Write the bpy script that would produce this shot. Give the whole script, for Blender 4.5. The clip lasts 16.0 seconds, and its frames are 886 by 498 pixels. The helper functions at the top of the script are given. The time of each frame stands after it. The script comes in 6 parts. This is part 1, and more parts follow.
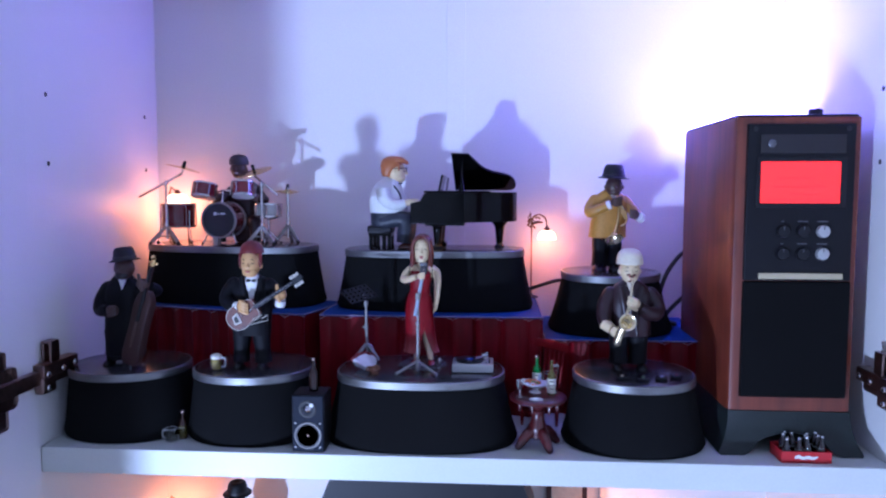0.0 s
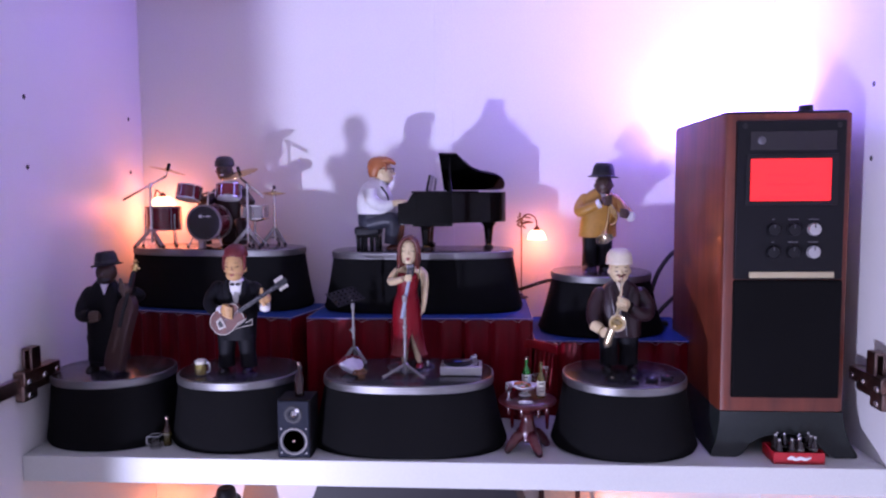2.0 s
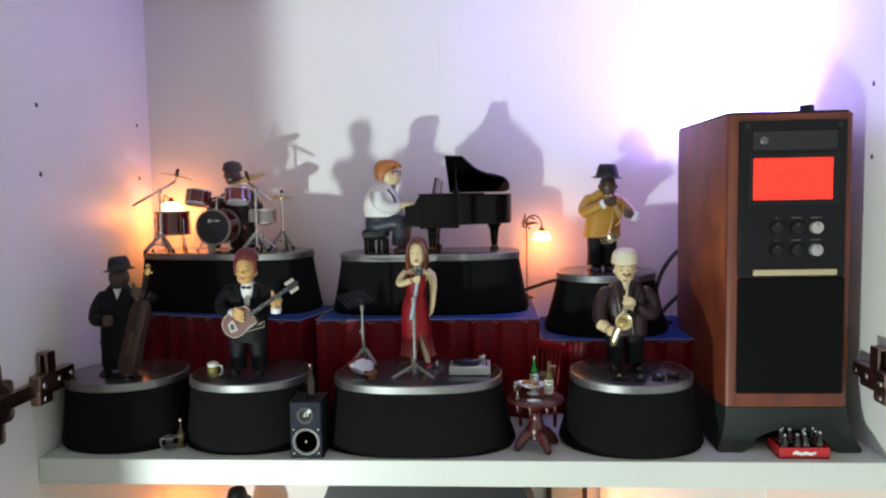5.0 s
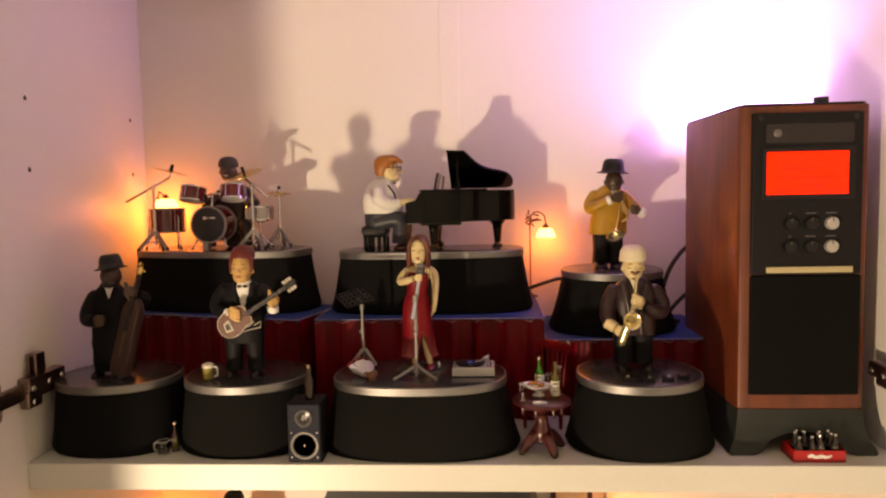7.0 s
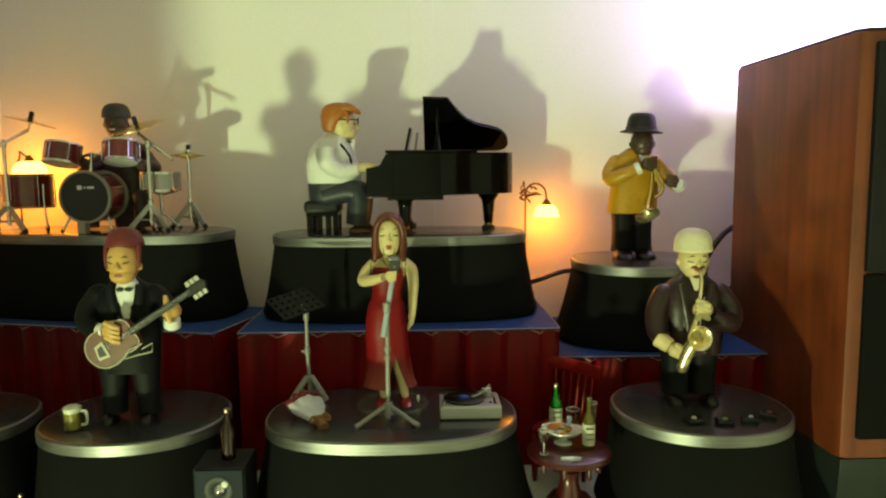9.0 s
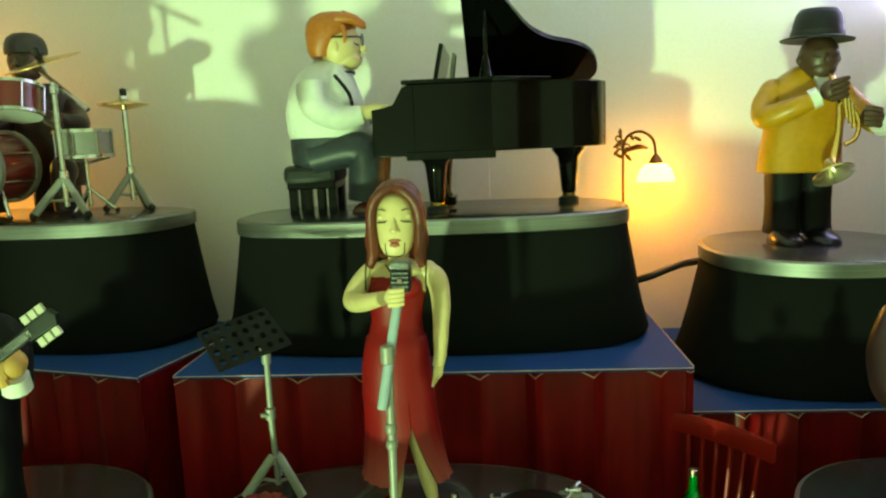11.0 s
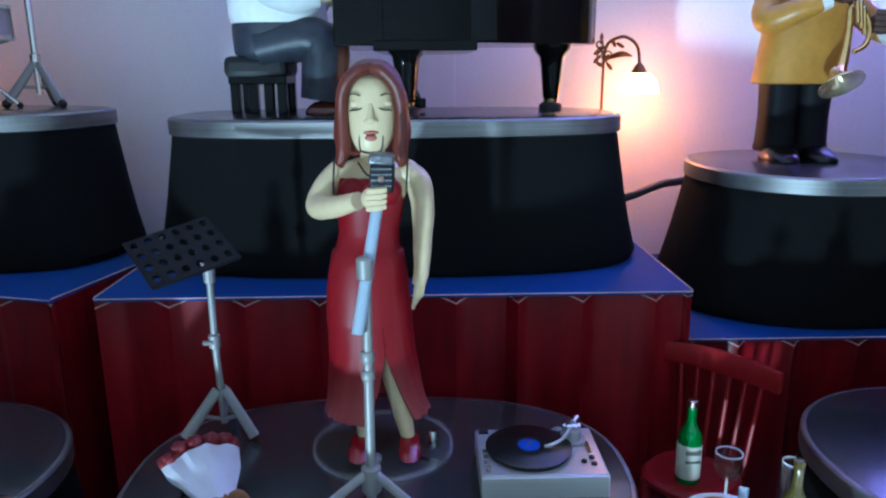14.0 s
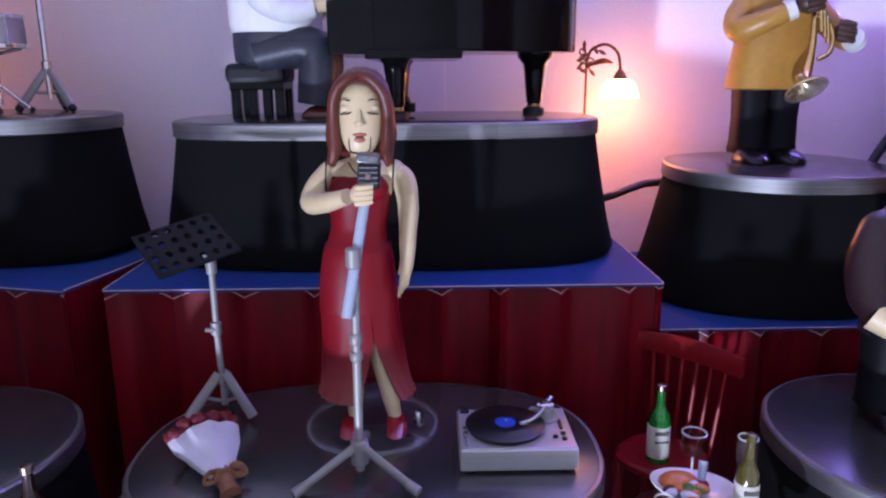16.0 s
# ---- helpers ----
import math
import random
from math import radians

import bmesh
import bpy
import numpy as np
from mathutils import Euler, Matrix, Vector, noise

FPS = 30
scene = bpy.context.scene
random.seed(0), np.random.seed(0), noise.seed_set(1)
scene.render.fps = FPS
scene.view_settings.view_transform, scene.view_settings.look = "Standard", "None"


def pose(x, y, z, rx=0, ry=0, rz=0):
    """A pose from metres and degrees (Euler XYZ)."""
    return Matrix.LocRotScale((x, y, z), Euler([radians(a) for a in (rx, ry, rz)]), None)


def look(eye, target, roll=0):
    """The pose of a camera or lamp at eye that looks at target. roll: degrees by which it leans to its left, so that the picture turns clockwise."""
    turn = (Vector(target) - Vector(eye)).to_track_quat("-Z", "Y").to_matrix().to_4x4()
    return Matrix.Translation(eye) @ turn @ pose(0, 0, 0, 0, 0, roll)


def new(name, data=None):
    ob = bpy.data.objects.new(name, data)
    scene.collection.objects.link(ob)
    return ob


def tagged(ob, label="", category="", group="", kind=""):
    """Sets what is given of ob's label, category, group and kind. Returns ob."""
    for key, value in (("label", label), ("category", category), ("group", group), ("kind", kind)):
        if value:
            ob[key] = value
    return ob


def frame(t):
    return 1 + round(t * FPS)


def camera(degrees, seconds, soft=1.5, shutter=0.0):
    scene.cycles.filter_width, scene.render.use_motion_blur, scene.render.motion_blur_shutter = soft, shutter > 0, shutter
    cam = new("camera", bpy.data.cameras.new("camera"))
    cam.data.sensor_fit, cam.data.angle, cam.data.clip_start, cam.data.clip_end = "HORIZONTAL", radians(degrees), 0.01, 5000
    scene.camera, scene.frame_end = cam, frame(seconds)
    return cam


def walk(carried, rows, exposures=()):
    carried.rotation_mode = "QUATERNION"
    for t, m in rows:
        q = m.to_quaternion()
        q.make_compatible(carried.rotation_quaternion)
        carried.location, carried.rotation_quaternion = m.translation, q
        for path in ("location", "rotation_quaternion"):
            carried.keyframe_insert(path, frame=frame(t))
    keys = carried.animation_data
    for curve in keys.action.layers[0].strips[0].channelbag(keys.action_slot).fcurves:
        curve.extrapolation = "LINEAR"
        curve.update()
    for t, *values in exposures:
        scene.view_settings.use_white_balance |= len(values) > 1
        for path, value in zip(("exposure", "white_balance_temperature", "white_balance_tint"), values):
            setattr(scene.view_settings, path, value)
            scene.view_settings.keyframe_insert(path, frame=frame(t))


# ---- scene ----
cam = camera(62.9, 16.0, soft=2.2)
PATH = [
    (0, (0.048, 0.068, 0.222), (-0.092, 2.057, 0.063), -0.0),
    (0.5, (0.047, 0.067, 0.223), (-0.087, 2.056, 0.063), -0.6),
    (1, (0.051, 0.069, 0.223), (-0.083, 2.059, 0.063), -0.4),
    (1.5, (0.056, 0.075, 0.223), (-0.073, 2.064, 0.065), -0.7),
    (2, (0.056, 0.078, 0.223), (-0.075, 2.067, 0.062), -0.5),
    (2.5, (0.052, 0.076, 0.223), (-0.082, 2.065, 0.061), -0.4),
    (3, (0.048, 0.07, 0.223), (-0.089, 2.059, 0.064), -0.5),
    (3.5, (0.048, 0.066, 0.224), (-0.089, 2.055, 0.066), -0.6),
    (4, (0.049, 0.066, 0.224), (-0.084, 2.056, 0.068), -0.9),
    (6.5, (0.05, 0.079, 0.223), (-0.08, 2.069, 0.064), -1.2),
    (7, (0.045, 0.088, 0.221), (-0.082, 2.077, 0.061), -1.2),
    (7.5, (0.023, 0.114, 0.218), (-0.078, 2.103, 0.036), -1.4),
    (8, (-0.013, 0.145, 0.213), (-0.003, 2.133, 0.001), -2.4),
    (8.5, (-0.017, 0.195, 0.208), (0.065, 2.181, -0.015), -0.2),
    (8.7, (-0.005, 0.231, 0.21), (0.071, 2.217, -0.013), -0.3),
    (10.8, (0.02, 0.465, 0.202), (-0.159, 2.437, -0.084), -2.3),
    (11, (0.017, 0.477, 0.197), (-0.131, 2.448, -0.108), -2.4),
    (11.5, (0.004, 0.501, 0.191), (-0.05, 2.467, -0.171), -1.5),
    (12, (-0.002, 0.519, 0.183), (0.009, 2.474, -0.236), -1.1),
    (12.5, (-0.005, 0.52, 0.181), (0.034, 2.468, -0.27), -0.8),
    (13, (-0.005, 0.517, 0.181), (0.057, 2.46, -0.291), -0.5),
    (13.5, (-0.002, 0.516, 0.181), (0.055, 2.458, -0.294), -0.6),
    (14, (-0.002, 0.514, 0.18), (0.04, 2.454, -0.301), -0.4),
    (14.5, (-0.002, 0.512, 0.178), (0.035, 2.451, -0.31), -0.6),
    (15, (-0.001, 0.513, 0.176), (0.04, 2.45, -0.318), -0.7),
    (15.5, (-0.002, 0.506, 0.179), (0.041, 2.446, -0.305), -0.4),
    (16, (0.003, 0.495, 0.181), (0.044, 2.439, -0.29), -0.4),
]
EXPOSURES = [
    (0.0, 0.1, 4250, 34), (1.5, 0.12, 4850, 50), (3.0, 0.15, 5350, 64), (4.2, 0.26, 5650, 20), (6.3, 0.19, 7300, 2), (7.0, 0.08, 11200, 32), (8.0, 0.1, 11400, -6), (8.7, 0.11, 11500, -32),
    (10.8, 0.66, 11200, -74), (11.5, 0.62, 10600, -78), (12.2, 0.52, 7900, -72), (12.8, 0.52, 5200, -40), (13.5, 0.54, 4300, -8), (14.6, 0.54, 4200, 6), (16.0, 0.46, 4950, 38),
]
walk(cam, [(t, look(eye, target, roll)) for t, eye, target, roll in PATH], EXPOSURES)

# ---- light ----
world = bpy.data.worlds.new("room_dusk")
world.use_nodes = True
world.node_tree.nodes["Background"].inputs[0].default_value = (0.75, 0.8, 1.0, 1)
world.node_tree.nodes["Background"].inputs[1].default_value = 0.05
scene.world = world


def lamp(name, kind, where, watts, colour, size, target=None):
    data = bpy.data.lights.new(name, kind)
    data.energy, data.color = watts, colour
    if kind == "AREA":
        data.size = size
    else:
        data.shadow_soft_size = size
    ob = new(name, data)
    ob.matrix_world = look(where, target) if target else Matrix.Translation(where)
    return ob


# the room lamp low on the far side of the open door, the colour-changing LED behind the player, the warm doll lamps
lamp("room_lamp_light", "POINT", (-0.447, -0.176, -0.36), 34.5, (0.96, 1.0, 0.87), 0.022)
led_light = lamp("led_glow", "SPOT", (0.325, 0.880, 0.262), 6.2, (0.44, 0.27, 1.0), 0.008, (0.297, 0.882, 0.362))
led_light.data.spot_size, led_light.data.spot_blend = radians(176), 1.0
WARM = (1.0, 0.25, 0.042)
lamp("piano_lamp_glow", "POINT", (0.111, 0.893, 0.166), 0.085, WARM, 0.006)
lamp("drum_lamp_glow", "POINT", (-0.322, 0.895, 0.204), 0.13, WARM, 0.006)
lamp("lower_lamp_glow", "POINT", (-0.329, 0.885, -0.172), 0.16, WARM, 0.008)
lamp("lower_lamp_glow", "POINT", (0.2, 0.885, -0.17), 0.16, WARM, 0.008)


# ---- materials ----
def material(name, colour, rough=0.5, metal=0.0, vary=0.15, grain=200.0, bump=0.0, stretch=(1, 1, 1), spec=0.5, coat=0.0,
             second=None, glass=0.0, emit=0.0, big=12.0, rough_vary=0.12, alpha=1.0):
    """A surface with colour that varies at two scales, uneven gloss and fine relief."""
    m = bpy.data.materials.new(name)
    m.use_nodes = True
    n, l = m.node_tree.nodes, m.node_tree.links
    b = n["Principled BSDF"]
    tc = n.new("ShaderNodeTexCoord")
    mp = n.new("ShaderNodeMapping")
    mp.inputs["Scale"].default_value = stretch
    l.new(tc.outputs["Object"], mp.inputs["Vector"])
    fine, broad = n.new("ShaderNodeTexNoise"), n.new("ShaderNodeTexNoise")
    fine.inputs["Scale"].default_value, fine.inputs["Detail"].default_value = grain, 4
    broad.inputs["Scale"].default_value, broad.inputs["Detail"].default_value = big, 3
    l.new(mp.outputs[0], fine.inputs["Vector"])
    l.new(tc.outputs["Object"], broad.inputs["Vector"])
    mean = n.new("ShaderNodeMath")
    mean.operation = "ADD"
    l.new(fine.outputs["Fac"], mean.inputs[0])
    l.new(broad.outputs["Fac"], mean.inputs[1])
    ramp = n.new("ShaderNodeMapRange")
    ramp.inputs["From Min"].default_value, ramp.inputs["From Max"].default_value = 0.7, 1.3
    l.new(mean.outputs[0], ramp.inputs["Value"])
    mix = n.new("ShaderNodeMix")
    mix.data_type = "RGBA"
    c = Vector(colour)
    d = Vector(second) if second else c * (1 - vary)
    mix.inputs["A"].default_value = (*(d if second else c * (1 - vary)), 1)
    mix.inputs["B"].default_value = (*(c if second else c * (1 + vary * 0.6)), 1)
    l.new(ramp.outputs[0], mix.inputs["Factor"])
    l.new(mix.outputs["Result"], b.inputs["Base Color"])
    rr = n.new("ShaderNodeMapRange")
    rr.inputs["To Min"].default_value, rr.inputs["To Max"].default_value = max(0.02, rough - rough_vary * rough), min(1, rough + rough_vary * rough)
    l.new(broad.outputs["Fac"], rr.inputs["Value"])
    l.new(rr.outputs[0], b.inputs["Roughness"])
    b.inputs["Metallic"].default_value = metal
    b.inputs["Specular IOR Level"].default_value = spec
    b.inputs["Coat Weight"].default_value = coat
    b.inputs["Transmission Weight"].default_value = glass
    b.inputs["Alpha"].default_value = alpha
    if emit:
        b.inputs["Emission Color"].default_value = (*colour, 1)
        b.inputs["Emission Strength"].default_value = emit
    if bump:
        bp = n.new("ShaderNodeBump")
        bp.inputs["Strength"].default_value, bp.inputs["Distance"].default_value = bump, 0.0006
        l.new(fine.outputs["Fac"], bp.inputs["Height"])
        l.new(bp.outputs[0], b.inputs["Normal"])
    return m


def graded(name, low, high, z0, z1, rough, coat=0.0):
    """Painted plastic whose colour fades between two heights of the thing, in metres."""
    m = material(name, high, rough, coat=coat, grain=600, spec=0.22)
    n, l = m.node_tree.nodes, m.node_tree.links
    tc = n.new("ShaderNodeTexCoord")
    sep = n.new("ShaderNodeSeparateXYZ")
    r = n.new("ShaderNodeMapRange")
    r.inputs["From Min"].default_value, r.inputs["From Max"].default_value = z0, z1
    r.interpolation_type = "SMOOTHSTEP"
    mix = n.new("ShaderNodeMix")
    mix.data_type = "RGBA"
    mix.inputs["A"].default_value, mix.inputs["B"].default_value = (*low, 1), (*high, 1)
    l.new(tc.outputs["Object"], sep.inputs[0])
    l.new(sep.outputs["Z"], r.inputs["Value"])
    l.new(r.outputs[0], mix.inputs["Factor"])
    l.new(mix.outputs["Result"], n["Principled BSDF"].inputs["Base Color"])
    return m


WHITE = material("white_melamine", (0.78, 0.77, 0.74), 0.42, vary=0.04, grain=700, bump=0.08, big=5)
BACKBOARD = material("white_backboard", (0.74, 0.73, 0.71), 0.5, vary=0.05, grain=500, bump=0.1, big=4)
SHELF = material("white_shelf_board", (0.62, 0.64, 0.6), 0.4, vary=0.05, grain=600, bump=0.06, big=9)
ROOM = material("room_paint", (0.84, 0.84, 0.84), 0.8, vary=0.05, grain=60, bump=0.1, big=2)
FLOORING = material("room_floor_wood", (0.28, 0.17, 0.1), 0.5, vary=0.3, grain=40, stretch=(0.1, 1, 1), big=2)
DARKHOLE = material("dark_hole", (0.03, 0.025, 0.02), 0.7)
CLOTH = material("black_speaker_cloth", (0.0062, 0.0062, 0.0065), 0.9, vary=0.3, grain=1500, bump=0.35, spec=0.08)
STEEL = material("brushed_aluminium", (0.235, 0.235, 0.233), 0.48, 1.0, vary=0.35, grain=500, stretch=(0.03, 0.03, 2), bump=0.05, big=40, rough_vary=0.3)
PLATE = material("dark_anodised_plate", (0.17, 0.17, 0.178), 0.22, 0.85, vary=0.2, grain=900, stretch=(0.05, 1, 1), bump=0.04, big=30, rough_vary=0.35)
CHROME = material("chrome", (0.62, 0.62, 0.63), 0.18, 1.0, vary=0.1, grain=300)
NICKEL = material("worn_nickel", (0.24, 0.17, 0.145), 0.3, 1.0, vary=0.3, grain=200)
PEWTER = material("satin_silver_plastic", (0.27, 0.262, 0.25), 0.48, 0.35, vary=0.1, grain=300)
RED = material("red_satin_card", (0.155, 0.0025, 0.007), 0.36, vary=0.45, grain=160, stretch=(1, 1, 0.15), bump=0.12, spec=0.2, big=20)
BLUE = material("blue_felt", (0.013, 0.045, 0.2), 0.8, vary=0.25, grain=900, bump=0.4, spec=0.25)
TRIM = material("pale_card_edge", (0.5, 0.36, 0.35), 0.7, vary=0.2)
BINDING = material("aged_cream_binding", (0.48, 0.45, 0.38), 0.5, vary=0.1)
WOOD = material("mahogany_veneer", (0.175, 0.038, 0.015), 0.4, vary=0.3, grain=190, stretch=(1, 1, 0.05), bump=0.05, coat=0.06, second=(0.085, 0.018, 0.008), big=30)
TABLEWOOD = material("cherry_lacquer", (0.058, 0.0065, 0.007), 0.3, vary=0.3, grain=260, stretch=(1, 1, 0.2), coat=0.4)
CHAIRRED = material("red_lacquered_wood", (0.18, 0.0045, 0.006), 0.4, vary=0.2, grain=300, stretch=(1, 1, 0.2), spec=0.25)
PANEL = material("charcoal_plastic", (0.008, 0.008, 0.010), 0.5, vary=0.12, grain=800, bump=0.08, spec=0.2)
PLINTH = material("dark_green_grey_plastic", (0.016, 0.021, 0.019), 0.5, vary=0.25, grain=500, bump=0.1, spec=0.35)
SCREEN = material("red_screen", (1.0, 0.02, 0.006), 0.3, vary=0.02, emit=1.15)
SCREENMARK = material("red_screen_marks", (0.8, 0.016, 0.008), 0.3, vary=0.02, emit=0.9)
SMOKED = material("smoked_window", (0.012, 0.01, 0.012), 0.12, vary=0.1)
BRASS = material("satin_brass", (0.72, 0.52, 0.2), 0.22, 1.0, vary=0.15, grain=300)
BRONZE = material("dark_bronze", (0.19, 0.085, 0.034), 0.36, 0.85, vary=0.25, grain=300)
PALEGOLD = material("pale_gold_bar", (0.55, 0.49, 0.3), 0.4, 0.6, vary=0.1, grain=400, stretch=(0.05, 1, 1))
BELLBRASS = material("pale_polished_brass", (0.78, 0.68, 0.42), 0.24, 0.9, vary=0.15, grain=300)
PIANO = material("black_piano_lacquer", (0.003, 0.003, 0.003), 0.12, vary=0.2, coat=0.04, spec=0.14)
VINYL = material("black_vinyl", (0.006, 0.006, 0.007), 0.3, vary=0.2, grain=900)
MATTBLACK = material("matt_black_plastic", (0.008, 0.008, 0.010), 0.5, vary=0.2, grain=500, bump=0.1, spec=0.3)
RUBBER = material("black_rubber", (0.01, 0.01, 0.01), 0.6)
IVORY = material("ivory_keys", (0.7, 0.68, 0.6), 0.3)
SKIN = material("pale_painted_skin", (0.62, 0.5, 0.28), 0.42, vary=0.08, grain=300, big=60)
SKINWARM = material("ochre_painted_skin", (0.55, 0.33, 0.12), 0.45, vary=0.12, grain=300, big=80)
SKINDARK = material("dark_brown_paint", (0.06, 0.032, 0.021), 0.4, vary=0.2, grain=300, big=80)
HAIR = material("auburn_paint", (0.12, 0.022, 0.011), 0.46, vary=0.4, grain=420, stretch=(1, 1, 0.1), bump=0.6)
HAIRORANGE = material("ginger_paint", (0.36, 0.12, 0.025), 0.45, vary=0.2, grain=400, bump=0.2)
LIPS = material("red_lip_paint", (0.40, 0.13, 0.09), 0.4)
INK = material("black_line_paint", (0.012, 0.01, 0.01), 0.5)
SUIT = material("black_suit_paint", (0.006, 0.006, 0.008), 0.58, vary=0.2, grain=400, bump=0.15, spec=0.14)
COAT = material("plum_brown_leather_paint", (0.024, 0.011, 0.013), 0.34, vary=0.25, grain=300, bump=0.2, spec=0.4)
SHIRT = material("white_shirt_paint", (0.7, 0.7, 0.68), 0.5, vary=0.08, grain=300, bump=0.15, big=60)
JEANS = material("navy_jeans_paint", (0.027, 0.03, 0.042), 0.42, vary=0.35, grain=300, bump=0.2, big=70, spec=0.35)
MUSTARD = material("mustard_jacket_paint", (0.42, 0.22, 0.025), 0.38, vary=0.15, grain=300, bump=0.1, big=70)
HATBLACK = material("black_felt_paint", (0.009, 0.009, 0.011), 0.5, vary=0.2, grain=500, bump=0.15, spec=0.3)
CREAM = material("cream_cap_paint", (0.66, 0.6, 0.44), 0.5, vary=0.1, grain=400, bump=0.15)
MAROON = material("maroon_cap_paint", (0.13, 0.014, 0.014), 0.5, vary=0.2, grain=400, bump=0.15)
GREYCAP = material("charcoal_cap_paint", (0.035, 0.03, 0.036), 0.5, vary=0.2, grain=400, bump=0.15)
SHOE = material("black_gloss_paint", (0.006, 0.006, 0.006), 0.26, vary=0.1, spec=0.35, rough_vary=0.05)
REDSHOE = material("red_gloss_paint", (0.2, 0.006, 0.012), 0.18, coat=0.5)
BROWNSHOE = material("brown_gloss_paint", (0.09, 0.025, 0.015), 0.2, coat=0.4)
DRESS = graded("red_dress_paint", (0.3, 0.07, 0.065), (0.165, 0.0035, 0.008), 0.004, 0.03, 0.4)
DRUMRED = material("burgundy_sparkle", (0.14, 0.008, 0.014), 0.22, vary=0.3, grain=900, coat=0.6)
DRUMHEAD = material("milky_drum_head", (0.6, 0.6, 0.58), 0.5)
BLACKHEAD = material("black_drum_head", (0.01, 0.01, 0.011), 0.3)
SUNBURST = material("sunburst_lacquer", (0.16, 0.045, 0.02), 0.35, vary=0.3, coat=0.1, second=(0.05, 0.014, 0.01), big=60)
BASSWOOD = material("dark_walnut_lacquer", (0.048, 0.023, 0.02), 0.5, vary=0.3, grain=300, stretch=(1, 1, 0.1), spec=0.3)
GREENGLASS = material("green_glass", (0.03, 0.28, 0.035), 0.08, vary=0.05, glass=0.45, coat=0.3)
OLIVEGLASS = material("olive_glass", (0.15, 0.12, 0.018), 0.08, vary=0.05, glass=0.5, coat=0.3)
BROWNGLASS = material("brown_glass", (0.018, 0.006, 0.004), 0.14, vary=0.1, glass=0.1, coat=0.2)
CLEAR = material("clear_glass", (0.95, 0.97, 0.95), 0.04, vary=0.01, glass=1.0, alpha=0.3)
CLEARDISC = material("clear_acrylic", (0.95, 0.96, 0.95), 0.05, vary=0.01, alpha=0.025)
DISCGLINT = material("acrylic_painted_glint", (0.9, 0.92, 0.94), 0.15, vary=0.05, alpha=0.14)
# half-opaque white that paints the highlights along the edges of clear glass
GLASSGLINT = material("glass_painted_glint", (0.92, 0.94, 0.94), 0.12, vary=0.05, alpha=0.42)
SILVER = material("brushed_silver_plastic", (0.46, 0.46, 0.45), 0.36, 0.5, vary=0.1, grain=400, stretch=(0.05, 1, 1), bump=0.03)
MICGREY = material("dark_pewter", (0.14, 0.14, 0.15), 0.38, 0.6, vary=0.2, grain=900, bump=0.3)
COLA = material("dark_cola_glass", (0.012, 0.007, 0.006), 0.1, coat=0.5)
CRATERED = material("red_crate_plastic", (0.42, 0.01, 0.014), 0.35, vary=0.12)
PAPER = material("white_paper_wrap", (0.6, 0.6, 0.66), 0.6, vary=0.1, grain=200, bump=0.3)
LABEL = material("cream_paper_label", (0.62, 0.6, 0.5), 0.6)
LABELINK = material("dark_label_print", (0.1, 0.1, 0.08), 0.6)
ROSE = material("rose_red_paint", (0.17, 0.005, 0.013), 0.5, vary=0.45, grain=600, bump=0.4)
TWINE = material("brown_ribbon", (0.2, 0.09, 0.035), 0.6, vary=0.3, grain=500, bump=0.4)
CHINA = material("white_china", (0.74, 0.74, 0.74), 0.2, vary=0.04, coat=0.4)
ORANGE = material("orange_food", (0.62, 0.2, 0.03), 0.4, vary=0.35, grain=400, bump=0.4)
GREENS = material("green_food", (0.12, 0.22, 0.03), 0.5, vary=0.4, grain=500, bump=0.4)
BEER = material("golden_beer", (0.36, 0.3, 0.06), 0.15, vary=0.15, glass=0.3)
FOAM = material("cream_foam", (0.72, 0.7, 0.6), 0.7, vary=0.08, bump=0.4)
BLUELABEL = material("blue_record_label", (0.02, 0.06, 0.42), 0.4, vary=0.05)
SHADE = material("glowing_lamp_shade", (1.0, 0.55, 0.2), 0.5, vary=0.02, emit=5.0)
LEDLENS = material("led_lens", (0.85, 0.85, 1.0), 0.4, vary=0.02, emit=12.0)
STRAP = material("pale_blue_grey_plastic", (0.36, 0.42, 0.5), 0.35, vary=0.1)
DESK = material("matt_perforated_sheet", (0.0045, 0.0045, 0.006), 0.55, vary=0.2, grain=500, spec=0.15)


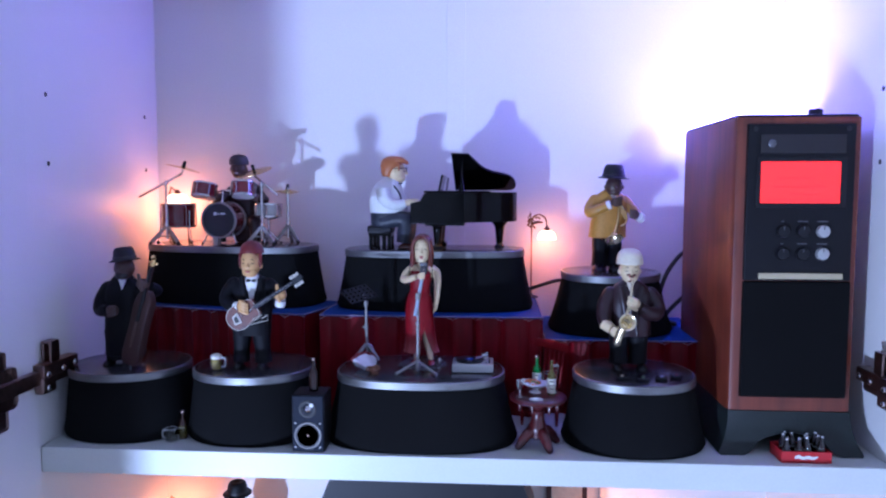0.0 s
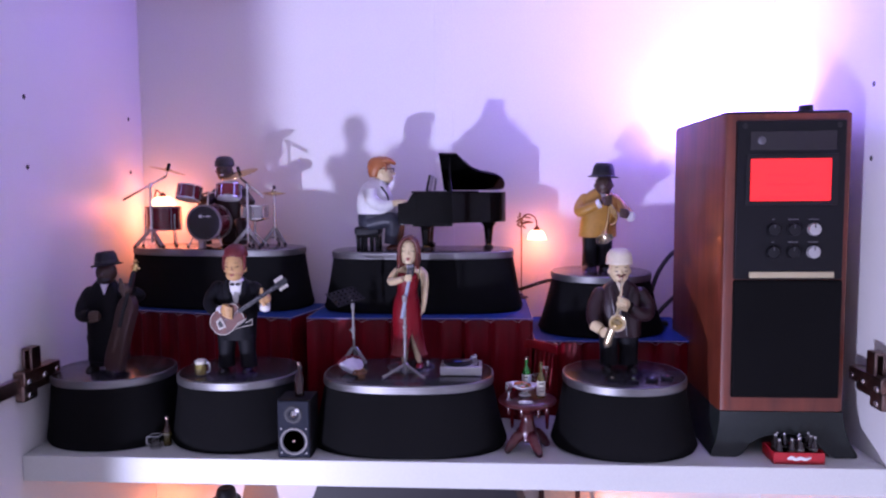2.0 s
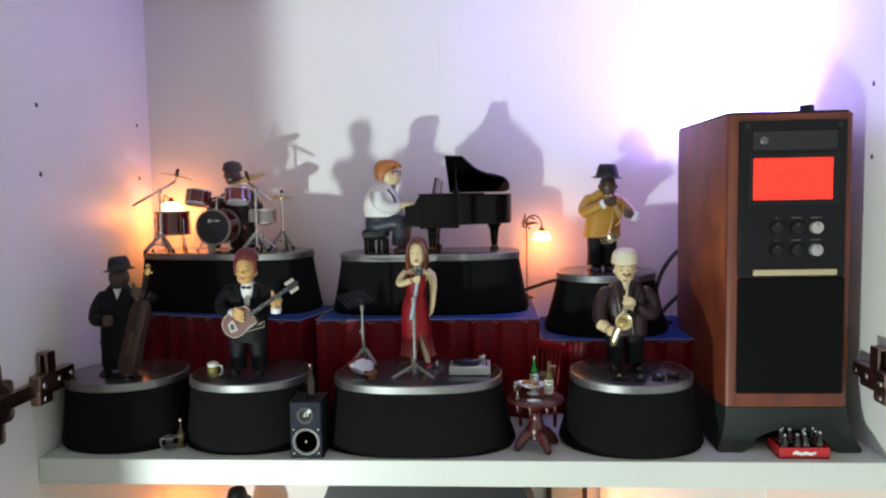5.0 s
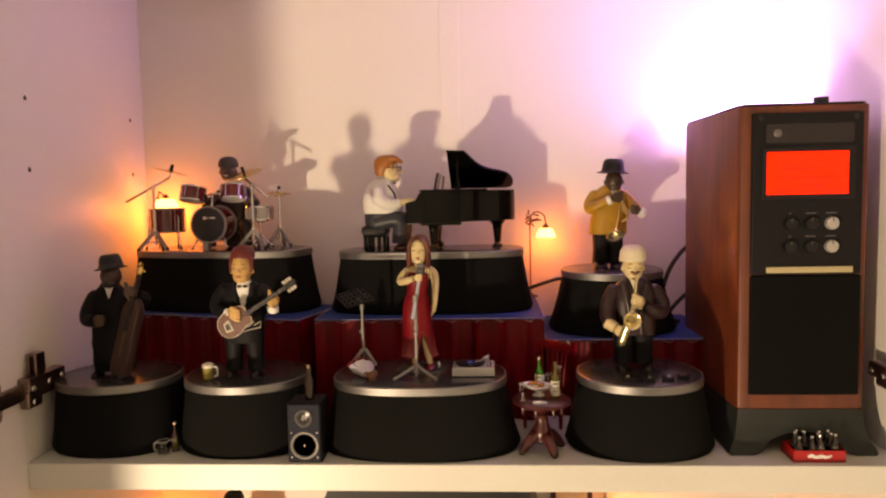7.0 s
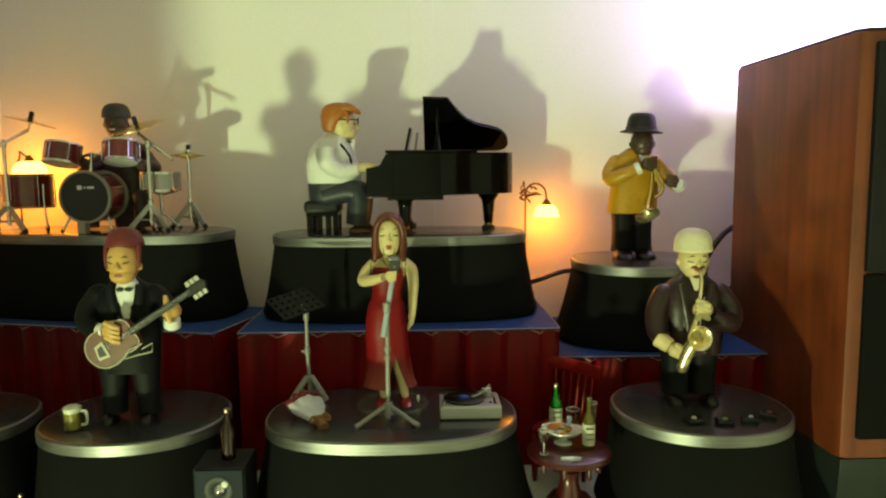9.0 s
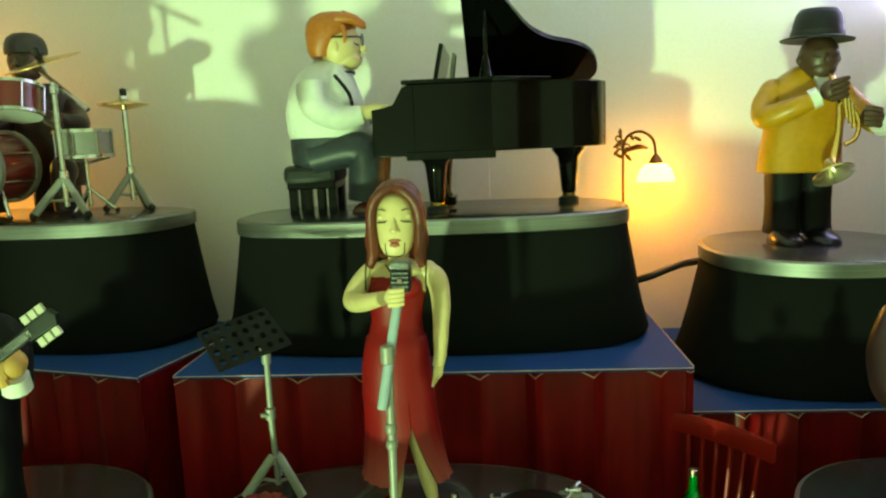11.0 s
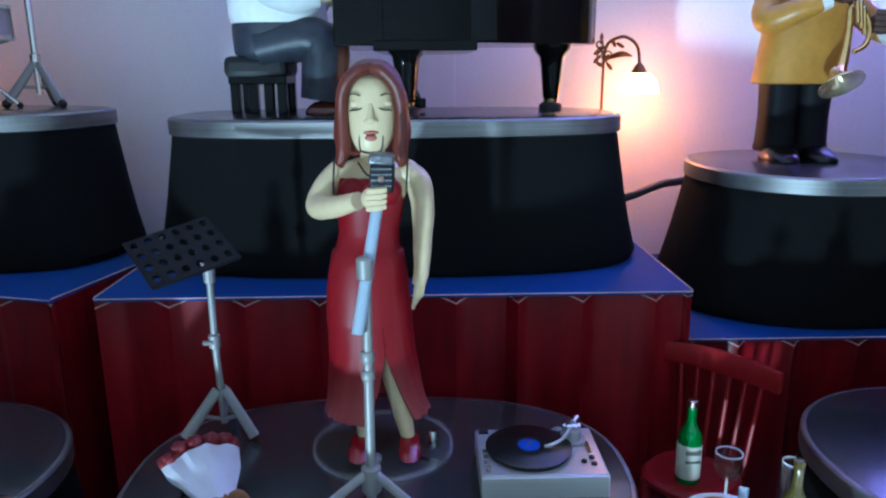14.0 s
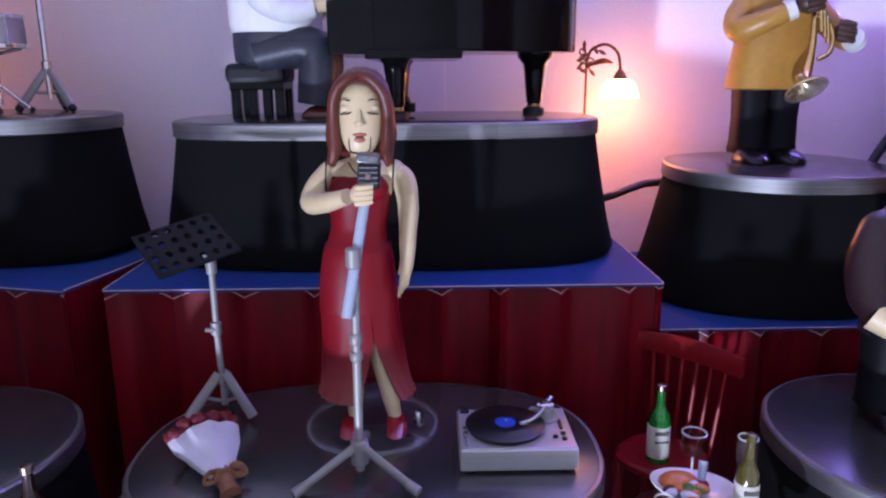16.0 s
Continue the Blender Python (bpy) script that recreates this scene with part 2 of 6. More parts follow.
# ---- mesh building, in millimetres ----
class Geo:
    def __init__(self, off=(0, 0, 0)):
        self.bm, self.mats, self.cur, self.off = bmesh.new(), [], 0, Vector(off)
        self.seen = self.bm.faces.layers.int.new("painted")

    def use(self, mat):
        if mat not in self.mats:
            self.mats.append(mat)
        self.cur = self.mats.index(mat)
        return self

    def mark(self):
        for f in self.bm.faces:
            if not f[self.seen]:
                f.material_index, f[self.seen] = self.cur, 1
        return self

    def loft(self, rings, caps=(True, True)):
        rows = [[self.bm.verts.new(p) for p in r] for r in rings]
        for a, b in zip(rows, rows[1:]):
            k = len(a)
            for i in range(k):
                self.bm.faces.new((a[i], a[(i + 1) % k], b[(i + 1) % k], b[i]))
        if caps[0]:
            self.bm.faces.new(rows[0][::-1])
        if caps[1]:
            self.bm.faces.new(rows[-1])
        return self.mark()

    def box(self, x0, y0, z0, x1, y1, z1, bev=0.0, turn=None):
        c = Vector(((x0 + x1) / 2, (y0 + y1) / 2, (z0 + z1) / 2))
        m = Matrix.Translation(c) @ (turn or Matrix.Identity(4)) @ Matrix.Diagonal((x1 - x0, y1 - y0, z1 - z0, 1))
        made = bmesh.ops.create_cube(self.bm, size=1, matrix=m)["verts"]
        if bev:
            edges = list({e for v in made for e in v.link_edges})
            self.crisp(bmesh.ops.bevel(self.bm, geom=edges, offset=bev, segments=2, affect="EDGES", profile=0.5)["faces"])
        return self.mark()

    def crisp(self, rounded):
        """Parts the shading of flat faces from that of the rounded edges between them."""
        rounded = set(rounded)
        for f in rounded:
            for e in f.edges:
                if any(q not in rounded for q in e.link_faces):
                    e.smooth = False

    def tube(self, pts, r, seg=10, flat=1.0, caps=(True, True)):
        pts = [Vector(p) for p in pts]
        rad = list(r) if isinstance(r, (list, tuple)) else [r] * len(pts)
        rings, side = [], None
        for i, p in enumerate(pts):
            d = (pts[min(i + 1, len(pts) - 1)] - pts[max(i - 1, 0)]).normalized()
            if side is None:
                side = d.cross(Vector((0, 1, 0)) if abs(d.y) < 0.9 else Vector((1, 0, 0))).normalized()
            side = (side - d * side.dot(d)).normalized()
            up = d.cross(side)
            rings.append([p + side * (rad[i] * math.cos(a)) + up * (rad[i] * flat * math.sin(a)) for a in [2 * math.pi * k / seg for k in range(seg)]])
        return self.loft(rings, caps)

    def curve(self, pts, r, seg=10, steps=6, flat=1.0):
        """A tube along a smooth line through the points."""
        p = [Vector(q) for q in pts]
        rad = list(r) if isinstance(r, (list, tuple)) else [r] * len(p)
        out, rr = [], []
        for i in range(len(p) - 1):
            a, b, c, d = p[max(i - 1, 0)], p[i], p[i + 1], p[min(i + 2, len(p) - 1)]
            for k in range(steps):
                t = k / steps
                out.append(0.5 * ((2 * b) + (c - a) * t + (2 * a - 5 * b + 4 * c - d) * t * t + (3 * b - a - 3 * c + d) * t ** 3))
                rr.append(rad[i] + (rad[i + 1] - rad[i]) * (t * t * (3 - 2 * t)))
        out.append(p[-1]), rr.append(rad[-1])
        return self.tube(out, rr, seg, flat)

    def lathe(self, prof, c=(0, 0, 0), seg=28, turn=None, caps=(True, True), squash=1.0):
        c, turn = Vector(c), (turn or Matrix.Identity(4)).to_3x3()
        rings = [[c + turn @ Vector((r * math.cos(a), r * squash * math.sin(a), z)) for a in [2 * math.pi * k / seg for k in range(seg)]] for r, z in prof]
        return self.loft(rings, caps)

    def ball(self, c, r, seg=20, turn=None):
        r = (r, r, r) if isinstance(r, (int, float)) else r
        m = Matrix.Translation(c) @ (turn or Matrix.Identity(4)) @ Matrix.Diagonal((*r, 1))
        bmesh.ops.create_uvsphere(self.bm, u_segments=seg, v_segments=max(8, seg * 2 // 3), radius=1, matrix=m)
        return self.mark()

    def slab(self, outline, z0, z1, turn=None, bev=0.0):
        """A flat outline in x and y, drawn up from z0 to z1, then turned into place."""
        turn = turn or Matrix.Identity(4)
        lo, hi = [self.bm.verts.new(turn @ Vector((x, y, z0))) for x, y in outline], [self.bm.verts.new(turn @ Vector((x, y, z1))) for x, y in outline]
        k = len(outline)
        new_faces = [self.bm.faces.new(lo[::-1]), self.bm.faces.new(hi)]
        new_faces += [self.bm.faces.new((lo[i], lo[(i + 1) % k], hi[(i + 1) % k], hi[i])) for i in range(k)]
        if bev:
            edges = list({e for f in new_faces[:2] for e in f.edges})
            self.crisp(bmesh.ops.bevel(self.bm, geom=edges, offset=bev, segments=2, affect="EDGES", profile=0.5)["faces"])
        return self.mark()

    def done(self, name, parent=None, label="", sharp=38):
        bm = self.bm
        bmesh.ops.recalc_face_normals(bm, faces=bm.faces)
        for v in bm.verts:
            v.co = (v.co - self.off) * 0.001
        for f in bm.faces:
            f.smooth = True
        bm.edges.index_update()
        crisp = [e.index for e in bm.edges if not e.smooth]
        me = bpy.data.meshes.new(name)
        bm.to_mesh(me)
        bm.free()
        me.set_sharp_from_angle(angle=radians(sharp))
        if crisp:
            flags = me.attributes.get("sharp_edge") or me.attributes.new("sharp_edge", "BOOLEAN", "EDGE")
            for i in crisp:
                flags.data[i].value = True
        for m in self.mats:
            me.materials.append(m)
        ob = new(name, me)
        if parent:
            ob.parent = parent
        if label:
            ob["label"] = label
        return ob


def thing(name, at, label, category, group="", turn=0.0):
    ob = new(name)
    ob.empty_display_size = 0.01
    ob.matrix_world = pose(at[0] * 0.001, at[1] * 0.001, at[2] * 0.001, 0, 0, turn)
    return tagged(ob, label, category, group)


def single(ob, at, label, category="", group="", kind=""):
    """A thing of one mesh that was built round its own origin."""
    ob.matrix_world = Matrix.Translation(Vector(at) * 0.001)
    return tagged(ob, label, category, group, kind)


def oval(cx, cy, z, rx, ry, power=2.0, k=48):
    pts = []
    for i in range(k):
        a = 2 * math.pi * i / k
        c, s = math.cos(a), math.sin(a)
        pts.append(Vector((cx + rx * math.copysign(abs(c) ** (2 / power), c), cy + ry * math.copysign(abs(s) ** (2 / power), s), z)))
    return pts


def turned(axis, degrees):
    return Matrix.Rotation(radians(degrees), 4, axis)


# ---- the cabinet ----
XL, XF, XR, YB, YF, TOP, LOW = -356, -345, 370, 920, 657, 470, -215


def structure(name, label, mat, *boxes, bev=0.6, category=""):
    g = Geo().use(mat)
    for b in boxes:
        g.box(*b, bev=bev)
    return tagged(g.done(name), label, category, kind="structure")


# the west side panel is a little out of square: it runs from XF at the front to XL at the back
g = Geo().use(WHITE).slab([(XF - 18, 655), (XF, 655), (XL - 0.4, YB + 10), (XL - 18, YB + 10)], LOW - 18, TOP + 18, bev=0.4)
tagged(g.done("wall_west"), "white melamine side panel of the cabinet", kind="structure")
structure("wall_east", "white melamine side panel of the cabinet", WHITE, (XR, 655, LOW - 18, XR + 18, YB + 10, TOP + 18))
structure("wall_north", "white back board in two panels with a joint strip", BACKBOARD, (XL - 4, YB, LOW - 18, -6, YB + 6, TOP + 18), (13, YB, LOW - 18, XR + 4, YB + 6, TOP + 18), bev=0.4)
structure("trim", "white plastic strip joining the back boards", BACKBOARD, (-7, YB - 0.5, LOW, 14, YB + 7, TOP), bev=0.3)
structure("ceiling", "white cabinet top panel", WHITE, (XL, 655, TOP, XR, YB + 8, TOP + 18))
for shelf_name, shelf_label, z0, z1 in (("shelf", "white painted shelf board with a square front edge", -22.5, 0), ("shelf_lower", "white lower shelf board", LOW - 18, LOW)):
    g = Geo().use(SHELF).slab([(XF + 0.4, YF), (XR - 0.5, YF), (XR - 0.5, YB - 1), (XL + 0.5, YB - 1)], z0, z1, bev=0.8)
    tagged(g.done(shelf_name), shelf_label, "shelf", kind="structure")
for side, x0, x1 in (("west", XF - 18, XF + 1), ("east", XR - 1, XR + 18)):
    door = Geo().use(WHITE).box(x0, 275, LOW - 16, x1, 654.8, TOP + 16, bev=0.3).done("door_1" if side == "west" else "door_2")
    tagged(door, "white cabinet door standing open at right angles", "door", kind="structure")
# an unseen room round the cabinet, added to close it in and bounce light
structure("floor", "brown wooden floor of the unseen room", FLOORING, (-1600, -1500, -1260, 1600, 1300, -1240), bev=0)
structure("wall_south", "plain painted wall of the unseen room", ROOM, (-1600, -1520, -1240, 1600, -1500, 1400), bev=0)
structure("wall_room_west", "plain painted wall of the unseen room", ROOM, (-1620, -1500, -1240, -1600, 1300, 1400), bev=0)
structure("wall_room_east", "plain painted wall of the unseen room", ROOM, (1600, -1500, -1240, 1620, 1300, 1400), bev=0)
structure("wall_room_north", "plain painted wall of the unseen room behind the cabinet", ROOM, (-1600, 1300, -1240, 1600, 1320, 1400), bev=0)
structure("ceiling_room", "plain white ceiling of the unseen room", ROOM, (-1620, -1520, 1400, 1620, 1320, 1420), bev=0)

for x, sgn, rows in ((XL, 1, (688, 886)), (XR, -1, (702,))):
    for y in rows:
        if sgn > 0:
            x = XF + (XL - XF) * (y - 655) / (YB - 655)
        for z in (307, 246.5):
            g = Geo().use(DARKHOLE).lathe([(0.4, -1.5), (2.2, -1.5), (2.2, 0.25), (1.4, 0.3), (0.3, 0.1)], seg=14, turn=turned("Y", 90 * sgn))
            single(g.done("shelf_pin_hole"), (x, y, z), "small dark drilled hole in the white side panel", kind="structure")


def hinge(side):
    """A concealed hinge: plate on the side panel, arm, and cup in the open door."""
    s = 1 if side == "west" else -1
    x = XF - 1 if side == "west" else XR
    t = thing("cabinet_hinge", (x, 690, 62), "nickel-plated concealed hinge on the white side panel", "hinge", "door hinges")

    def bx(g, a, b, bev=0.6):
        x0, x1 = sorted((a[0] * s, b[0] * s))
        return g.box(x0, a[1], a[2], x1, b[1], b[2], bev)

    g = Geo().use(NICKEL)
    bx(g, (0, -34, -7), (3, 12, 11)), bx(g, (2, -41, 0), (13, 10, 12), 1.4)
    g.done("mounting_plate", t)
    g = Geo().use(NICKEL)
    bx(g, (3, -41, -14), (12, -22, 0.5), 2.2), bx(g, (3, -23, -7), (11, 2, 0.5), 1.6)
    g.done("arm", t)
    tab = Geo().use(NICKEL)
    bx(tab, (3, -29, 11.5), (5.5, -16, 30), 1.0), bx(tab, (9.5, -29, 11.5), (12, -16, 30), 1.0), bx(tab, (3, -29, 27.5), (12, -16, 30.5), 1.2)
    tab.done("cam_bracket", t, "upright bracket of bent nickel-plated sheet")
    for y, z in ((-36, 3), (-34, -9), (-14, 4), (4, 5)):
        Geo().use(CHROME).lathe([(0.5, 0), (2.6, 0), (2.8, 1), (2, 1.8), (0.9, 1.4)], (12.6 * s if z > 0 else 11.6 * s, y, z), 14, turned("Y", 90 * s)).done("screw", t)
    g = Geo().use(NICKEL)
    bx(g, (2, -96, -6), (9, -39, 7), 1.4)
    g.done("knuckle", t)
    cup = Geo().use(NICKEL)
    bx(cup, (1.2, -94, -32), (3.4, -76, 32), 3), bx(cup, (1.2, -102, -16), (3.4, -66, 18), 5)
    cup.lathe([(0.5, 3), (9, 3.2), (14, 4.6), (17, 4.2), (17.5, 1.4)], (1.2 * s, -85, 0), 32, turned("Y", 90 * s))
    cup.done("cup", t, "round hinge cup with screw ears")


hinge("west")
hinge("east")


# ---- the three risers with pleated red fronts ----
def riser(name, x0, x1, yfront, yback, height, pleats, label, turn=0.0, pivot=(0, 0), seed=1, folds=None):
    """A card stage: blue felt top, pleated red front whose upper edge dips at each fold, plain sides."""
    rnd = random.Random(seed)
    t = thing(name, (pivot[0], pivot[1], 0), label, "stage riser", "stage risers", turn)
    cuts = [x0 + (x1 - x0) * (i + (rnd.uniform(-0.12, 0.12) if 0 < i < pleats else 0)) / pleats for i in range(pleats + 1)]
    if folds:
        cuts = [x0 + (x1 - x0) * f for f in folds]
    line = []
    for i in range(pleats):
        a, b = cuts[i], cuts[i + 1]
        out = rnd.uniform(2.5, 6.5)
        peak = rnd.choice((0.22, 0.3, 0.5, 0.66, 0.8))
        for k in range(12):
            u = k / 12
            fold = 1 - (u / peak if u < peak else (1 - u) / (1 - peak)) ** 0.62
            dip = max(0.0, 1 - min(u, 1 - u) / 0.3)
            line.append((a + (b - a) * u, yfront + out * (1 - fold), height - 1.7, height - 1.4 - 2.7 * dip ** 1.2))
    line.append((x1, yfront, height - 1.7, height - 2))
    # front sheet, 1.2 mm thick
    g = Geo().use(RED)
    n = len(line)
    rows = []
    for z in (0, 0.25, 0.5, 0.75, 1):
        spread = 1 + 0.5 * (1 - z)
        rows.append([(x, yfront + (y - yfront) * spread, h * z) for x, y, h, d in line])
    vs = [[g.bm.verts.new(p) for p in r] for r in rows]
    back = [[g.bm.verts.new((p[0], p[1] + 1.2, p[2])) for p in r] for r in rows]
    for grid, flip in ((vs, False), (back, True)):
        for a, b in zip(grid, grid[1:]):
            for i in range(n - 1):
                q = (a[i], a[i + 1], b[i + 1], b[i])
                g.bm.faces.new(q[::-1] if flip else q)
    for i in range(n - 1):
        g.bm.faces.new((vs[-1][i], vs[-1][i + 1], back[-1][i + 1], back[-1][i]))
        g.bm.faces.new((vs[0][i + 1], vs[0][i], back[0][i], back[0][i + 1]))
    for e in (0, n - 1):
        for k in range(4):
            g.bm.faces.new((vs[k][e], vs[k + 1][e], back[k + 1][e], back[k][e]))
    g.mark().done("pleated_front", t, "pleated dark red satin card", sharp=30)
    for xs in (x0, x1 - 1.5):
        Geo().use(RED).box(xs, yfront + 2, 0, xs + 1.5, yback, height - 1.2, 0.2).done("side", t)
    # felt top with a straight front edge, and a thin braid that dips at each fold
    Geo().use(BLUE).box(x0, yfront - 0.8, height - 1.6, x1, yback, height, 0.4).done("felt_top", t, "bright blue felt top")
    Geo().use(TRIM).tube([(x, y - 0.25, d) for x, y, h, d in line], 0.3, 6).done("braid", t, "thin white scalloped braid")
    Geo().use(TRIM).tube([(x0, yfront - 0.8, height - 0.4), (x1, yfront - 0.8, height - 0.4)], 0.26, 6).done("edge_trim", t, "thin white card edge")
    Geo().use(TRIM).tube([(x1, yfront, height), (x1, yback, height)], 0.3, 6).done("edge_trim", t)
    Geo().use(TRIM).tube([(x0, yfront, height), (x0, yback, height)], 0.3, 6).done("edge_trim", t)
    return t


riser("stage_riser", -124, 96, 769, 916, 100, 9, "tall stage riser with blue felt top and red pleated front", seed=3, folds=(0, 0.122, 0.248, 0.372, 0.487, 0.601, 0.706, 0.816, 0.94, 1))
riser("stage_riser", 99, 262, 782, 916, 76, 7, "lower stage riser with blue felt top and red pleated front", seed=7)
riser("stage_riser", -203, 0, 0, 92, 100, 9, "angled stage riser with blue felt top and red pleated front", turn=-15, pivot=(-139, 768), seed=5)


# ---- the loudspeaker pedestals ----
def pedestal(at, wt, wb, d, power, label, turn=0.0, h=62.5):
    t = thing("speaker_pedestal", at, label, "pedestal", "speaker pedestals", turn)
    rb, rt, ry = wb / 2, wt / 2, d / 2
    g = Geo().use(CLOTH)
    rings = [oval(0, 0, 0.0, rb - 5, ry - 3, power), oval(0, 0, 0.6, rb - 2, ry - 1, power), oval(0, 0, 4, rb, ry, power)]
    rings += [oval(0, 0, z, rb + (rt - 1.2 - rb) * ((z - 4) / (h - 11.2)) ** 0.8, ry - 0.8 * (z / h), power) for z in (16, 30, 44, h - 7.2)]
    g.loft(rings).done("body", t, "black cloth-covered tapered body")
    Geo().use(STEEL).loft([oval(0, 0, h - 7.2, rt - 0.4, ry - 0.6, power), oval(0, 0, h - 6.8, rt, ry, power), oval(0, 0, h - 1, rt, ry, power), oval(0, 0, h - 0.3, rt - 0.6, ry - 0.6, power),
                           oval(0, 0, h - 0.2, rt - 1.6, ry - 1.6, power)]).done("rim", t, "brushed aluminium band")
    Geo().use(PLATE).loft([oval(0, 0, h - 4, rt - 1.7, ry - 1.7, power), oval(0, 0, h - 0.15, rt - 1.7, ry - 1.7, power), oval(0, 0, h, rt - 2.2, ry - 2.2, power)]).done("top_plate", t, "dark grey metal top plate")
    return t


pedestal((-17, 711, 0), 151, 174, 103, 2.5, "wide black pedestal with metal rim under the singer")
pedestal((172, 712, 0), 106, 126, 104, 2.15, "round black pedestal with metal rim under the saxophonist")
pedestal((-172, 715, 0), 110, 124, 100, 2.15, "round black pedestal with metal rim under the guitarist")
pedestal((-291, 716, 0), 108, 120, 100, 2.15, "round black pedestal with metal rim under the bass player")
pedestal((-14.5, 834, 100), 190, 208, 92, 3.0, "wide black pedestal with metal rim under the grand piano", h=62)
pedestal((-242, 856, 100), 196, 214, 92, 3.0, "wide black pedestal with metal rim under the drum kit", -12, h=64)
pedestal((170.5, 841, 76), 102, 129, 108, 2.2, "round black pedestal with metal rim under the trumpeter", h=62)


# ---- the wooden player with the red screen ----
def player():
    t = thing("music_player", (298, 690, 0), "tall mahogany music player with red screen and black front", "music player")
    o = (298, 690, 0)
    g = Geo(o).use(WOOD)
    # case with rounded front edges
    prof = [(247, 846), (247, 694), (248.5, 689.5), (252, 688), (344, 688), (347.5, 689.5), (349, 694), (349, 846)]
    g.slab(prof, 36, 283, bev=0.7).done("case", t, "reddish mahogany veneer case")
    Geo(o).use(MATTBLACK).slab([(248, 845), (248, 695), (252, 689.5), (344, 689.5), (348, 695), (348, 845)], 283, 285, bev=0.6).done("lid", t, "dark top board")
    # plinth with an arched front
    def arch(y):
        pts = [(247.6, 36.3), (247, 28), (245.6, 20), (243, 11), (239, 4), (238.4, 1.5), (240, 0), (258, 0), (262, 1.4)]
        pts += [(266 + 66 * (i / 14), 4 + 14 * math.sin(math.pi * i / 14) ** 0.55) for i in range(0, 15)]
        pts += [(336, 1.4), (340, 0), (356, 0), (357.6, 1.5), (357, 4), (353, 11), (350.4, 20), (349, 28), (348.4, 36.3)]
        return [Vector((x, y, z)) for x, z in pts]

    def flared(y, out, shrink=1.0):
        return [Vector((298 + (p.x - 298) * shrink, y - out * (1 - p.z / 36.3) ** 2, p.z)) for p in arch(y)]
    Geo(o).use(PLINTH).loft([flared(687, 7.5, 0.975), flared(687.6, 9, 0.99), flared(690, 9.4), flared(715, 3), flared(760, 0), flared(848, 0)]).done("plinth", t, "dark grey-green flared plinth")
    Geo(o).use(PANEL).box(256, 684.5, 148, 342, 690, 277, 1.0).done("control_panel", t, "charcoal plastic control panel")
    Geo(o).use(CLOTH).box(256, 684.8, 48.5, 343, 690, 147, 1.6).done("grille", t, "black speaker cloth grille")
    Geo(o).use(PALEGOLD).box(267.5, 682.5, 149.2, 335, 686, 154.4, 0.7).done("gold_bar", t, "pale gold metal bar")
    Geo(o).use(SMOKED).box(266, 683.6, 253, 334, 686, 268.5, 0.5).done("display_window", t, "dark smoked strip window")
    Geo(o).use(MICGREY).lathe([(0.3, 0), (3.1, 0), (3.4, 0.8), (2.2, 1.6), (0.4, 1.8)], (275, 683.8, 261), 18, turned("X", 90)).done("sensor", t)
    Geo(o).use(MATTBLACK).box(263.5, 683.4, 208.5, 336, 686, 250, 0.8).done("screen_frame", t)
    sc = Geo(o).use(SCREEN).box(266.8, 682.6, 212.3, 330, 684, 246.2, 0.5).done("screen", t, "glowing red screen")
    for z, x0, w in ((243, 269, 5), (232, 280, 30), (225, 276, 42), (219, 290, 22), (214.5, 272, 52)):
        Geo(o).use(SCREENMARK).box(x0, 682.3, z, x0 + w, 682.9, z + 1.3, 0.1).done("screen_mark", sc)
    for x in (286, 302, 318):
        for z in (189, 170.5):
            mat = SILVER if x > 310 else MATTBLACK
            kn = Geo(o).use(mat).lathe([(0.2, -1), (5.2, -1), (5.2, 2.6), (4.6, 3.6), (0.2, 3.9)], (x, 684.3, z), 22, turned("X", 90)).done("knob", t, "silver knob" if x > 310 else "black knob")
            Geo(o).use(MICGREY if x < 310 else PANEL).box(x - 0.3, 680.2, z + 1.4, x + 0.3, 681.2, z + 4.2).done("pointer", kn)
            Geo(o).use(MICGREY).box(x - (1 if x < 290 else 4), 684.1, z + 7.7, x + (1 if x < 290 else 4), 684.7, z + 8.6).done("caption_bar", t)
    Geo(o).use(MATTBLACK).lathe([(0.2, 0), (5.8, 0), (5.8, 6.2), (5.2, 7), (0.2, 7)], (322, 716, 285), 22).done("top_button", t, "black round button")
    for x in (262, 336):
        Geo(o).use(RUBBER).lathe([(0.2, 0), (2.1, 0), (1.9, 0.7), (0.2, 0.5)], (x, 684.4, 273), 12, turned("X", 90)).done("panel_screw", t)


player()
led = thing("led_spotlight", (325, 880, 0), "small colour-changing LED puck on a stand behind the player", "led lamp")
Geo((325, 880, 0)).use(MATTBLACK).lathe([(1, 0), (16, 0), (16, 4), (3, 6), (3, 226), (13, 228), (14, 238), (12, 238)], (325, 880, 0), 20).done("stand", led)
Geo((325, 880, 0)).use(LEDLENS).lathe([(11.5, 237), (9, 240), (2, 241)], (325, 880, 0), 20).done("lens", led, "glowing LED lens")


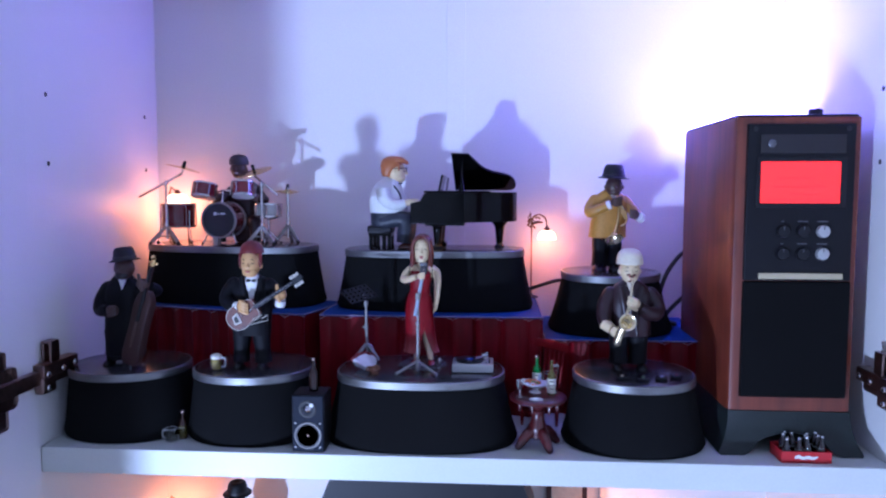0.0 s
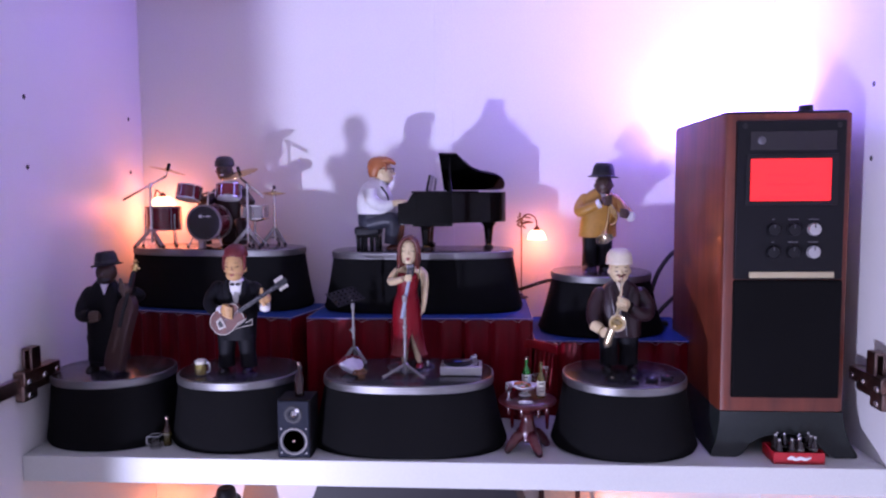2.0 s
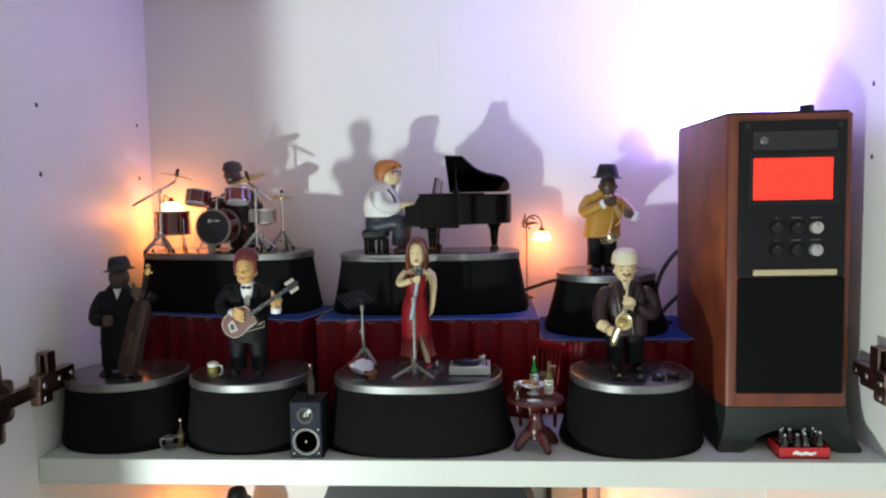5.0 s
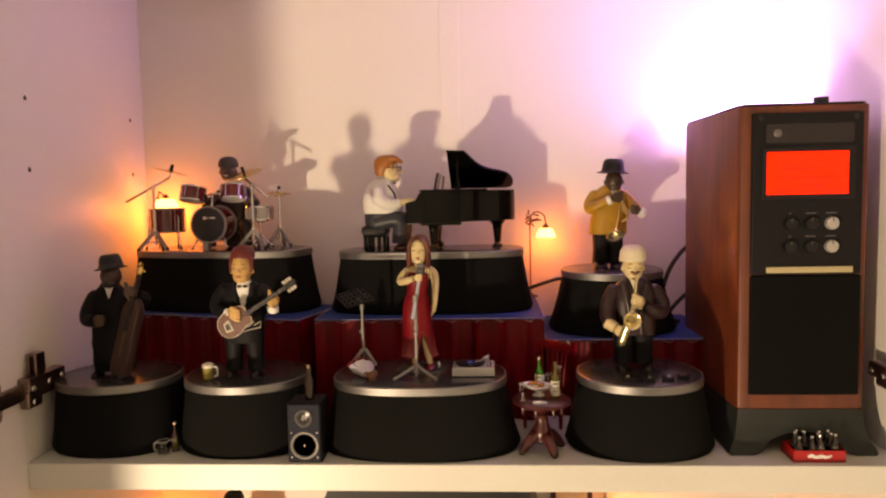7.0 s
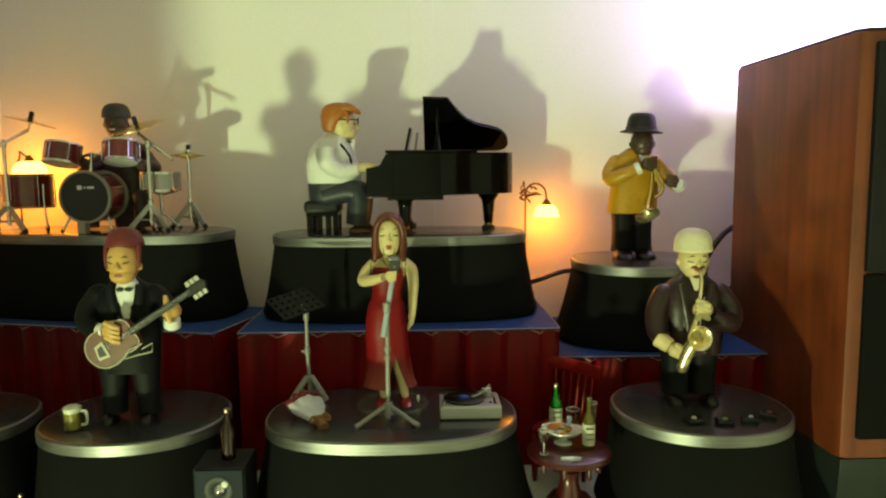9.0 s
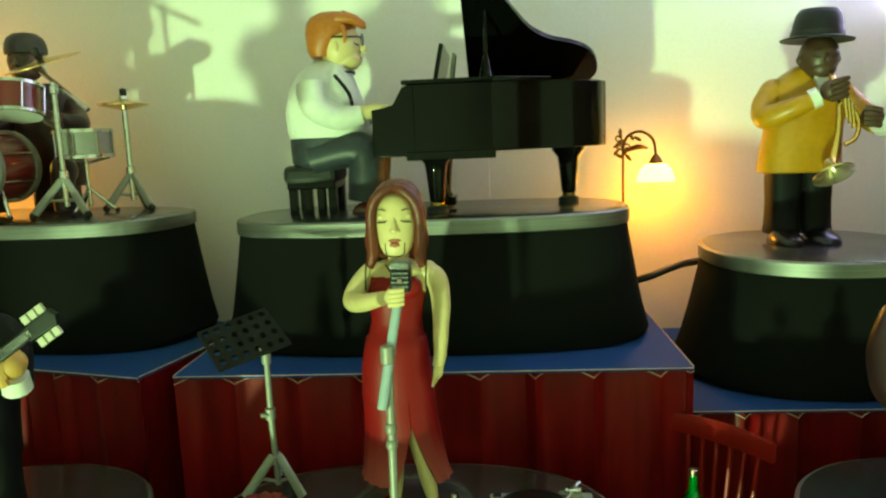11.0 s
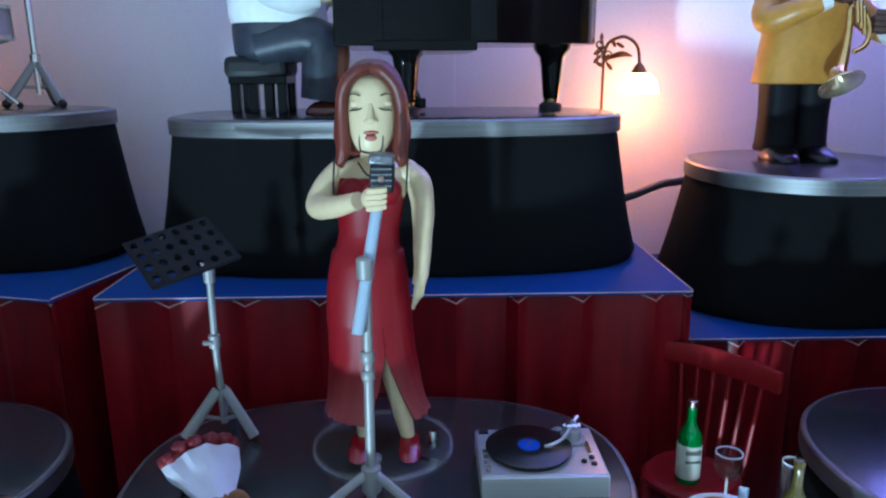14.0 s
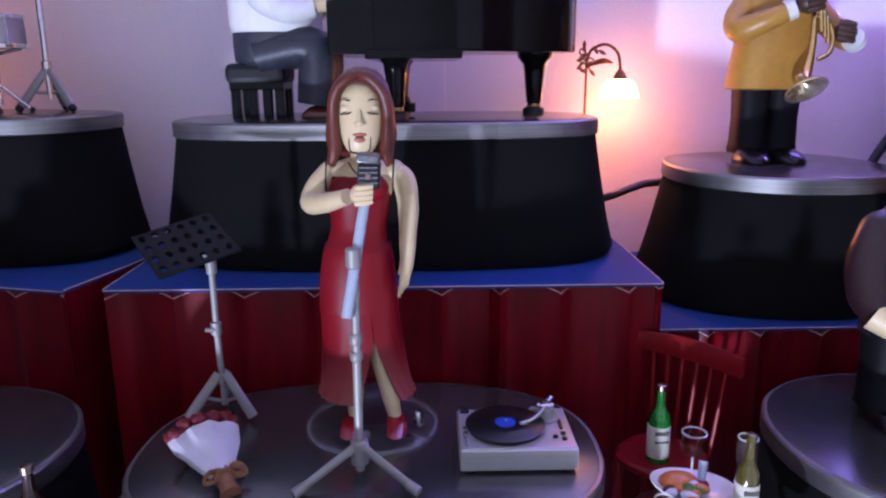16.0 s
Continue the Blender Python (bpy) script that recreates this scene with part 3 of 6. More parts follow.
# ---- grand piano and bench ----
def piano():
    o = (16, 838, 162)
    t = thing("grand_piano", o, "small glossy black grand piano with raised lid", "piano")

    def rim(y0=803, y1=876):
        pts = [(-21, y0), (10, y0), (22, y0 + 3), (32, y0 + 10), (42, y0 + 16), (54, y0 + 20)]
        pts += [(66, y0 + 27), (72, y0 + 38), (70, y0 + 52), (60, y1 - 3), (48, y1), (-21, y1)]
        return pts
    side = Geo(o).use(PIANO)
    side.slab(rim(), 190, 221, bev=0.8).done("case", t, "black lacquered case")
    Geo(o).use(PIANO).slab([(-22, 802), (18, 802), (18, 878), (-22, 878)], 187, 191, bev=0.5).done("bottom_board", t)
    Geo(o).use(PIANO).slab([(-23, 801.5), (12, 801.5), (24, 805), (34, 812), (44, 818), (44, 878), (-23, 878)], 220.5, 222.5, bev=0.4).done("front_lid", t)
    # keyboard end
    for y in (802.4, 871.3):
        Geo(o).use(PIANO).slab([(-37, 189), (-18, 189), (-18, 221), (-23, 219.5), (-27, 211.5), (-37, 210)], y, y + 5.5, Matrix(((1, 0, 0, 0), (0, 0, 1, 0), (0, 1, 0, 0), (0, 0, 0, 1))), 0.5).done("key_cheek", t)
    Geo(o).use(PIANO).box(-37, 808, 189, -20, 871, 201, 0.5).done("key_bed", t)
    for i in range(24):
        y = 809.2 + i * 2.55
        Geo(o).use(IVORY).box(-36, y, 201, -24, y + 2.3, 203.2, 0.2).done("white_key", t)
        if i % 7 not in (2, 6) and i < 23:
            Geo(o).use(INK).box(-31, y + 1.7, 203, -24, y + 2.9, 204.8, 0.15).done("black_key", t)
    # lid, hinged on the far side, its free edge towards the front
    lid = [(5, 0), (4, 72.5), (22, 71.5), (28, 60), (36, 46.5), (46, 38), (58, 33), (67, 26), (71.5, 13), (69, 2), (60, 0)]
    m = Matrix.Translation((0, 876, 224)) @ turned("X", 180 - 30)
    soft = []
    for i in range(3, len(lid) - 1):
        a, b, c, d = (Vector(lid[max(3, min(len(lid) - 1, i + k))]) for k in (-1, 0, 1, 2))
        for u in (0, 0.25, 0.5, 0.75):
            soft.append(tuple(0.5 * ((2 * b) + (c - a) * u + (2 * a - 5 * b + 4 * c - d) * u * u + (3 * b - a - 3 * c + d) * u ** 3)))
    Geo(o).use(PIANO).slab(lid[:3] + soft + lid[-1:], -1.2, 1.2, m, 0.4).done("lid", t, "raised black lid")
    Geo(o).use(PIANO).lathe([(3.4, 222), (3.2, 224), (1.8, 231), (1.1, 234)], (14.5, 822, 0), 14).done("lid_prop_base", t)
    Geo(o).use(PIANO).tube([(14.5, 822, 222), (14.8, 823, 254)], [1.1, 0.8], 8).done("lid_prop", t)
    # music desk
    g = Geo(o).use(PIANO).box(-8, 812, 222, -6, 866, 239, 0.6, turned("Y", 12))
    g.done("music_desk", t)
    Geo(o).use(PEWTER).box(-2, 826, 222.4, -0.5, 840, 236, 0.4, turned("Y", 8)).done("picture_frame", t, "small grey frame on the desk")
    # legs with brass casters
    for x, y in ((-10, 815), (-10, 862), (54, 845)):
        leg = Geo(o).use(PIANO).lathe([(8.4, 190.4), (8, 188), (5.4, 185), (4.8, 181), (3.9, 171), (3.6, 167.6)], (x, y, 0), 14).done("leg", t)
        Geo(o).use(BRASS).lathe([(2.6, 167.8), (3.4, 167), (3.2, 165.5)], (x, y, 0), 14).done("brass_ferrule", leg)
        Geo(o).use(RUBBER).lathe([(3.2, 165.6), (5.2, 164.5), (5.2, 162), (2, 162)], (x, y, 0), 14).done("caster", leg)
    # pedal lyre
    g = Geo(o).use(PIANO).tube([(-6, 833, 188), (-9, 833, 176), (-5, 833, 167)], 1.2, 8).tube([(-6, 843, 188), (-9, 843, 176), (-5, 843, 167)], 1.2, 8).box(-9, 830, 164, -2, 846, 168, 0.6)
    g.done("pedal_lyre", t)
    for y in (834, 838, 842):
        Geo(o).use(BRASS).box(-14, y - 1, 163, -7, y + 1, 164.2, 0.3).done("pedal", t)


piano()


def bench():
    o = (-72, 838, 162)
    t = thing("piano_bench", o, "black padded piano bench on square wooden legs", "bench")
    Geo(o).use(MATTBLACK).box(-86, 824.5, 177, -59.5, 853, 186, 2.8).done("cushion", t, "black padded seat")
    Geo(o).use(PIANO).box(-84.5, 826, 174.4, -60.5, 851.5, 178, 0.5).done("apron", t)
    for x in (-82, -74.5, -68, -62.5):
        for y in ((828.5, 849) if x in (-82, -62.5) else (828.5,)):
            Geo(o).use(PIANO).box(x - 2.0, y - 2.0, 162, x + 2.0, y + 2.0, 175, 0.4).done("leg", t)


bench()


# ---- the figurines: one painted plastic mesh each ----
def head(g, c, r, skin, face=(0, -1, 0), brow=INK, mouth=LIPS, smile=1.0, nose=1.0, lift=0.0, tall=1.0, wide=0.86, up=0.0):
    """A plain doll's head with a nose, ears, brows and mouth, facing along `face`."""
    c, f = Vector(c), Vector(face).normalized()
    s = Vector((-f.y, f.x, 0))
    g.use(skin).ball(c + Vector((0, 0, r * (tall - 1))), (r * wide, r * 0.9, r * tall), 28)
    g.ball(c + f * r * 0.22 - Vector((0, 0, r * 0.52)), (r * 0.66, r * 0.66, r * 0.52), 18)
    mid, c = c, c + Vector((0, 0, r * up * 0.55))
    g.tube([c + f * r * 0.76 + Vector((0, 0, r * 0.2)), c + f * r * 0.9, c + f * r * 0.96 - Vector((0, 0, r * 0.16))], [r * 0.06 * nose, r * 0.1 * nose, r * 0.13 * nose], 10)
    g.ball(c + f * r * 0.93 - Vector((0, 0, r * 0.19)), (r * 0.17 * nose, r * 0.14 * nose, r * 0.12 * nose), 12)
    c = mid + Vector((0, 0, r * up))
    for k in (-1, 1):
        g.use(skin).ball(mid + s * (k * r * 0.84) - Vector((0, 0, r * 0.1)), (r * 0.14, r * 0.14, r * 0.22), 10)
        e = c + f * r * 0.78 + s * (k * r * 0.34)
        g.use(brow).curve([e + s * (-k * r * 0.17) + Vector((0, 0, r * (0.24 + lift))), e + f * r * 0.04 + Vector((0, 0, r * (0.31 + lift * 1.3))), e - f * r * 0.08 + s * (k * r * 0.2) + Vector((0, 0, r * (0.24 + lift)))], [r * 0.02, r * 0.028, r * 0.012], 6)
        g.curve([e + s * (-k * r * 0.19) + Vector((0, 0, r * 0.04)), e + f * r * 0.05 - Vector((0, 0, r * 0.045)), e - f * r * 0.09 + s * (k * r * 0.21) + Vector((0, 0, r * 0.03))], [r * 0.014, r * 0.034, r * 0.03], 6)
    if mouth:
        g.use(mouth).ball(mid + f * r * 0.82 - Vector((0, 0, r * 0.5)), (r * 0.24, r * 0.12, r * 0.11 * smile), 12)
    return g


def fingers(g, c, d, skin, r=3.4):
    """A closed hand: a palm and four curled fingers along d."""
    c, d = Vector(c), Vector(d).normalized()
    g.use(skin).ball(c, (r * 1.15, r, r * 1.05), 14)
    for k in range(4):
        p = c + Vector((0, -r * 0.75, r * (0.75 - 0.5 * k)))
        g.tube([p - d * r * 0.5, p + d * r * 0.5 - Vector((0, r * 0.25, 0)), p + d * r * 1.15], [r * 0.3, r * 0.32, r * 0.24], 7)
    return g


def shoe(g, x, y, z, mat, r=6.0, toe=(0, -1)):
    tx, ty = toe
    g.use(mat)
    g.loft([[Vector((x + p.x * 1.0 - ty * 0 + tx * 0, y + p.y, z + zz)) for p in oval(tx * r * 0.35, ty * r * 0.35, 0, r * (0.62 + 0.5 * abs(tx)) * k, r * (0.62 + 0.5 * abs(ty)) * k, 2.3, 20)]
            for zz, k in ((0, 0.97), (0.5, 1.04), (1.6, 1.0), (3.2, 0.86), (4.8, 0.62), (5.6, 0.3))])
    return g


def hat(g, c, r, mat, tall=1.0, tilt=None):
    """A short-brimmed felt hat with a creased crown."""
    t = tilt or Matrix.Identity(4)
    g.use(mat).lathe([(r * 0.95, 0), (r * 1.34, -1.3), (r * 1.4, -1.2), (r * 1.41, -0.6), (r * 1.2, 0.2), (r * 1.03, 1.0), (r * 1.0, 2.0), (r * 0.95, r * 0.5 * tall), (r * 0.86, r * 0.76 * tall), (r * 0.72, r * 0.92 * tall), (r * 0.52, r * 0.95 * tall), (r * 0.2, r * 0.8 * tall)], c, 28, t, squash=1.06)
    g.use(INK).lathe([(r * 1.0, 0.8), (r * 1.045, 0.9), (r * 1.03, 3.0), (r * 0.98, 3.1)], c, 28, t, caps=(False, False), squash=1.06)
    return g


def cap(g, c, r, mat, peak=(0, -1, 0)):
    """A flat knitted or cloth cap with a small peak."""
    g.use(mat).lathe([(r * 0.98, -r * 0.05), (r * 1.06, r * 0.1), (r * 1.05, r * 0.34), (r * 0.9, r * 0.66), (r * 0.6, r * 0.86), (r * 0.2, r * 0.93)], c, 28)
    p = Vector(peak)
    g.ball(Vector(c) + p * r * 0.75 + Vector((0, 0, r * 0.05)), (r * 0.66, r * 0.66, r * 0.13), 16)
    return g


def figure_singer():
    o = (-17, 724, 64)
    g = Geo(o)
    # hair behind and beside the face, parted in the middle
    g.use(HAIR).loft([oval(-19.4, 724 + k, z, rx, ry, 2.2, 36) for z, rx, ry, k in ((151.6, 5, 3, 5), (153.4, 8.6, 5, 4), (160, 9.8, 7, 2.8), (168, 10.1, 8.2, 2.6), (173, 9.8, 8.6, 2.2), (177, 8.9, 9.0, 1.4), (179.8, 7.2, 8.2, 0.8), (181.8, 4.8, 5.8, 0.6), (182.8, 2.0, 2.4, 0.4))])
    # face: one smooth oval with full cheeks and a broad chin
    g.use(SKIN).loft([oval(-19.3, front + ry, z, rx, ry, 2.15, 36) for z, rx, ry, front in ((154.7, 1.8, 1.8, 714.2), (155.1, 3.2, 3.0, 713.3), (156.3, 4.7, 4.4, 712.6), (158.4, 5.9, 5.9, 712.1), (161, 6.9, 7.1, 711.9), (165, 7.7, 8.1, 712.1), (169.5, 8.0, 8.5, 712.5), (173.5, 7.7, 8.3, 713.0), (176.3, 6.2, 7.6, 714.2), (178, 3.8, 5.4, 716.6))])
    g.curve([(-19.3, 713.0, 169.6), (-19.3, 712.1, 167.4), (-19.3, 711.4, 165.4)], [0.7, 0.9, 1.15], 12)
    g.ball((-19.3, 711.4, 164.9), (1.5, 1.05, 0.95), 14)
    for s in (-1, 1):
        x = -19.3 + s * 4.0
        g.use(SKIN).ball((-19.3 + s * 1.4, 711.9, 164.6), (0.8, 0.65, 0.6), 10)
        g.ball((x, 714.9, 169.6), (2.4, 1.3, 1.5), 16)
        g.use(INK).curve([(x - s * 2.0, 713.0, 168.7), (x - s * 0.4, 712.6, 168.0), (x + s * 1.2, 713.1, 167.9), (x + s * 2.3, 714.2, 167.6)], [0.12, 0.24, 0.3, 0.14], 6)
        g.curve([(x - s * 1.0, 712.9, 172.0), (x + s * 0.6, 713.2, 172.5), (x + s * 2.6, 714.6, 172.2)], [0.2, 0.18, 0.08], 6)
        x = -19.3 + s * 9.1
        g.use(HAIR).curve([(-19.3 + s * 0.5, 715.0, 180.2), (-19.3 + s * 4.0, 714.2, 178.8), (x - s * 1.4, 714.8, 174.4), (x - s * 0.2, 716, 167.5), (x - s * 0.3, 716.4, 161), (x - s * 0.5, 716.4, 156), (x + s * 0.2, 716.4, 152.4), (x - s * 0.3, 716.6, 150.6)], [1.5, 2.0, 2.0, 2.0, 2.2, 2.3, 1.8, 0.6], 14, flat=1.15)
        g.curve([(x + s * 0.2, 718.5, 168), (x + s * 0.8, 718, 161), (x + s * 0.2, 718, 156), (x + s * 1.2, 718, 151.8)], [1.6, 2.0, 1.8, 0.7], 10)
        g.curve([(-19.3 + s * 3.4, 715.6, 180.0), (-19.3 + s * 6.8, 717, 177.2), (x + s * 0.3, 720, 171), (x + s * 0.7, 720, 164)], [0.7, 1.4, 1.5, 1.2], 10)
        g.curve([(x - s * 0.7, 715.2, 163), (x - s * 0.9, 714.8, 157.6), (x - s * 0.6, 714.6, 153.6), (x + s * 0.3, 715, 151.4)], [0.5, 0.9, 0.8, 0.3], 8)
    # painted lips and the hinged jaw's dark outline
    g.use(LIPS).ball((-19.3, 712.3, 161.3), (2.4, 0.9, 0.7), 16)
    g.ball((-19.3, 712.3, 159.7), (1.9, 1.0, 0.95), 16)
    g.use(MAROON).ball((-19.3, 711.55, 160.6), (1.5, 0.35, 0.26), 12)
    g.use(INK).curve([(-22.7, 713.0, 161.4), (-22.75, 713.1, 158.6), (-22.5, 713.5, 156.2), (-21.6, 713.3, 155.5), (-19.3, 712.8, 155.2), (-17.0, 713.3, 155.5), (-16.1, 713.5, 156.2), (-15.85, 713.1, 158.6), (-15.9, 713.0, 161.4)], 0.27, 6)
    for v in g.bm.verts:
        v.co = Vector((-19.6, 722, 156)) + (v.co - Vector((-19.3, 722, 155))) * 0.93
    # neck, chest, arms
    g.use(SKIN).tube([(-19.5, 723, 158), (-19.8, 723.5, 150)], [3.4, 4.2], 14)
    g.loft([oval(-20, 724, z, rx, ry, 2.3, 28) for z, rx, ry in ((140, 9.5, 6.4), (146, 11, 6.8), (150, 11.2, 6), (152.5, 8, 4.6), (154, 3.5, 3))])
    g.ball((-29.6, 723.4, 149.2), 3.9, 16)
    g.curve([(-29.8, 723.4, 149.2), (-33, 721, 145.5), (-34.6, 717, 141), (-29.6, 707.6, 142), (-21.6, 698.6, 145.4)], [3.8, 3.8, 3.7, 3.1, 2.4], 14)
    fingers(g, (-17.4, 695.6, 146.6), (1, 0, 0.1), SKIN, 2.9)
    g.use(SKIN).ball((-9.6, 723.4, 149.4), 3.8, 16)
    g.use(SKIN).curve([(-9.6, 723.4, 149.4), (-6, 723, 146), (-4.4, 722, 138), (-4.2, 719.5, 129), (-4.2, 717, 121), (-5, 715.5, 117)], [3.5, 3.8, 3.4, 2.8, 2.3, 2.1], 14)
    for k in range(3):
        g.tube([(-5.4 + k * 0.9, 714.5 + k, 118), (-5.9 + k * 0.8, 713.5 + k, 114), (-6.8 + k * 0.7, 713 + k, 110.5 + k)], [0.9, 0.85, 0.5], 7)
    # red dress with a slit
    g.use(DRESS).loft([oval(-20.5 + sh, 724, z, rx, ry, 2.3, 36) for z, rx, ry, sh in ((104, 13.2, 9, 0), (115, 12.6, 9.1, 0), (122, 11.6, 8.6, 0), (126, 10.8, 8.2, -0.1), (126.6, 9.9, 7.6, -0.1), (132, 9.0, 6.9, 0.2), (140, 10.0, 7.7, 0.3), (146, 10.4, 7.8, 0.2), (148.5, 9.9, 7.2, 0.2))], caps=(True, False))
    for s in (-1, 1):
        g.ball((-20 + s * 4.8, 718.6, 144.5), (4.6, 3.6, 4.2), 16)
    k = 44

    def skirt(z, rx, ry, open_deg, ruffle):
        pts = []
        for i in range(k):
            a = radians(-70 + open_deg / 2 + (360 - open_deg) * i / (k - 1))
            w = 1 + ruffle * math.sin(i * 2.4)
            pts.append((-20.5 + rx * w * math.cos(a), 724 + ry * w * math.sin(a), z))
        return pts
    rows = [skirt(z, rx, ry, op, ru) for z, rx, ry, op, ru in ((105, 13.2, 9, 0.6, 0), (100, 13.2, 9.2, 0.8, 0.004), (95, 13.5, 9.6, 2, 0.01), (90, 14, 10, 12, 0.016), (83, 14.6, 10.7, 30, 0.026), (77.5, 15.4, 11.5, 46, 0.034), (73.5, 16.4, 12.3, 58, 0.045))]
    outer = [[g.bm.verts.new(p) for p in r] for r in rows]
    inner = [[g.bm.verts.new(((p[0] + 20.5) * 0.94 - 20.5, (p[1] - 724) * 0.94 + 724, p[2])) for p in r] for r in rows]
    for grid in (outer, inner):
        for a, b in zip(grid, grid[1:]):
            for i in range(k - 1):
                g.bm.faces.new((a[i], a[i + 1], b[i + 1], b[i]))
    for i in range(k - 1):
        g.bm.faces.new((outer[-1][i], outer[-1][i + 1], inner[-1][i + 1], inner[-1][i]))
    for e in (0, k - 1):
        for a in range(len(rows) - 1):
            g.bm.faces.new((outer[a][e], outer[a + 1][e], inner[a + 1][e], inner[a][e]))
    g.mark()
    # legs and red shoes
    g.use(SKIN).curve([(-15.5, 722, 104), (-14.6, 720.6, 90), (-12.6, 719, 76), (-11, 716.6, 67)], [4.4, 3.9, 3.1, 2.1], 14)
    g.curve([(-23.4, 725, 104), (-24, 724, 86), (-24.4, 721, 74), (-24.8, 717.5, 67)], [4.4, 3.9, 2.9, 2.1], 14)
    for x in (-25.8, -10.6):
        g.use(REDSHOE).loft([oval(x, 715.5 - d, z, rx, ry, 2.2, 20) for z, rx, ry, d in ((64, 3.1, 6.6, 2.6), (64.9, 3.7, 7.4, 2.9), (66.3, 3.6, 6.2, 2.0), (68, 2.8, 3.8, 0.2))])
    g.use(INK).curve([(-23.5, 718, 153), (-20, 715.6, 149.5), (-16.5, 718, 153)], 0.28, 6)
    # strap seams where the arms join
    for x in (-30.4, -9.4):
        g.tube([(x, 719, 154), (x, 717.2, 149), (x, 718, 144)], 0.3, 6)
    for v in g.bm.verts:
        z = v.co.z
        v.co.x -= 2.2 * (max(0.0, min(1.0, (z - 66) / 40)) - max(0.0, min(1.0, (z - 118) / 44)))
    ob = single(g.done("figurine", sharp=50), (-14.8, 729.5, 64), "painted singer figurine with auburn hair and long red dress", "figurine", "band figurines")
    ob.scale = (1.01, 1.01, 1.012)
    return ob


figure_singer()
base = thing("acrylic_disc", (-17, 726, 62.5), "thin clear acrylic disc under the singer figurine", "disc")
Geo((-17, 726, 62.5)).use(CLEARDISC).lathe([(1, 62.5), (21.8, 62.5), (21.8, 64), (1, 64)], (-17, 726, 0), 48).done("plate", base)
# faint white ring: the glint on the disc's edge, put in as colour
Geo((-17, 726, 62.5)).use(DISCGLINT).lathe([(21.8, 62.6), (22.4, 62.6), (22.4, 63.8), (22.1, 64.1), (21.8, 64)], (-17, 726, 0), 64, caps=(False, False)).done("edge", base, "clear edge with its glint painted in")
single(Geo((-1, 722, 64)).use(CHROME).lathe([(0.4, 64), (1.8, 64), (1.8, 67.5), (1.2, 69.5), (0.3, 69.6)], (-1, 722, 0), 14).done("peg"), (-1, 722, 64), "small silver peg on the disc", "peg")


def mic_stand():
    o = (-18.5, 694, 62.5)
    t = thing("microphone_stand", o, "silver tripod microphone stand with a retro microphone", "microphone stand")
    Geo(o).use(PEWTER).tube([(-18.5, 694, 64), (-18.2, 696, 132)], 1.35, 12).done("pole", t)
    for z, r, h in ((66, 2.7, 8), (99, 1.9, 3), (104, 1.9, 3.5), (127, 2.3, 6)):
        Geo(o).use(PEWTER).lathe([(r * 0.8, z), (r, z + 0.5), (r, z + h - 0.5), (r * 0.8, z + h)], (-18.4, 694 + (z - 64) * 0.03, 0), 14).done("collar", t)
    for a in (215, 325, 90):
        x, y = math.cos(radians(a)), math.sin(radians(a))
        leg = Geo(o).use(PEWTER).tube([(-18.5 + 1.5 * x, 694 + 1.5 * y, 72), (-18.5 + 20 * x, 694 + 20 * y, 64.6)], [1.4, 1.3], 10, 0.7).done("leg", t)
        Geo(o).use(PEWTER).tube([(-18.5 + 18 * x, 694 + 18 * y, 65.2), (-18.5 + 22 * x, 694 + 22 * y, 63.9)], [1.5, 1.6], 10).done("foot", leg)
    Geo(o).use(STRAP).tube([(-20.5, 693, 113), (-17, 697.5, 134), (-13.8, 701.5, 152)], [1.7, 1.6, 1.5], 12).done("boom", t, "pale blue-grey boom tube")
    mic = Geo(o).use(MATTBLACK).box(-16.8, 698.8, 149.2, -10.5, 705, 156.6, 0.7, turned("Y", 4)).done("microphone", t, "dark grey retro microphone")
    Geo(o).use(MICGREY).box(-16.9, 698.7, 156.4, -10.4, 705.1, 159.2, 0.7, turned("Y", 4)).done("grille_top", mic)
    for z in (150.8, 152.3, 153.8, 155.2):
        Geo(o).use(MICGREY).box(-16.3, 698.4, z, -11.0, 699.3, z + 0.4).done("rib", mic)
    Geo(o).use(NICKEL).box(-14.4, 698.0, 152.2, -12.9, 698.9, 153.8, 0.2).done("badge", mic)


mic_stand()


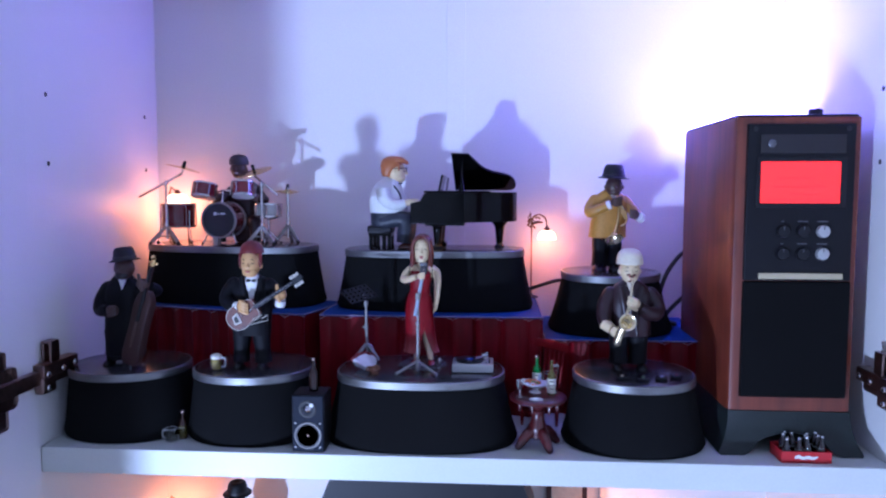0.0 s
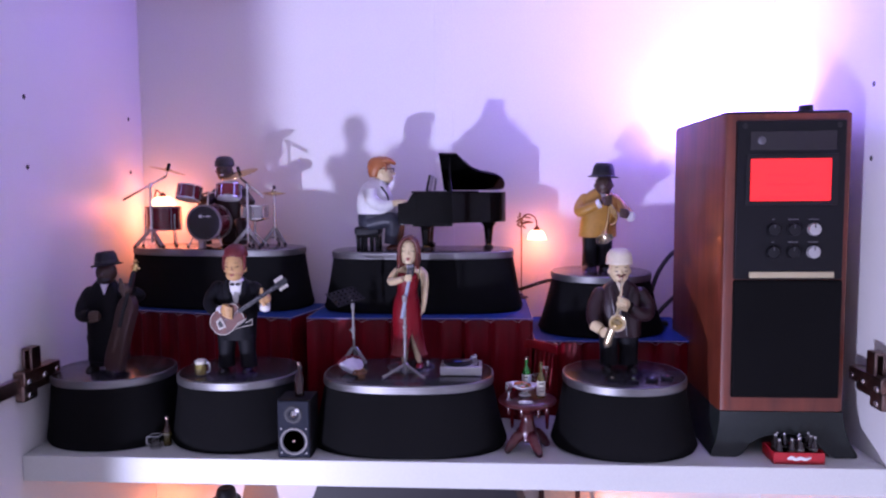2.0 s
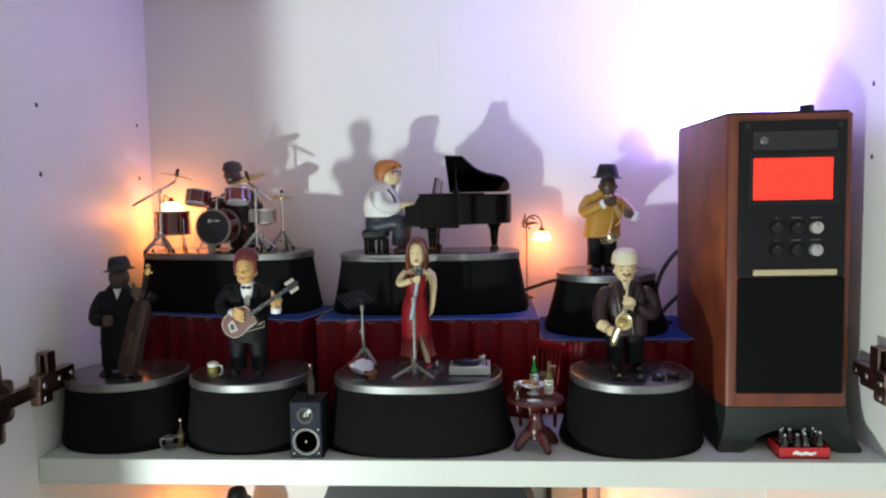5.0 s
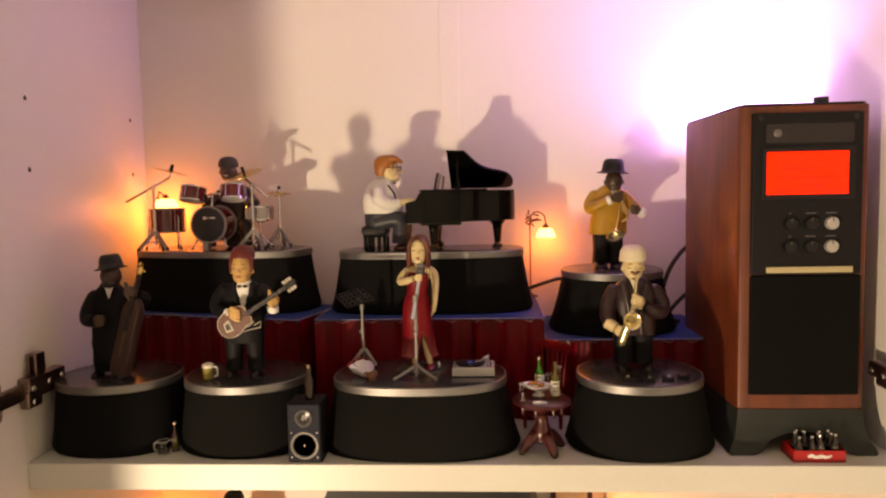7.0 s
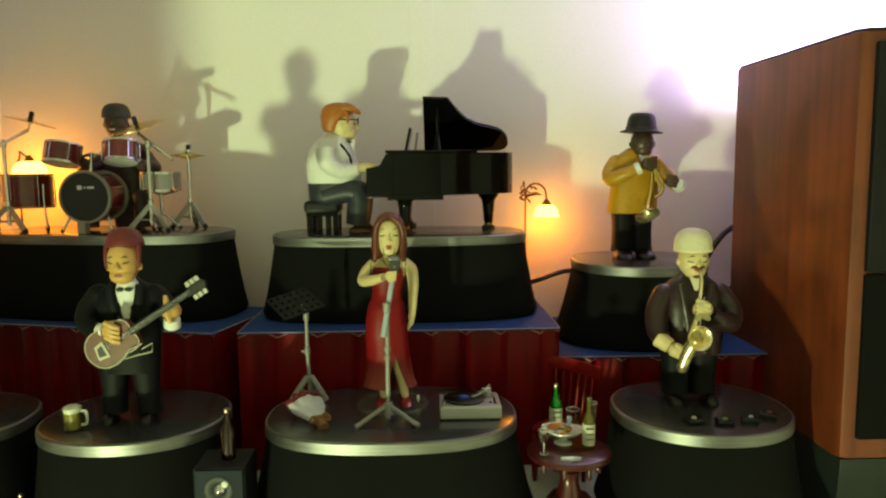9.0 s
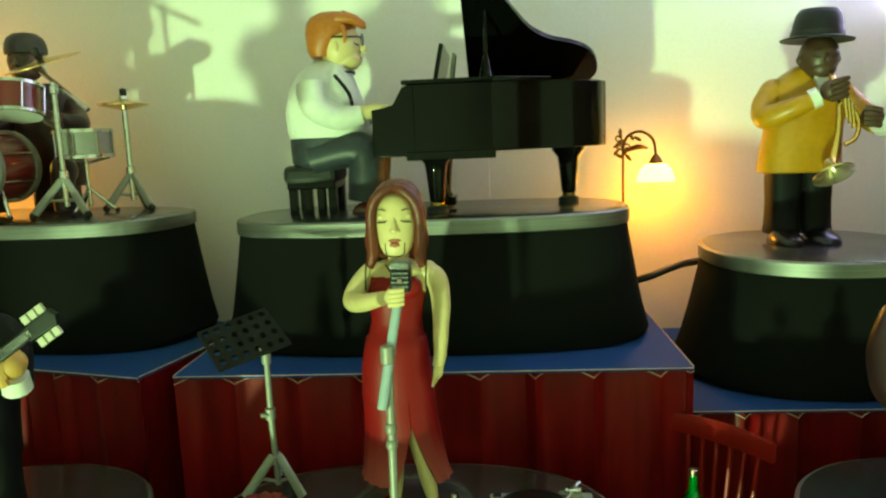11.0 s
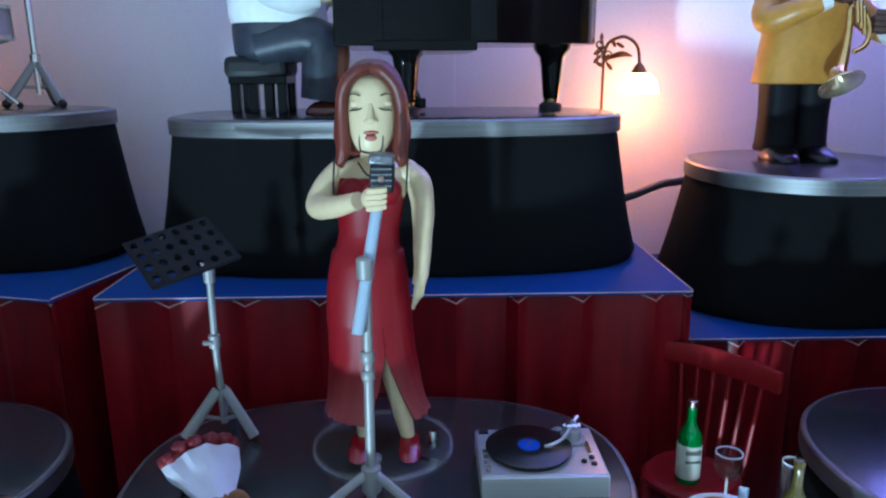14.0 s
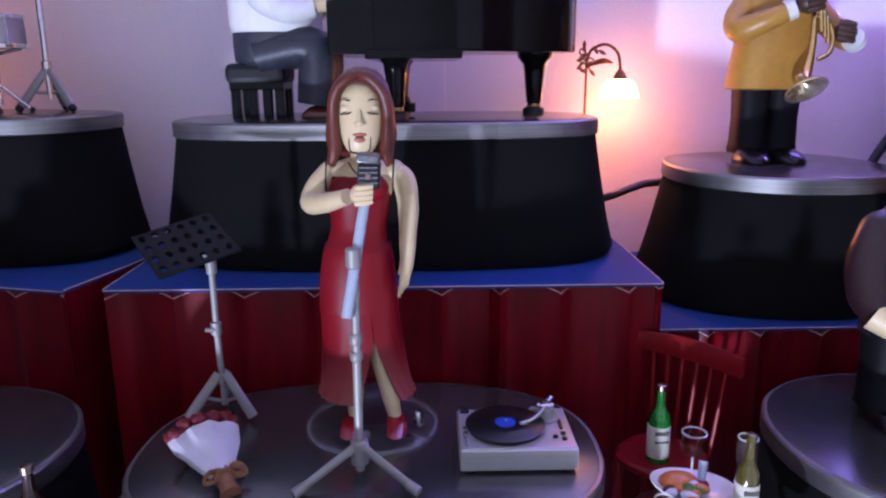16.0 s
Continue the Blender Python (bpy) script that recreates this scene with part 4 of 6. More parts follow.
def figure_guitar():
    o = (-172, 706, 62.5)
    g = Geo(o)
    for s in (-1, 1):
        x = -172 + s * 8
        g.use(SUIT).loft([oval(x + (1 - z / 40) * s * 2.5, 708, 67 + z, rx, ry, 2.4, 24) for z, rx, ry in ((0, 7.4, 8), (3, 7, 7.4), (14, 7, 7.2), (28, 8.4, 8.4), (36, 8.8, 9))])
        shoe(g, x + s * 3, 705, 62.5, SHOE, 7.2)
    g.use(SUIT).loft([oval(-171, 709, z, rx, ry, 2.5, 32) for z, rx, ry in ((92, 16, 11), (104, 16.5, 11.5), (118, 18, 12), (132, 20.5, 11.5), (140, 18, 9.5), (145, 9, 6.5), (148, 5, 5))])
    g.use(SHIRT).loft([oval(-168.5, 702.5, z, rx, ry, 2.2, 20) for z, rx, ry in ((118, 4.5, 5.2), (130, 6.6, 5.4), (140, 7.4, 4.6), (146, 5.6, 4), (148.5, 4, 4))])
    for s in (-1, 1):
        g.use(SUIT).curve([(-169 + s * 8.5, 699.5, 145), (-168.6 + s * 7.4, 697.6, 134), (-168.5 + s * 3, 697.6, 120)], [2.4, 2.8, 1.8], 10, flat=0.5)
        g.use(INK).ball((-168.6 + s * 2.4, 697.8, 142.2), (2.3, 0.9, 1.3), 10)
    head(g, (-169.5, 701.6, 156.2), 10.8, SKINWARM, tall=1.2, wide=0.8, up=0.2, nose=1.15)
    g.use(MAROON).lathe([(9.6, 0.2), (10.5, 0.4), (10.7, 1.8), (10.3, 4.2), (9.1, 7.0), (7.0, 9.4), (4.2, 11), (1, 11.6)], (-169.6, 705, 166.2), 28)
    for s in (-1, 1):
        g.use(MAROON).curve([(-169.6 + s * 9.0, 701.4, 167.6), (-169.6 + s * 9.2, 700.4, 162), (-169.6 + s * 9.2, 700, 157), (-169.6 + s * 8.8, 699.6, 154)], [1.7, 1.6, 1.3, 0.6], 8)
    g.use(HAIRORANGE).ball((-169.5, 699.2, 149.6), (5.6, 4.6, 3.4), 16)
    g.use(SUIT).ball((-187.5, 708, 137), 7.2, 16)
    g.use(SUIT).curve([(-187.5, 708, 137), (-192, 704, 131), (-192, 699, 124), (-185, 693, 120), (-178, 689, 120)], [6.8, 6.2, 6, 5, 4.4], 16)
    g.use(SHIRT).tube([(-180, 689.6, 120), (-176, 688, 120.5)], [4.6, 4.4], 14)
    fingers(g, (-172, 687, 121), (0.9, 0, -0.4), SKINWARM, 5.2)
    g.use(SUIT).ball((-155, 708, 137), 6.6, 16)
    g.use(SUIT).curve([(-155, 708, 137), (-148, 704, 132), (-144, 699, 124), (-141, 694, 122)], [6.6, 6.0, 5.2, 4.4], 16)
    g.use(SHIRT).tube([(-141.4, 695, 121), (-140.6, 693, 126)], [4.7, 4.5], 14)
    fingers(g, (-140, 690.5, 131), (-0.3, 0, 1), SKINWARM, 5.0)
    return single(g.done("figurine", sharp=50), o, "painted guitarist figurine in black suit and maroon cap", "figurine", "band figurines")


figure_guitar()


def guitar():
    o = (-171, 686, 96)
    t = thing("toy_guitar", o, "sunburst hollow-body toy guitar with white binding", "guitar")
    tilt = Matrix.Translation((-169.5, 688, 115)) @ turned("X", 90) @ turned("Z", 33)
    out = []
    for i in range(40):
        a = 2 * math.pi * i / 40
        r = 12.4 - 2.0 * math.cos(a) + 1.8 * math.cos(2 * a) - 1.6 * math.cos(4 * a) * (1 if math.cos(a) > 0 else 0.3)
        out.append((r * math.cos(a) * 1.12 - 1, r * math.sin(a) * 0.98))
    Geo(o).use(SUNBURST).slab(out, -3.5, 3.5, tilt, 0.7).done("body", t, "red-brown sunburst body")
    Geo(o).use(BINDING).tube([tilt @ Vector((x, y, 3.2)) for x, y in out + out[:1]], 0.42, 6).done("binding", t, "cream edge binding")
    Geo(o).use(MATTBLACK).slab([(10, -2.1), (50, -1.7), (50, 1.7), (10, 2.1)], 2.6, 5.2, tilt, 0.4).done("neck", t)
    Geo(o).use(MATTBLACK).slab([(49, -2.2), (60, -2.8), (61.5, 0), (60, 2.8), (49, 2.2)], 2, 4.6, tilt, 0.4).done("headstock", t)
    for k in (-1, 1):
        for x in (52, 55, 58):
            Geo(o).use(BINDING).slab([(-1.2, -1.4), (1.2, -1.4), (1.2, 1.4), (-1.2, 1.4)], -0.7, 0.7, tilt @ Matrix.Translation((x, k * 4.2, 3.4)), 0.3).done("tuning_peg", t)
    Geo(o).use(BINDING).slab([(-14, -4), (-7, -5.5), (-6, 4.5), (-12, 3.5)], 3.3, 4.4, tilt, 0.3).done("tailpiece", t, "silver tailpiece")
    Geo(o).use(INK).slab([(-12.4, -2.6), (-8.4, -3.6), (-7.8, 2.6), (-11, 2)], 4.2, 4.7, tilt).done("tailpiece_opening", t)
    Geo(o).use(BINDING).box(-0.8, -0.8, -0.8, 0.8, 0.8, 0.8).done("knob", t).matrix_basis = Matrix.Translation((tilt @ Vector((-9, -11, 4.4)) - Vector(o)) * 0.001)
    Geo(o).use(BINDING).tube([tilt @ Vector(p) for p in ((12, -9, 5), (4, -8, 5.4), (-1, -11, 5), (6, -13, 5), (14, -16, 5), (17, -12, 5), (10, -11.5, 5))], 0.4, 6).done("pickguard_edge", t, "white pickguard outline")
    for y in (-1.1, -0.4, 0.4, 1.1):
        Geo(o).use(CHROME).tube([tilt @ Vector((-6, y, 5.6)), tilt @ Vector((52, y * 0.8, 5.7))], 0.1, 4).done("string", t)


guitar()


def figure_bass():
    o = (-292, 708, 62.5)
    g = Geo(o)
    for s in (-1, 1):
        g.use(SUIT).loft([oval(-295 + s * 8, 710, 66 + z, rx, ry, 2.4, 22) for z, rx, ry in ((0, 7.4, 8), (12, 7, 7.4), (28, 8.6, 8.6))])
        shoe(g, -296 + s * 9, 705, 62.5, SHOE, 7)
    g.use(SUIT).loft([oval(-293, 710, z, rx, ry, 2.5, 32) for z, rx, ry in ((84, 17, 11.5), (92, 17.4, 12), (108, 17, 12), (124, 17.6, 12), (132, 17.4, 11), (138, 13.5, 9), (144, 8, 7), (148, 5, 5))])
    g.loft([oval(-293, 710.5, z, rx, ry, 2.6, 32) for z, rx, ry in ((71, 17.2, 11.2), (71.8, 18, 12), (80, 17.6, 12), (90, 17.2, 12))])
    g.use(SHIRT).slab([(-4, 5), (4, 5), (0, -6)], -1, 1.4, Matrix.Translation((-288, 698.6, 139)) @ turned("X", 90 - 8), 0.3)
    head(g, (-287.5, 702, 152.5), 10.2, SKINDARK, mouth=INK)
    g.use(INK).ball((-287.5, 696.5, 146), (6.2, 4, 3.6), 14)
    hat(g, (-287.5, 703.5, 160), 9.7, HATBLACK, 1.25, turned("Y", -6))
    g.use(SUIT).ball((-306.5, 709, 132), 7.4, 16)
    g.use(SUIT).curve([(-306.5, 709, 132), (-311, 706, 123), (-310, 700, 115.5), (-304, 694, 114), (-298, 691, 116)], [7.4, 7, 6.6, 5.4, 4.6], 16)
    fingers(g, (-293, 689, 115), (1, 0, 0.2), SKINDARK, 4.8)
    g.use(SUIT).ball((-280, 709, 130), 6.8, 16)
    g.use(SUIT).curve([(-280, 709, 130), (-268, 707, 130), (-258, 702, 132), (-260, 694, 137)], [6.8, 6, 5.4, 4.4], 16)
    fingers(g, (-262.5, 686, 140), (-0.4, 0, 1), SKINDARK, 5)
    return single(g.done("figurine", sharp=50), o, "painted bass player figurine in black suit and hat", "figurine", "band figurines")


figure_bass()


def double_bass():
    o = (-279, 690, 62.5)
    t = thing("toy_double_bass", o, "dark walnut toy double bass leaning on its player", "double bass")
    lean = Matrix.Translation((-279, 690, 64)) @ turned("Y", 15.5) @ turned("Z", -12)
    prof = [(0, 6.5), (2, 8.2), (10, 8.8), (24, 8.6), (34, 8.0), (44, 8.2), (56, 8.6), (62, 8), (66, 5.5), (69, 2.6)]
    rings = []
    for z, w in prof:
        rings.append([lean @ p for p in oval(0, 0, z + 3, w, 5.2 if 4 < z < 60 else 4, 9, 36)])
    Geo(o).use(BASSWOOD).loft(rings).done("body", t, "dark brown lacquered body")
    Geo(o).use(MATTBLACK).tube([lean @ Vector((0, -5.2, 44)), lean @ Vector((0, -4, 94))], [2, 1.6], 8).done("fingerboard", t)
    Geo(o).use(BASSWOOD).tube([lean @ Vector((0, -2, 66)), lean @ Vector((0, -2, 96))], 1.7, 8).done("neck", t)
    Geo(o).use(BRASS).curve([lean @ Vector((0, -3, 95)), lean @ Vector((0, -2, 101)), lean @ Vector((0, -5, 104))], [2.6, 2.4, 1.8], 10).done("scroll", t, "gold scroll and pegs")
    for k in (-1, 1):
        Geo(o).use(BRASS).ball(lean @ Vector((k * 3.4, -2, 98)), (1.6, 0.8, 1.1), 10).done("tuning_peg", t)
    Geo(o).use(CHINA).box(-0.8, -0.8, -0.8, 0.8, 0.8, 0.8, 0.2).done("bridge_stud", t).matrix_basis = Matrix.Translation((Vector((-272, 684, 97)) - Vector(o)) * 0.001)
    for k in (-1.2, 0, 1.2):
        Geo(o).use(NICKEL).tube([lean @ Vector((k, -6.2, 20)), lean @ Vector((k * 0.7, -5, 94))], 0.14, 4).done("string", t)
    Geo(o).use(CHROME).tube([lean @ Vector((0, 0, 4)), (-279, 690, 62.6)], [1.2, 0.7], 8).done("end_pin", t)


double_bass()


def figure_sax():
    o = (170, 706, 62.5)
    g = Geo(o)
    for s in (-1, 1):
        g.use(SUIT).loft([oval(170 + s * 8.6, 706, 67 + z, rx, ry, 2.4, 24) for z, rx, ry in ((0, 8.4, 8.6), (3, 8, 8), (14, 8, 8), (28, 9, 9.4), (36, 9.2, 9.6))])
        shoe(g, 170 + s * 11, 701, 62.5, SHOE, 7.6)
    g.use(COAT).loft([oval(171, 707, z, rx, ry, 2.5, 36) for z, rx, ry in ((92.5, 17.5, 12), (93.2, 18.6, 12.8), (106, 18.4, 12.8), (120, 19, 12.6), (130, 19.5, 12.5), (137, 14.5, 10), (143, 7, 7))])
    g.use(CREAM).slab([(-3.6, 4), (3.6, 4), (0.8, -4), (-0.8, -4)], -1, 1.2, Matrix.Translation((169, 694.4, 138)) @ turned("X", 78), 0.3)
    head(g, (169, 700, 152), 10.6, SKIN, mouth=LIPS)
    g.use(HAIR).ball((169, 691.4, 148.6), (4.4, 1.6, 1.2), 12).ball((169, 693.4, 143), (2.6, 2, 1.6), 12)
    g.use(CREAM).lathe([(10.6, 157.2), (11.4, 157.3), (11.7, 158), (11.6, 159.4), (11.3, 160), (11.2, 164), (10, 167.4), (7.6, 170), (4, 171.4), (0.8, 171.7)], (169, 701, 0), 32)
    g.use(COAT).loft([oval(170, 702.5, z, rx, ry, 2.3, 28) for z, rx, ry in ((93.4, 12, 9.4), (104, 11.6, 9.6), (118, 12, 9.6), (130, 11, 8.4), (137, 7, 5))])
    g.use(COAT).ball((153.5, 706, 129), 7.4, 18)
    g.use(COAT).curve([(153.5, 706, 129), (148.5, 703, 120), (147, 698, 110), (148, 692, 105)], [7.4, 7.2, 6.8, 5.6], 16)
    g.use(SKIN).curve([(146, 693, 105), (152, 688, 101)], [5.4, 4.6], 14)
    fingers(g, (155, 686, 99), (0.8, 0, -0.6), SKIN, 4.4)
    g.use(COAT).ball((188.5, 706, 129), 7.4, 18)
    g.use(COAT).curve([(188.5, 706, 129), (193.5, 703, 121), (192, 697, 114), (184, 691, 115), (176, 688, 121)], [7.4, 7.2, 6.8, 5.8, 4.8], 16)
    fingers(g, (170, 685, 124), (-0.8, 0, 0.4), SKIN, 5.2)
    g.use(COAT).curve([(160, 694.4, 138), (163, 693, 124), (165, 693.4, 110), (164, 693.6, 95)], [2.2, 2.6, 1.8, 1.2], 8, flat=0.5)
    g.use(COAT).curve([(179, 694.4, 138), (176, 693, 124), (174, 693.4, 110), (175.5, 693.6, 95)], [2.2, 2.6, 1.8, 1.2], 8, flat=0.5)
    return single(g.done("figurine", sharp=50), (170, 726, 62.5), "painted saxophonist figurine in plum coat and cream cap", "figurine", "band figurines")


figure_sax()


def saxophone():
    o = (163, 684, 92)
    t = thing("toy_saxophone", (163, 704, 92), "gold toy saxophone held at the mouth", "saxophone")
    Geo(o).use(BELLBRASS).curve([(168.6, 689, 148), (168.4, 685.5, 145), (168, 683.5, 138), (166, 682, 124), (162, 681, 108), (158, 680, 96), (156, 678, 91), (155, 675, 92), (156.5, 674, 98)], [0.8, 1.0, 1.2, 1.5, 2.2, 2.9, 3.2, 3.3, 3.6], 14).done("tube", t)
    bell = look((0, 0, 0), (-0.05, 1, -0.25)).to_3x3().to_4x4()
    Geo(o).use(BELLBRASS).curve([(156.5, 674, 98), (159, 673, 104), (161.5, 671, 109)], [3.6, 4.2, 4.8], 16).done("bow", t)
    Geo(o).use(BELLBRASS).lathe([(4.2, -3), (4.9, 0), (6.8, 2.6), (7.2, 2.9), (6.7, 2.7), (4.4, 0.2), (3.2, -3)], (162, 670, 110), 26, bell).done("bell", t, "flared gold bell")
    for z, x in ((128, 167), (120, 165), (113, 163), (104, 160.5), (99, 158.8)):
        Geo(o).use(PALEGOLD).lathe([(0.3, 0), (1.7, 0), (1.7, 1), (0.3, 1.2)], (x, 679.4, z), 10, turned("X", 90)).done("key", t)
    Geo(o).use(CHROME).tube([(169, 681, 132), (163.5, 678, 100)], 0.5, 6).done("rod", t)
    Geo(o).use(INK).tube([(168.6, 690.5, 148.2), (168.6, 687, 147)], [0.7, 1], 8).done("mouthpiece", t)


saxophone()


def figure_trumpet():
    o = (171, 850, 138)
    g = Geo(o)
    for s in (-1, 1):
        g.use(SUIT).loft([oval(168.8 + s * 7.5, 853, 142 + z, rx, ry, 2.5, 24) for z, rx, ry in ((0, 8.2, 9.4), (1.5, 8.6, 9.8), (4, 8.1, 9), (16, 7.7, 8.6), (33, 8.4, 9.2))])
        g.use(SHOE).loft([oval(168.5 + s * 8.2 + s * d * 0.12, 848 - d, 138 + z, rx, ry, 2.3, 22) for z, rx, ry, d in ((0, 7.4, 11.5, 4.5), (0.7, 7.8, 12, 4.6), (2.2, 7.6, 11.6, 4.4), (4.2, 6.8, 10, 3.2), (6, 5.6, 7.4, 1), (7.4, 4.6, 5, -1.5))])
    g.use(MUSTARD).loft([oval(170 + k, 854, z, rx, ry, 2.5, 36) for z, rx, ry, k in ((172.5, 18.4, 12, -1), (173.2, 19.8, 13, -1), (182, 19, 12.6, -0.5), (194, 18.2, 12.4, 0.5), (206, 20, 12.2, 1), (214, 19, 10.6, 1), (220, 12, 8, 1.5), (224, 6, 6, 2))])
    g.use(SHIRT).slab([(-4.5, 5), (4.5, 5), (1, -7), (-1, -7)], -1, 1.4, Matrix.Translation((174, 843, 217)) @ turned("X", 75), 0.3)
    head(g, (174.5, 848, 227.5), 10.6, SKINDARK, mouth=None)
    hat(g, (174, 849.5, 236.5), 11.6, HATBLACK, 1.25, turned("Y", 3))
    g.use(MUSTARD).ball((155.5, 853, 212), 6.6, 18)
    g.use(MUSTARD).curve([(155.5, 853, 212), (150.6, 850, 205), (150, 844, 200), (157, 837, 203), (166, 833.5, 207)], [6.6, 6.4, 6.2, 5.2, 4.4], 16)
    g.use(SHIRT).tube([(165.5, 833.6, 207), (169, 832.6, 208.6)], [4.9, 4.7], 14)
    fingers(g, (174.5, 832, 211), (1, 0, 0.3), SKINDARK, 4.8)
    g.use(MUSTARD).ball((186.5, 853, 211.5), 6.4, 18)
    g.use(MUSTARD).curve([(186.5, 853, 211.5), (193, 850, 204), (199, 844, 196.5), (199, 838, 194.5)], [6.4, 6, 5.4, 4.8], 16)
    g.use(SHIRT).tube([(201.5, 839, 194), (198.5, 836, 195.5)], [5.4, 5], 14)
    fingers(g, (193.5, 833.5, 198), (-1, 0, 0.2), SKINDARK, 4.6)
    return single(g.done("figurine", sharp=50), (171, 850, 138), "painted trumpeter figurine in mustard jacket and black hat", "figurine", "band figurines")


figure_trumpet()


def trumpet():
    o = (179, 828, 172)
    t = thing("toy_trumpet", o, "gold toy trumpet pointing down from the mouth", "trumpet")
    Geo(o).use(BRASS).curve([(175.5, 838, 219), (176, 834, 215), (177, 830.5, 205), (175.6, 827, 191), (173, 824, 181), (171.2, 822, 176.6)], [0.8, 1.0, 1.3, 1.6, 2.2, 3.4], 14).done("lead_pipe", t)
    d = Matrix.Translation((171, 819.4, 173.2)) @ turned("Y", -10) @ turned("X", -36)
    Geo(o).use(BELLBRASS).lathe([(2.4, 7), (3.6, 3.5), (6.4, 0.9), (8.8, 0), (9.4, -0.3), (9.3, -0.9), (8.5, -0.6), (5.7, 0.6), (3.0, 3), (1.2, 6)], d.translation, 28, d).done("bell", t, "flared brass bell")
    Geo(o).use(BRASS).curve([(177, 830, 205), (182, 829, 203), (184.5, 827, 196), (183, 826, 189), (178, 825.6, 186)], 1.1, 10).done("slide", t)
    for k in range(3):
        v = Geo(o).use(BRASS).tube([(178.4 + k * 1.8, 828.5, 208 - k * 2.4), (179.4 + k * 1.7, 827.4, 198 - k * 2.4)], 1.1, 10).done("valve", t)
        Geo(o).use(CHROME).lathe([(0.3, 0), (1.3, 0), (1.3, 0.8), (0.3, 1)], (178.3 + k * 1.8, 828.6, 208.4 - k * 2.4), 10).done("valve_cap", v)


trumpet()


def figure_pianist():
    o = (-62, 838, 162)
    g = Geo(o)
    g.use(SHIRT).loft([oval(x, 838, z, rx, ry, 2.4, 32) for z, x, rx, ry in ((196, -63, 19.5, 16), (202, -64, 20.5, 17), (212, -65, 20, 17), (222, -65.5, 17, 15.5), (230, -64.5, 13, 12.5), (236, -62, 7.5, 7))])
    g.use(JEANS).loft([oval(x, 838, z, rx, ry, 2.5, 32) for z, x, rx, ry in ((184.5, -66, 14, 14), (187, -66, 17, 16), (194, -64, 19.5, 16.5), (199, -63.5, 20, 16.8))])
    for y in (828, 848):
        g.curve([(-71, y, 189), (-52, y - 1, 193), (-45, y - 1, 190), (-45, y - 1, 180), (-46.6, y - 1, 168)], [8, 8.6, 9, 8.8, 8.2], 16)
        g.ball((-66, y, 190), 8.2, 16)
        shoe(g, -46.6, y - 1, 162, BROWNSHOE, 8.2, (1, 0))
        g.use(SHIRT).curve([(-68, y + (-7 if y < 838 else 7), 224), (-66, y + (-9 if y < 838 else 9), 214), (-56, y - 6, 208), (-45, y - 4, 209.5)], [7, 7, 6, 4.6], 16)
        g.use(SKIN).curve([(-46, y - 4, 209.6), (-38, y - 3, 211), (-30, y - 2, 210)], [3.6, 3.4, 2.4], 12)
        for k in range(4):
            g.tube([(-32, y - 5 + k * 1.8, 210.5), (-26, y - 5.4 + k * 2, 209), (-24.5, y - 5.4 + k * 2, 206.5)], [1.1, 1.0, 0.7], 7)
        g.use(JEANS)
    g.use(SUIT).curve([(-57, 823.5, 228), (-50, 822.6, 218), (-49, 823, 205)], [0.9, 0.9, 0.9], 8)
    before = set(g.bm.verts)
    head(g, (-56.5, 838, 246), 12, SKIN, (1, 0, 0), mouth=None)
    g.use(LIPS).tube([(-46.4, 835.4, 240.2), (-45.9, 838, 239.9), (-46.4, 840.6, 240.2)], 0.45, 6)
    g.use(HAIRORANGE).loft([oval(-59.5 + k, 838, z, rx, ry, 2.3, 28) for z, k, rx, ry in ((240.5, -5.5, 5.5, 9.4), (244, -5, 7.6, 10.8), (248, -3.6, 9.4, 11.6), (252, -1.6, 11.8, 12.1), (256.5, -0.2, 12.4, 11.6), (259.6, 0.2, 10.6, 9.6), (261.6, 0.3, 6.4, 6), (262.3, 0.3, 2, 2))])
    g.curve([(-56, 828.6, 257.5), (-49, 828.8, 257.2), (-44.6, 832, 255.2), (-43.6, 837, 254)], [2.2, 2.4, 2.2, 0.9], 10)
    g.curve([(-54, 833, 260), (-48.6, 836, 258.2), (-45.6, 842, 256)], [2.2, 2.2, 1.2], 10)
    g.curve([(-52.4, 826.6, 254), (-51.6, 826.4, 250), (-52, 826.6, 246)], [1.2, 1.1, 0.5], 8)
    g.use(INK).tube([(-58, 826.4, 249), (-46.4, 829.6, 249), (-45, 832, 249)], 0.45, 6)
    g.lathe([(2.7, -0.3), (3.1, 0), (2.7, 0.3)], (-44.6, 834, 248), 16, turned("Y", 90), caps=(False, False))
    g.use(INK).lathe([(8.6, 233), (9.4, 232.4), (9.2, 233.6)], (-59, 838, 0), 20, caps=(False, False))
    for v in g.bm.verts:
        if v not in before:
            v.co.z -= 3
    return single(g.done("figurine", sharp=50), o, "painted pianist figurine with ginger hair seated on the bench", "figurine", "band figurines")


figure_pianist()


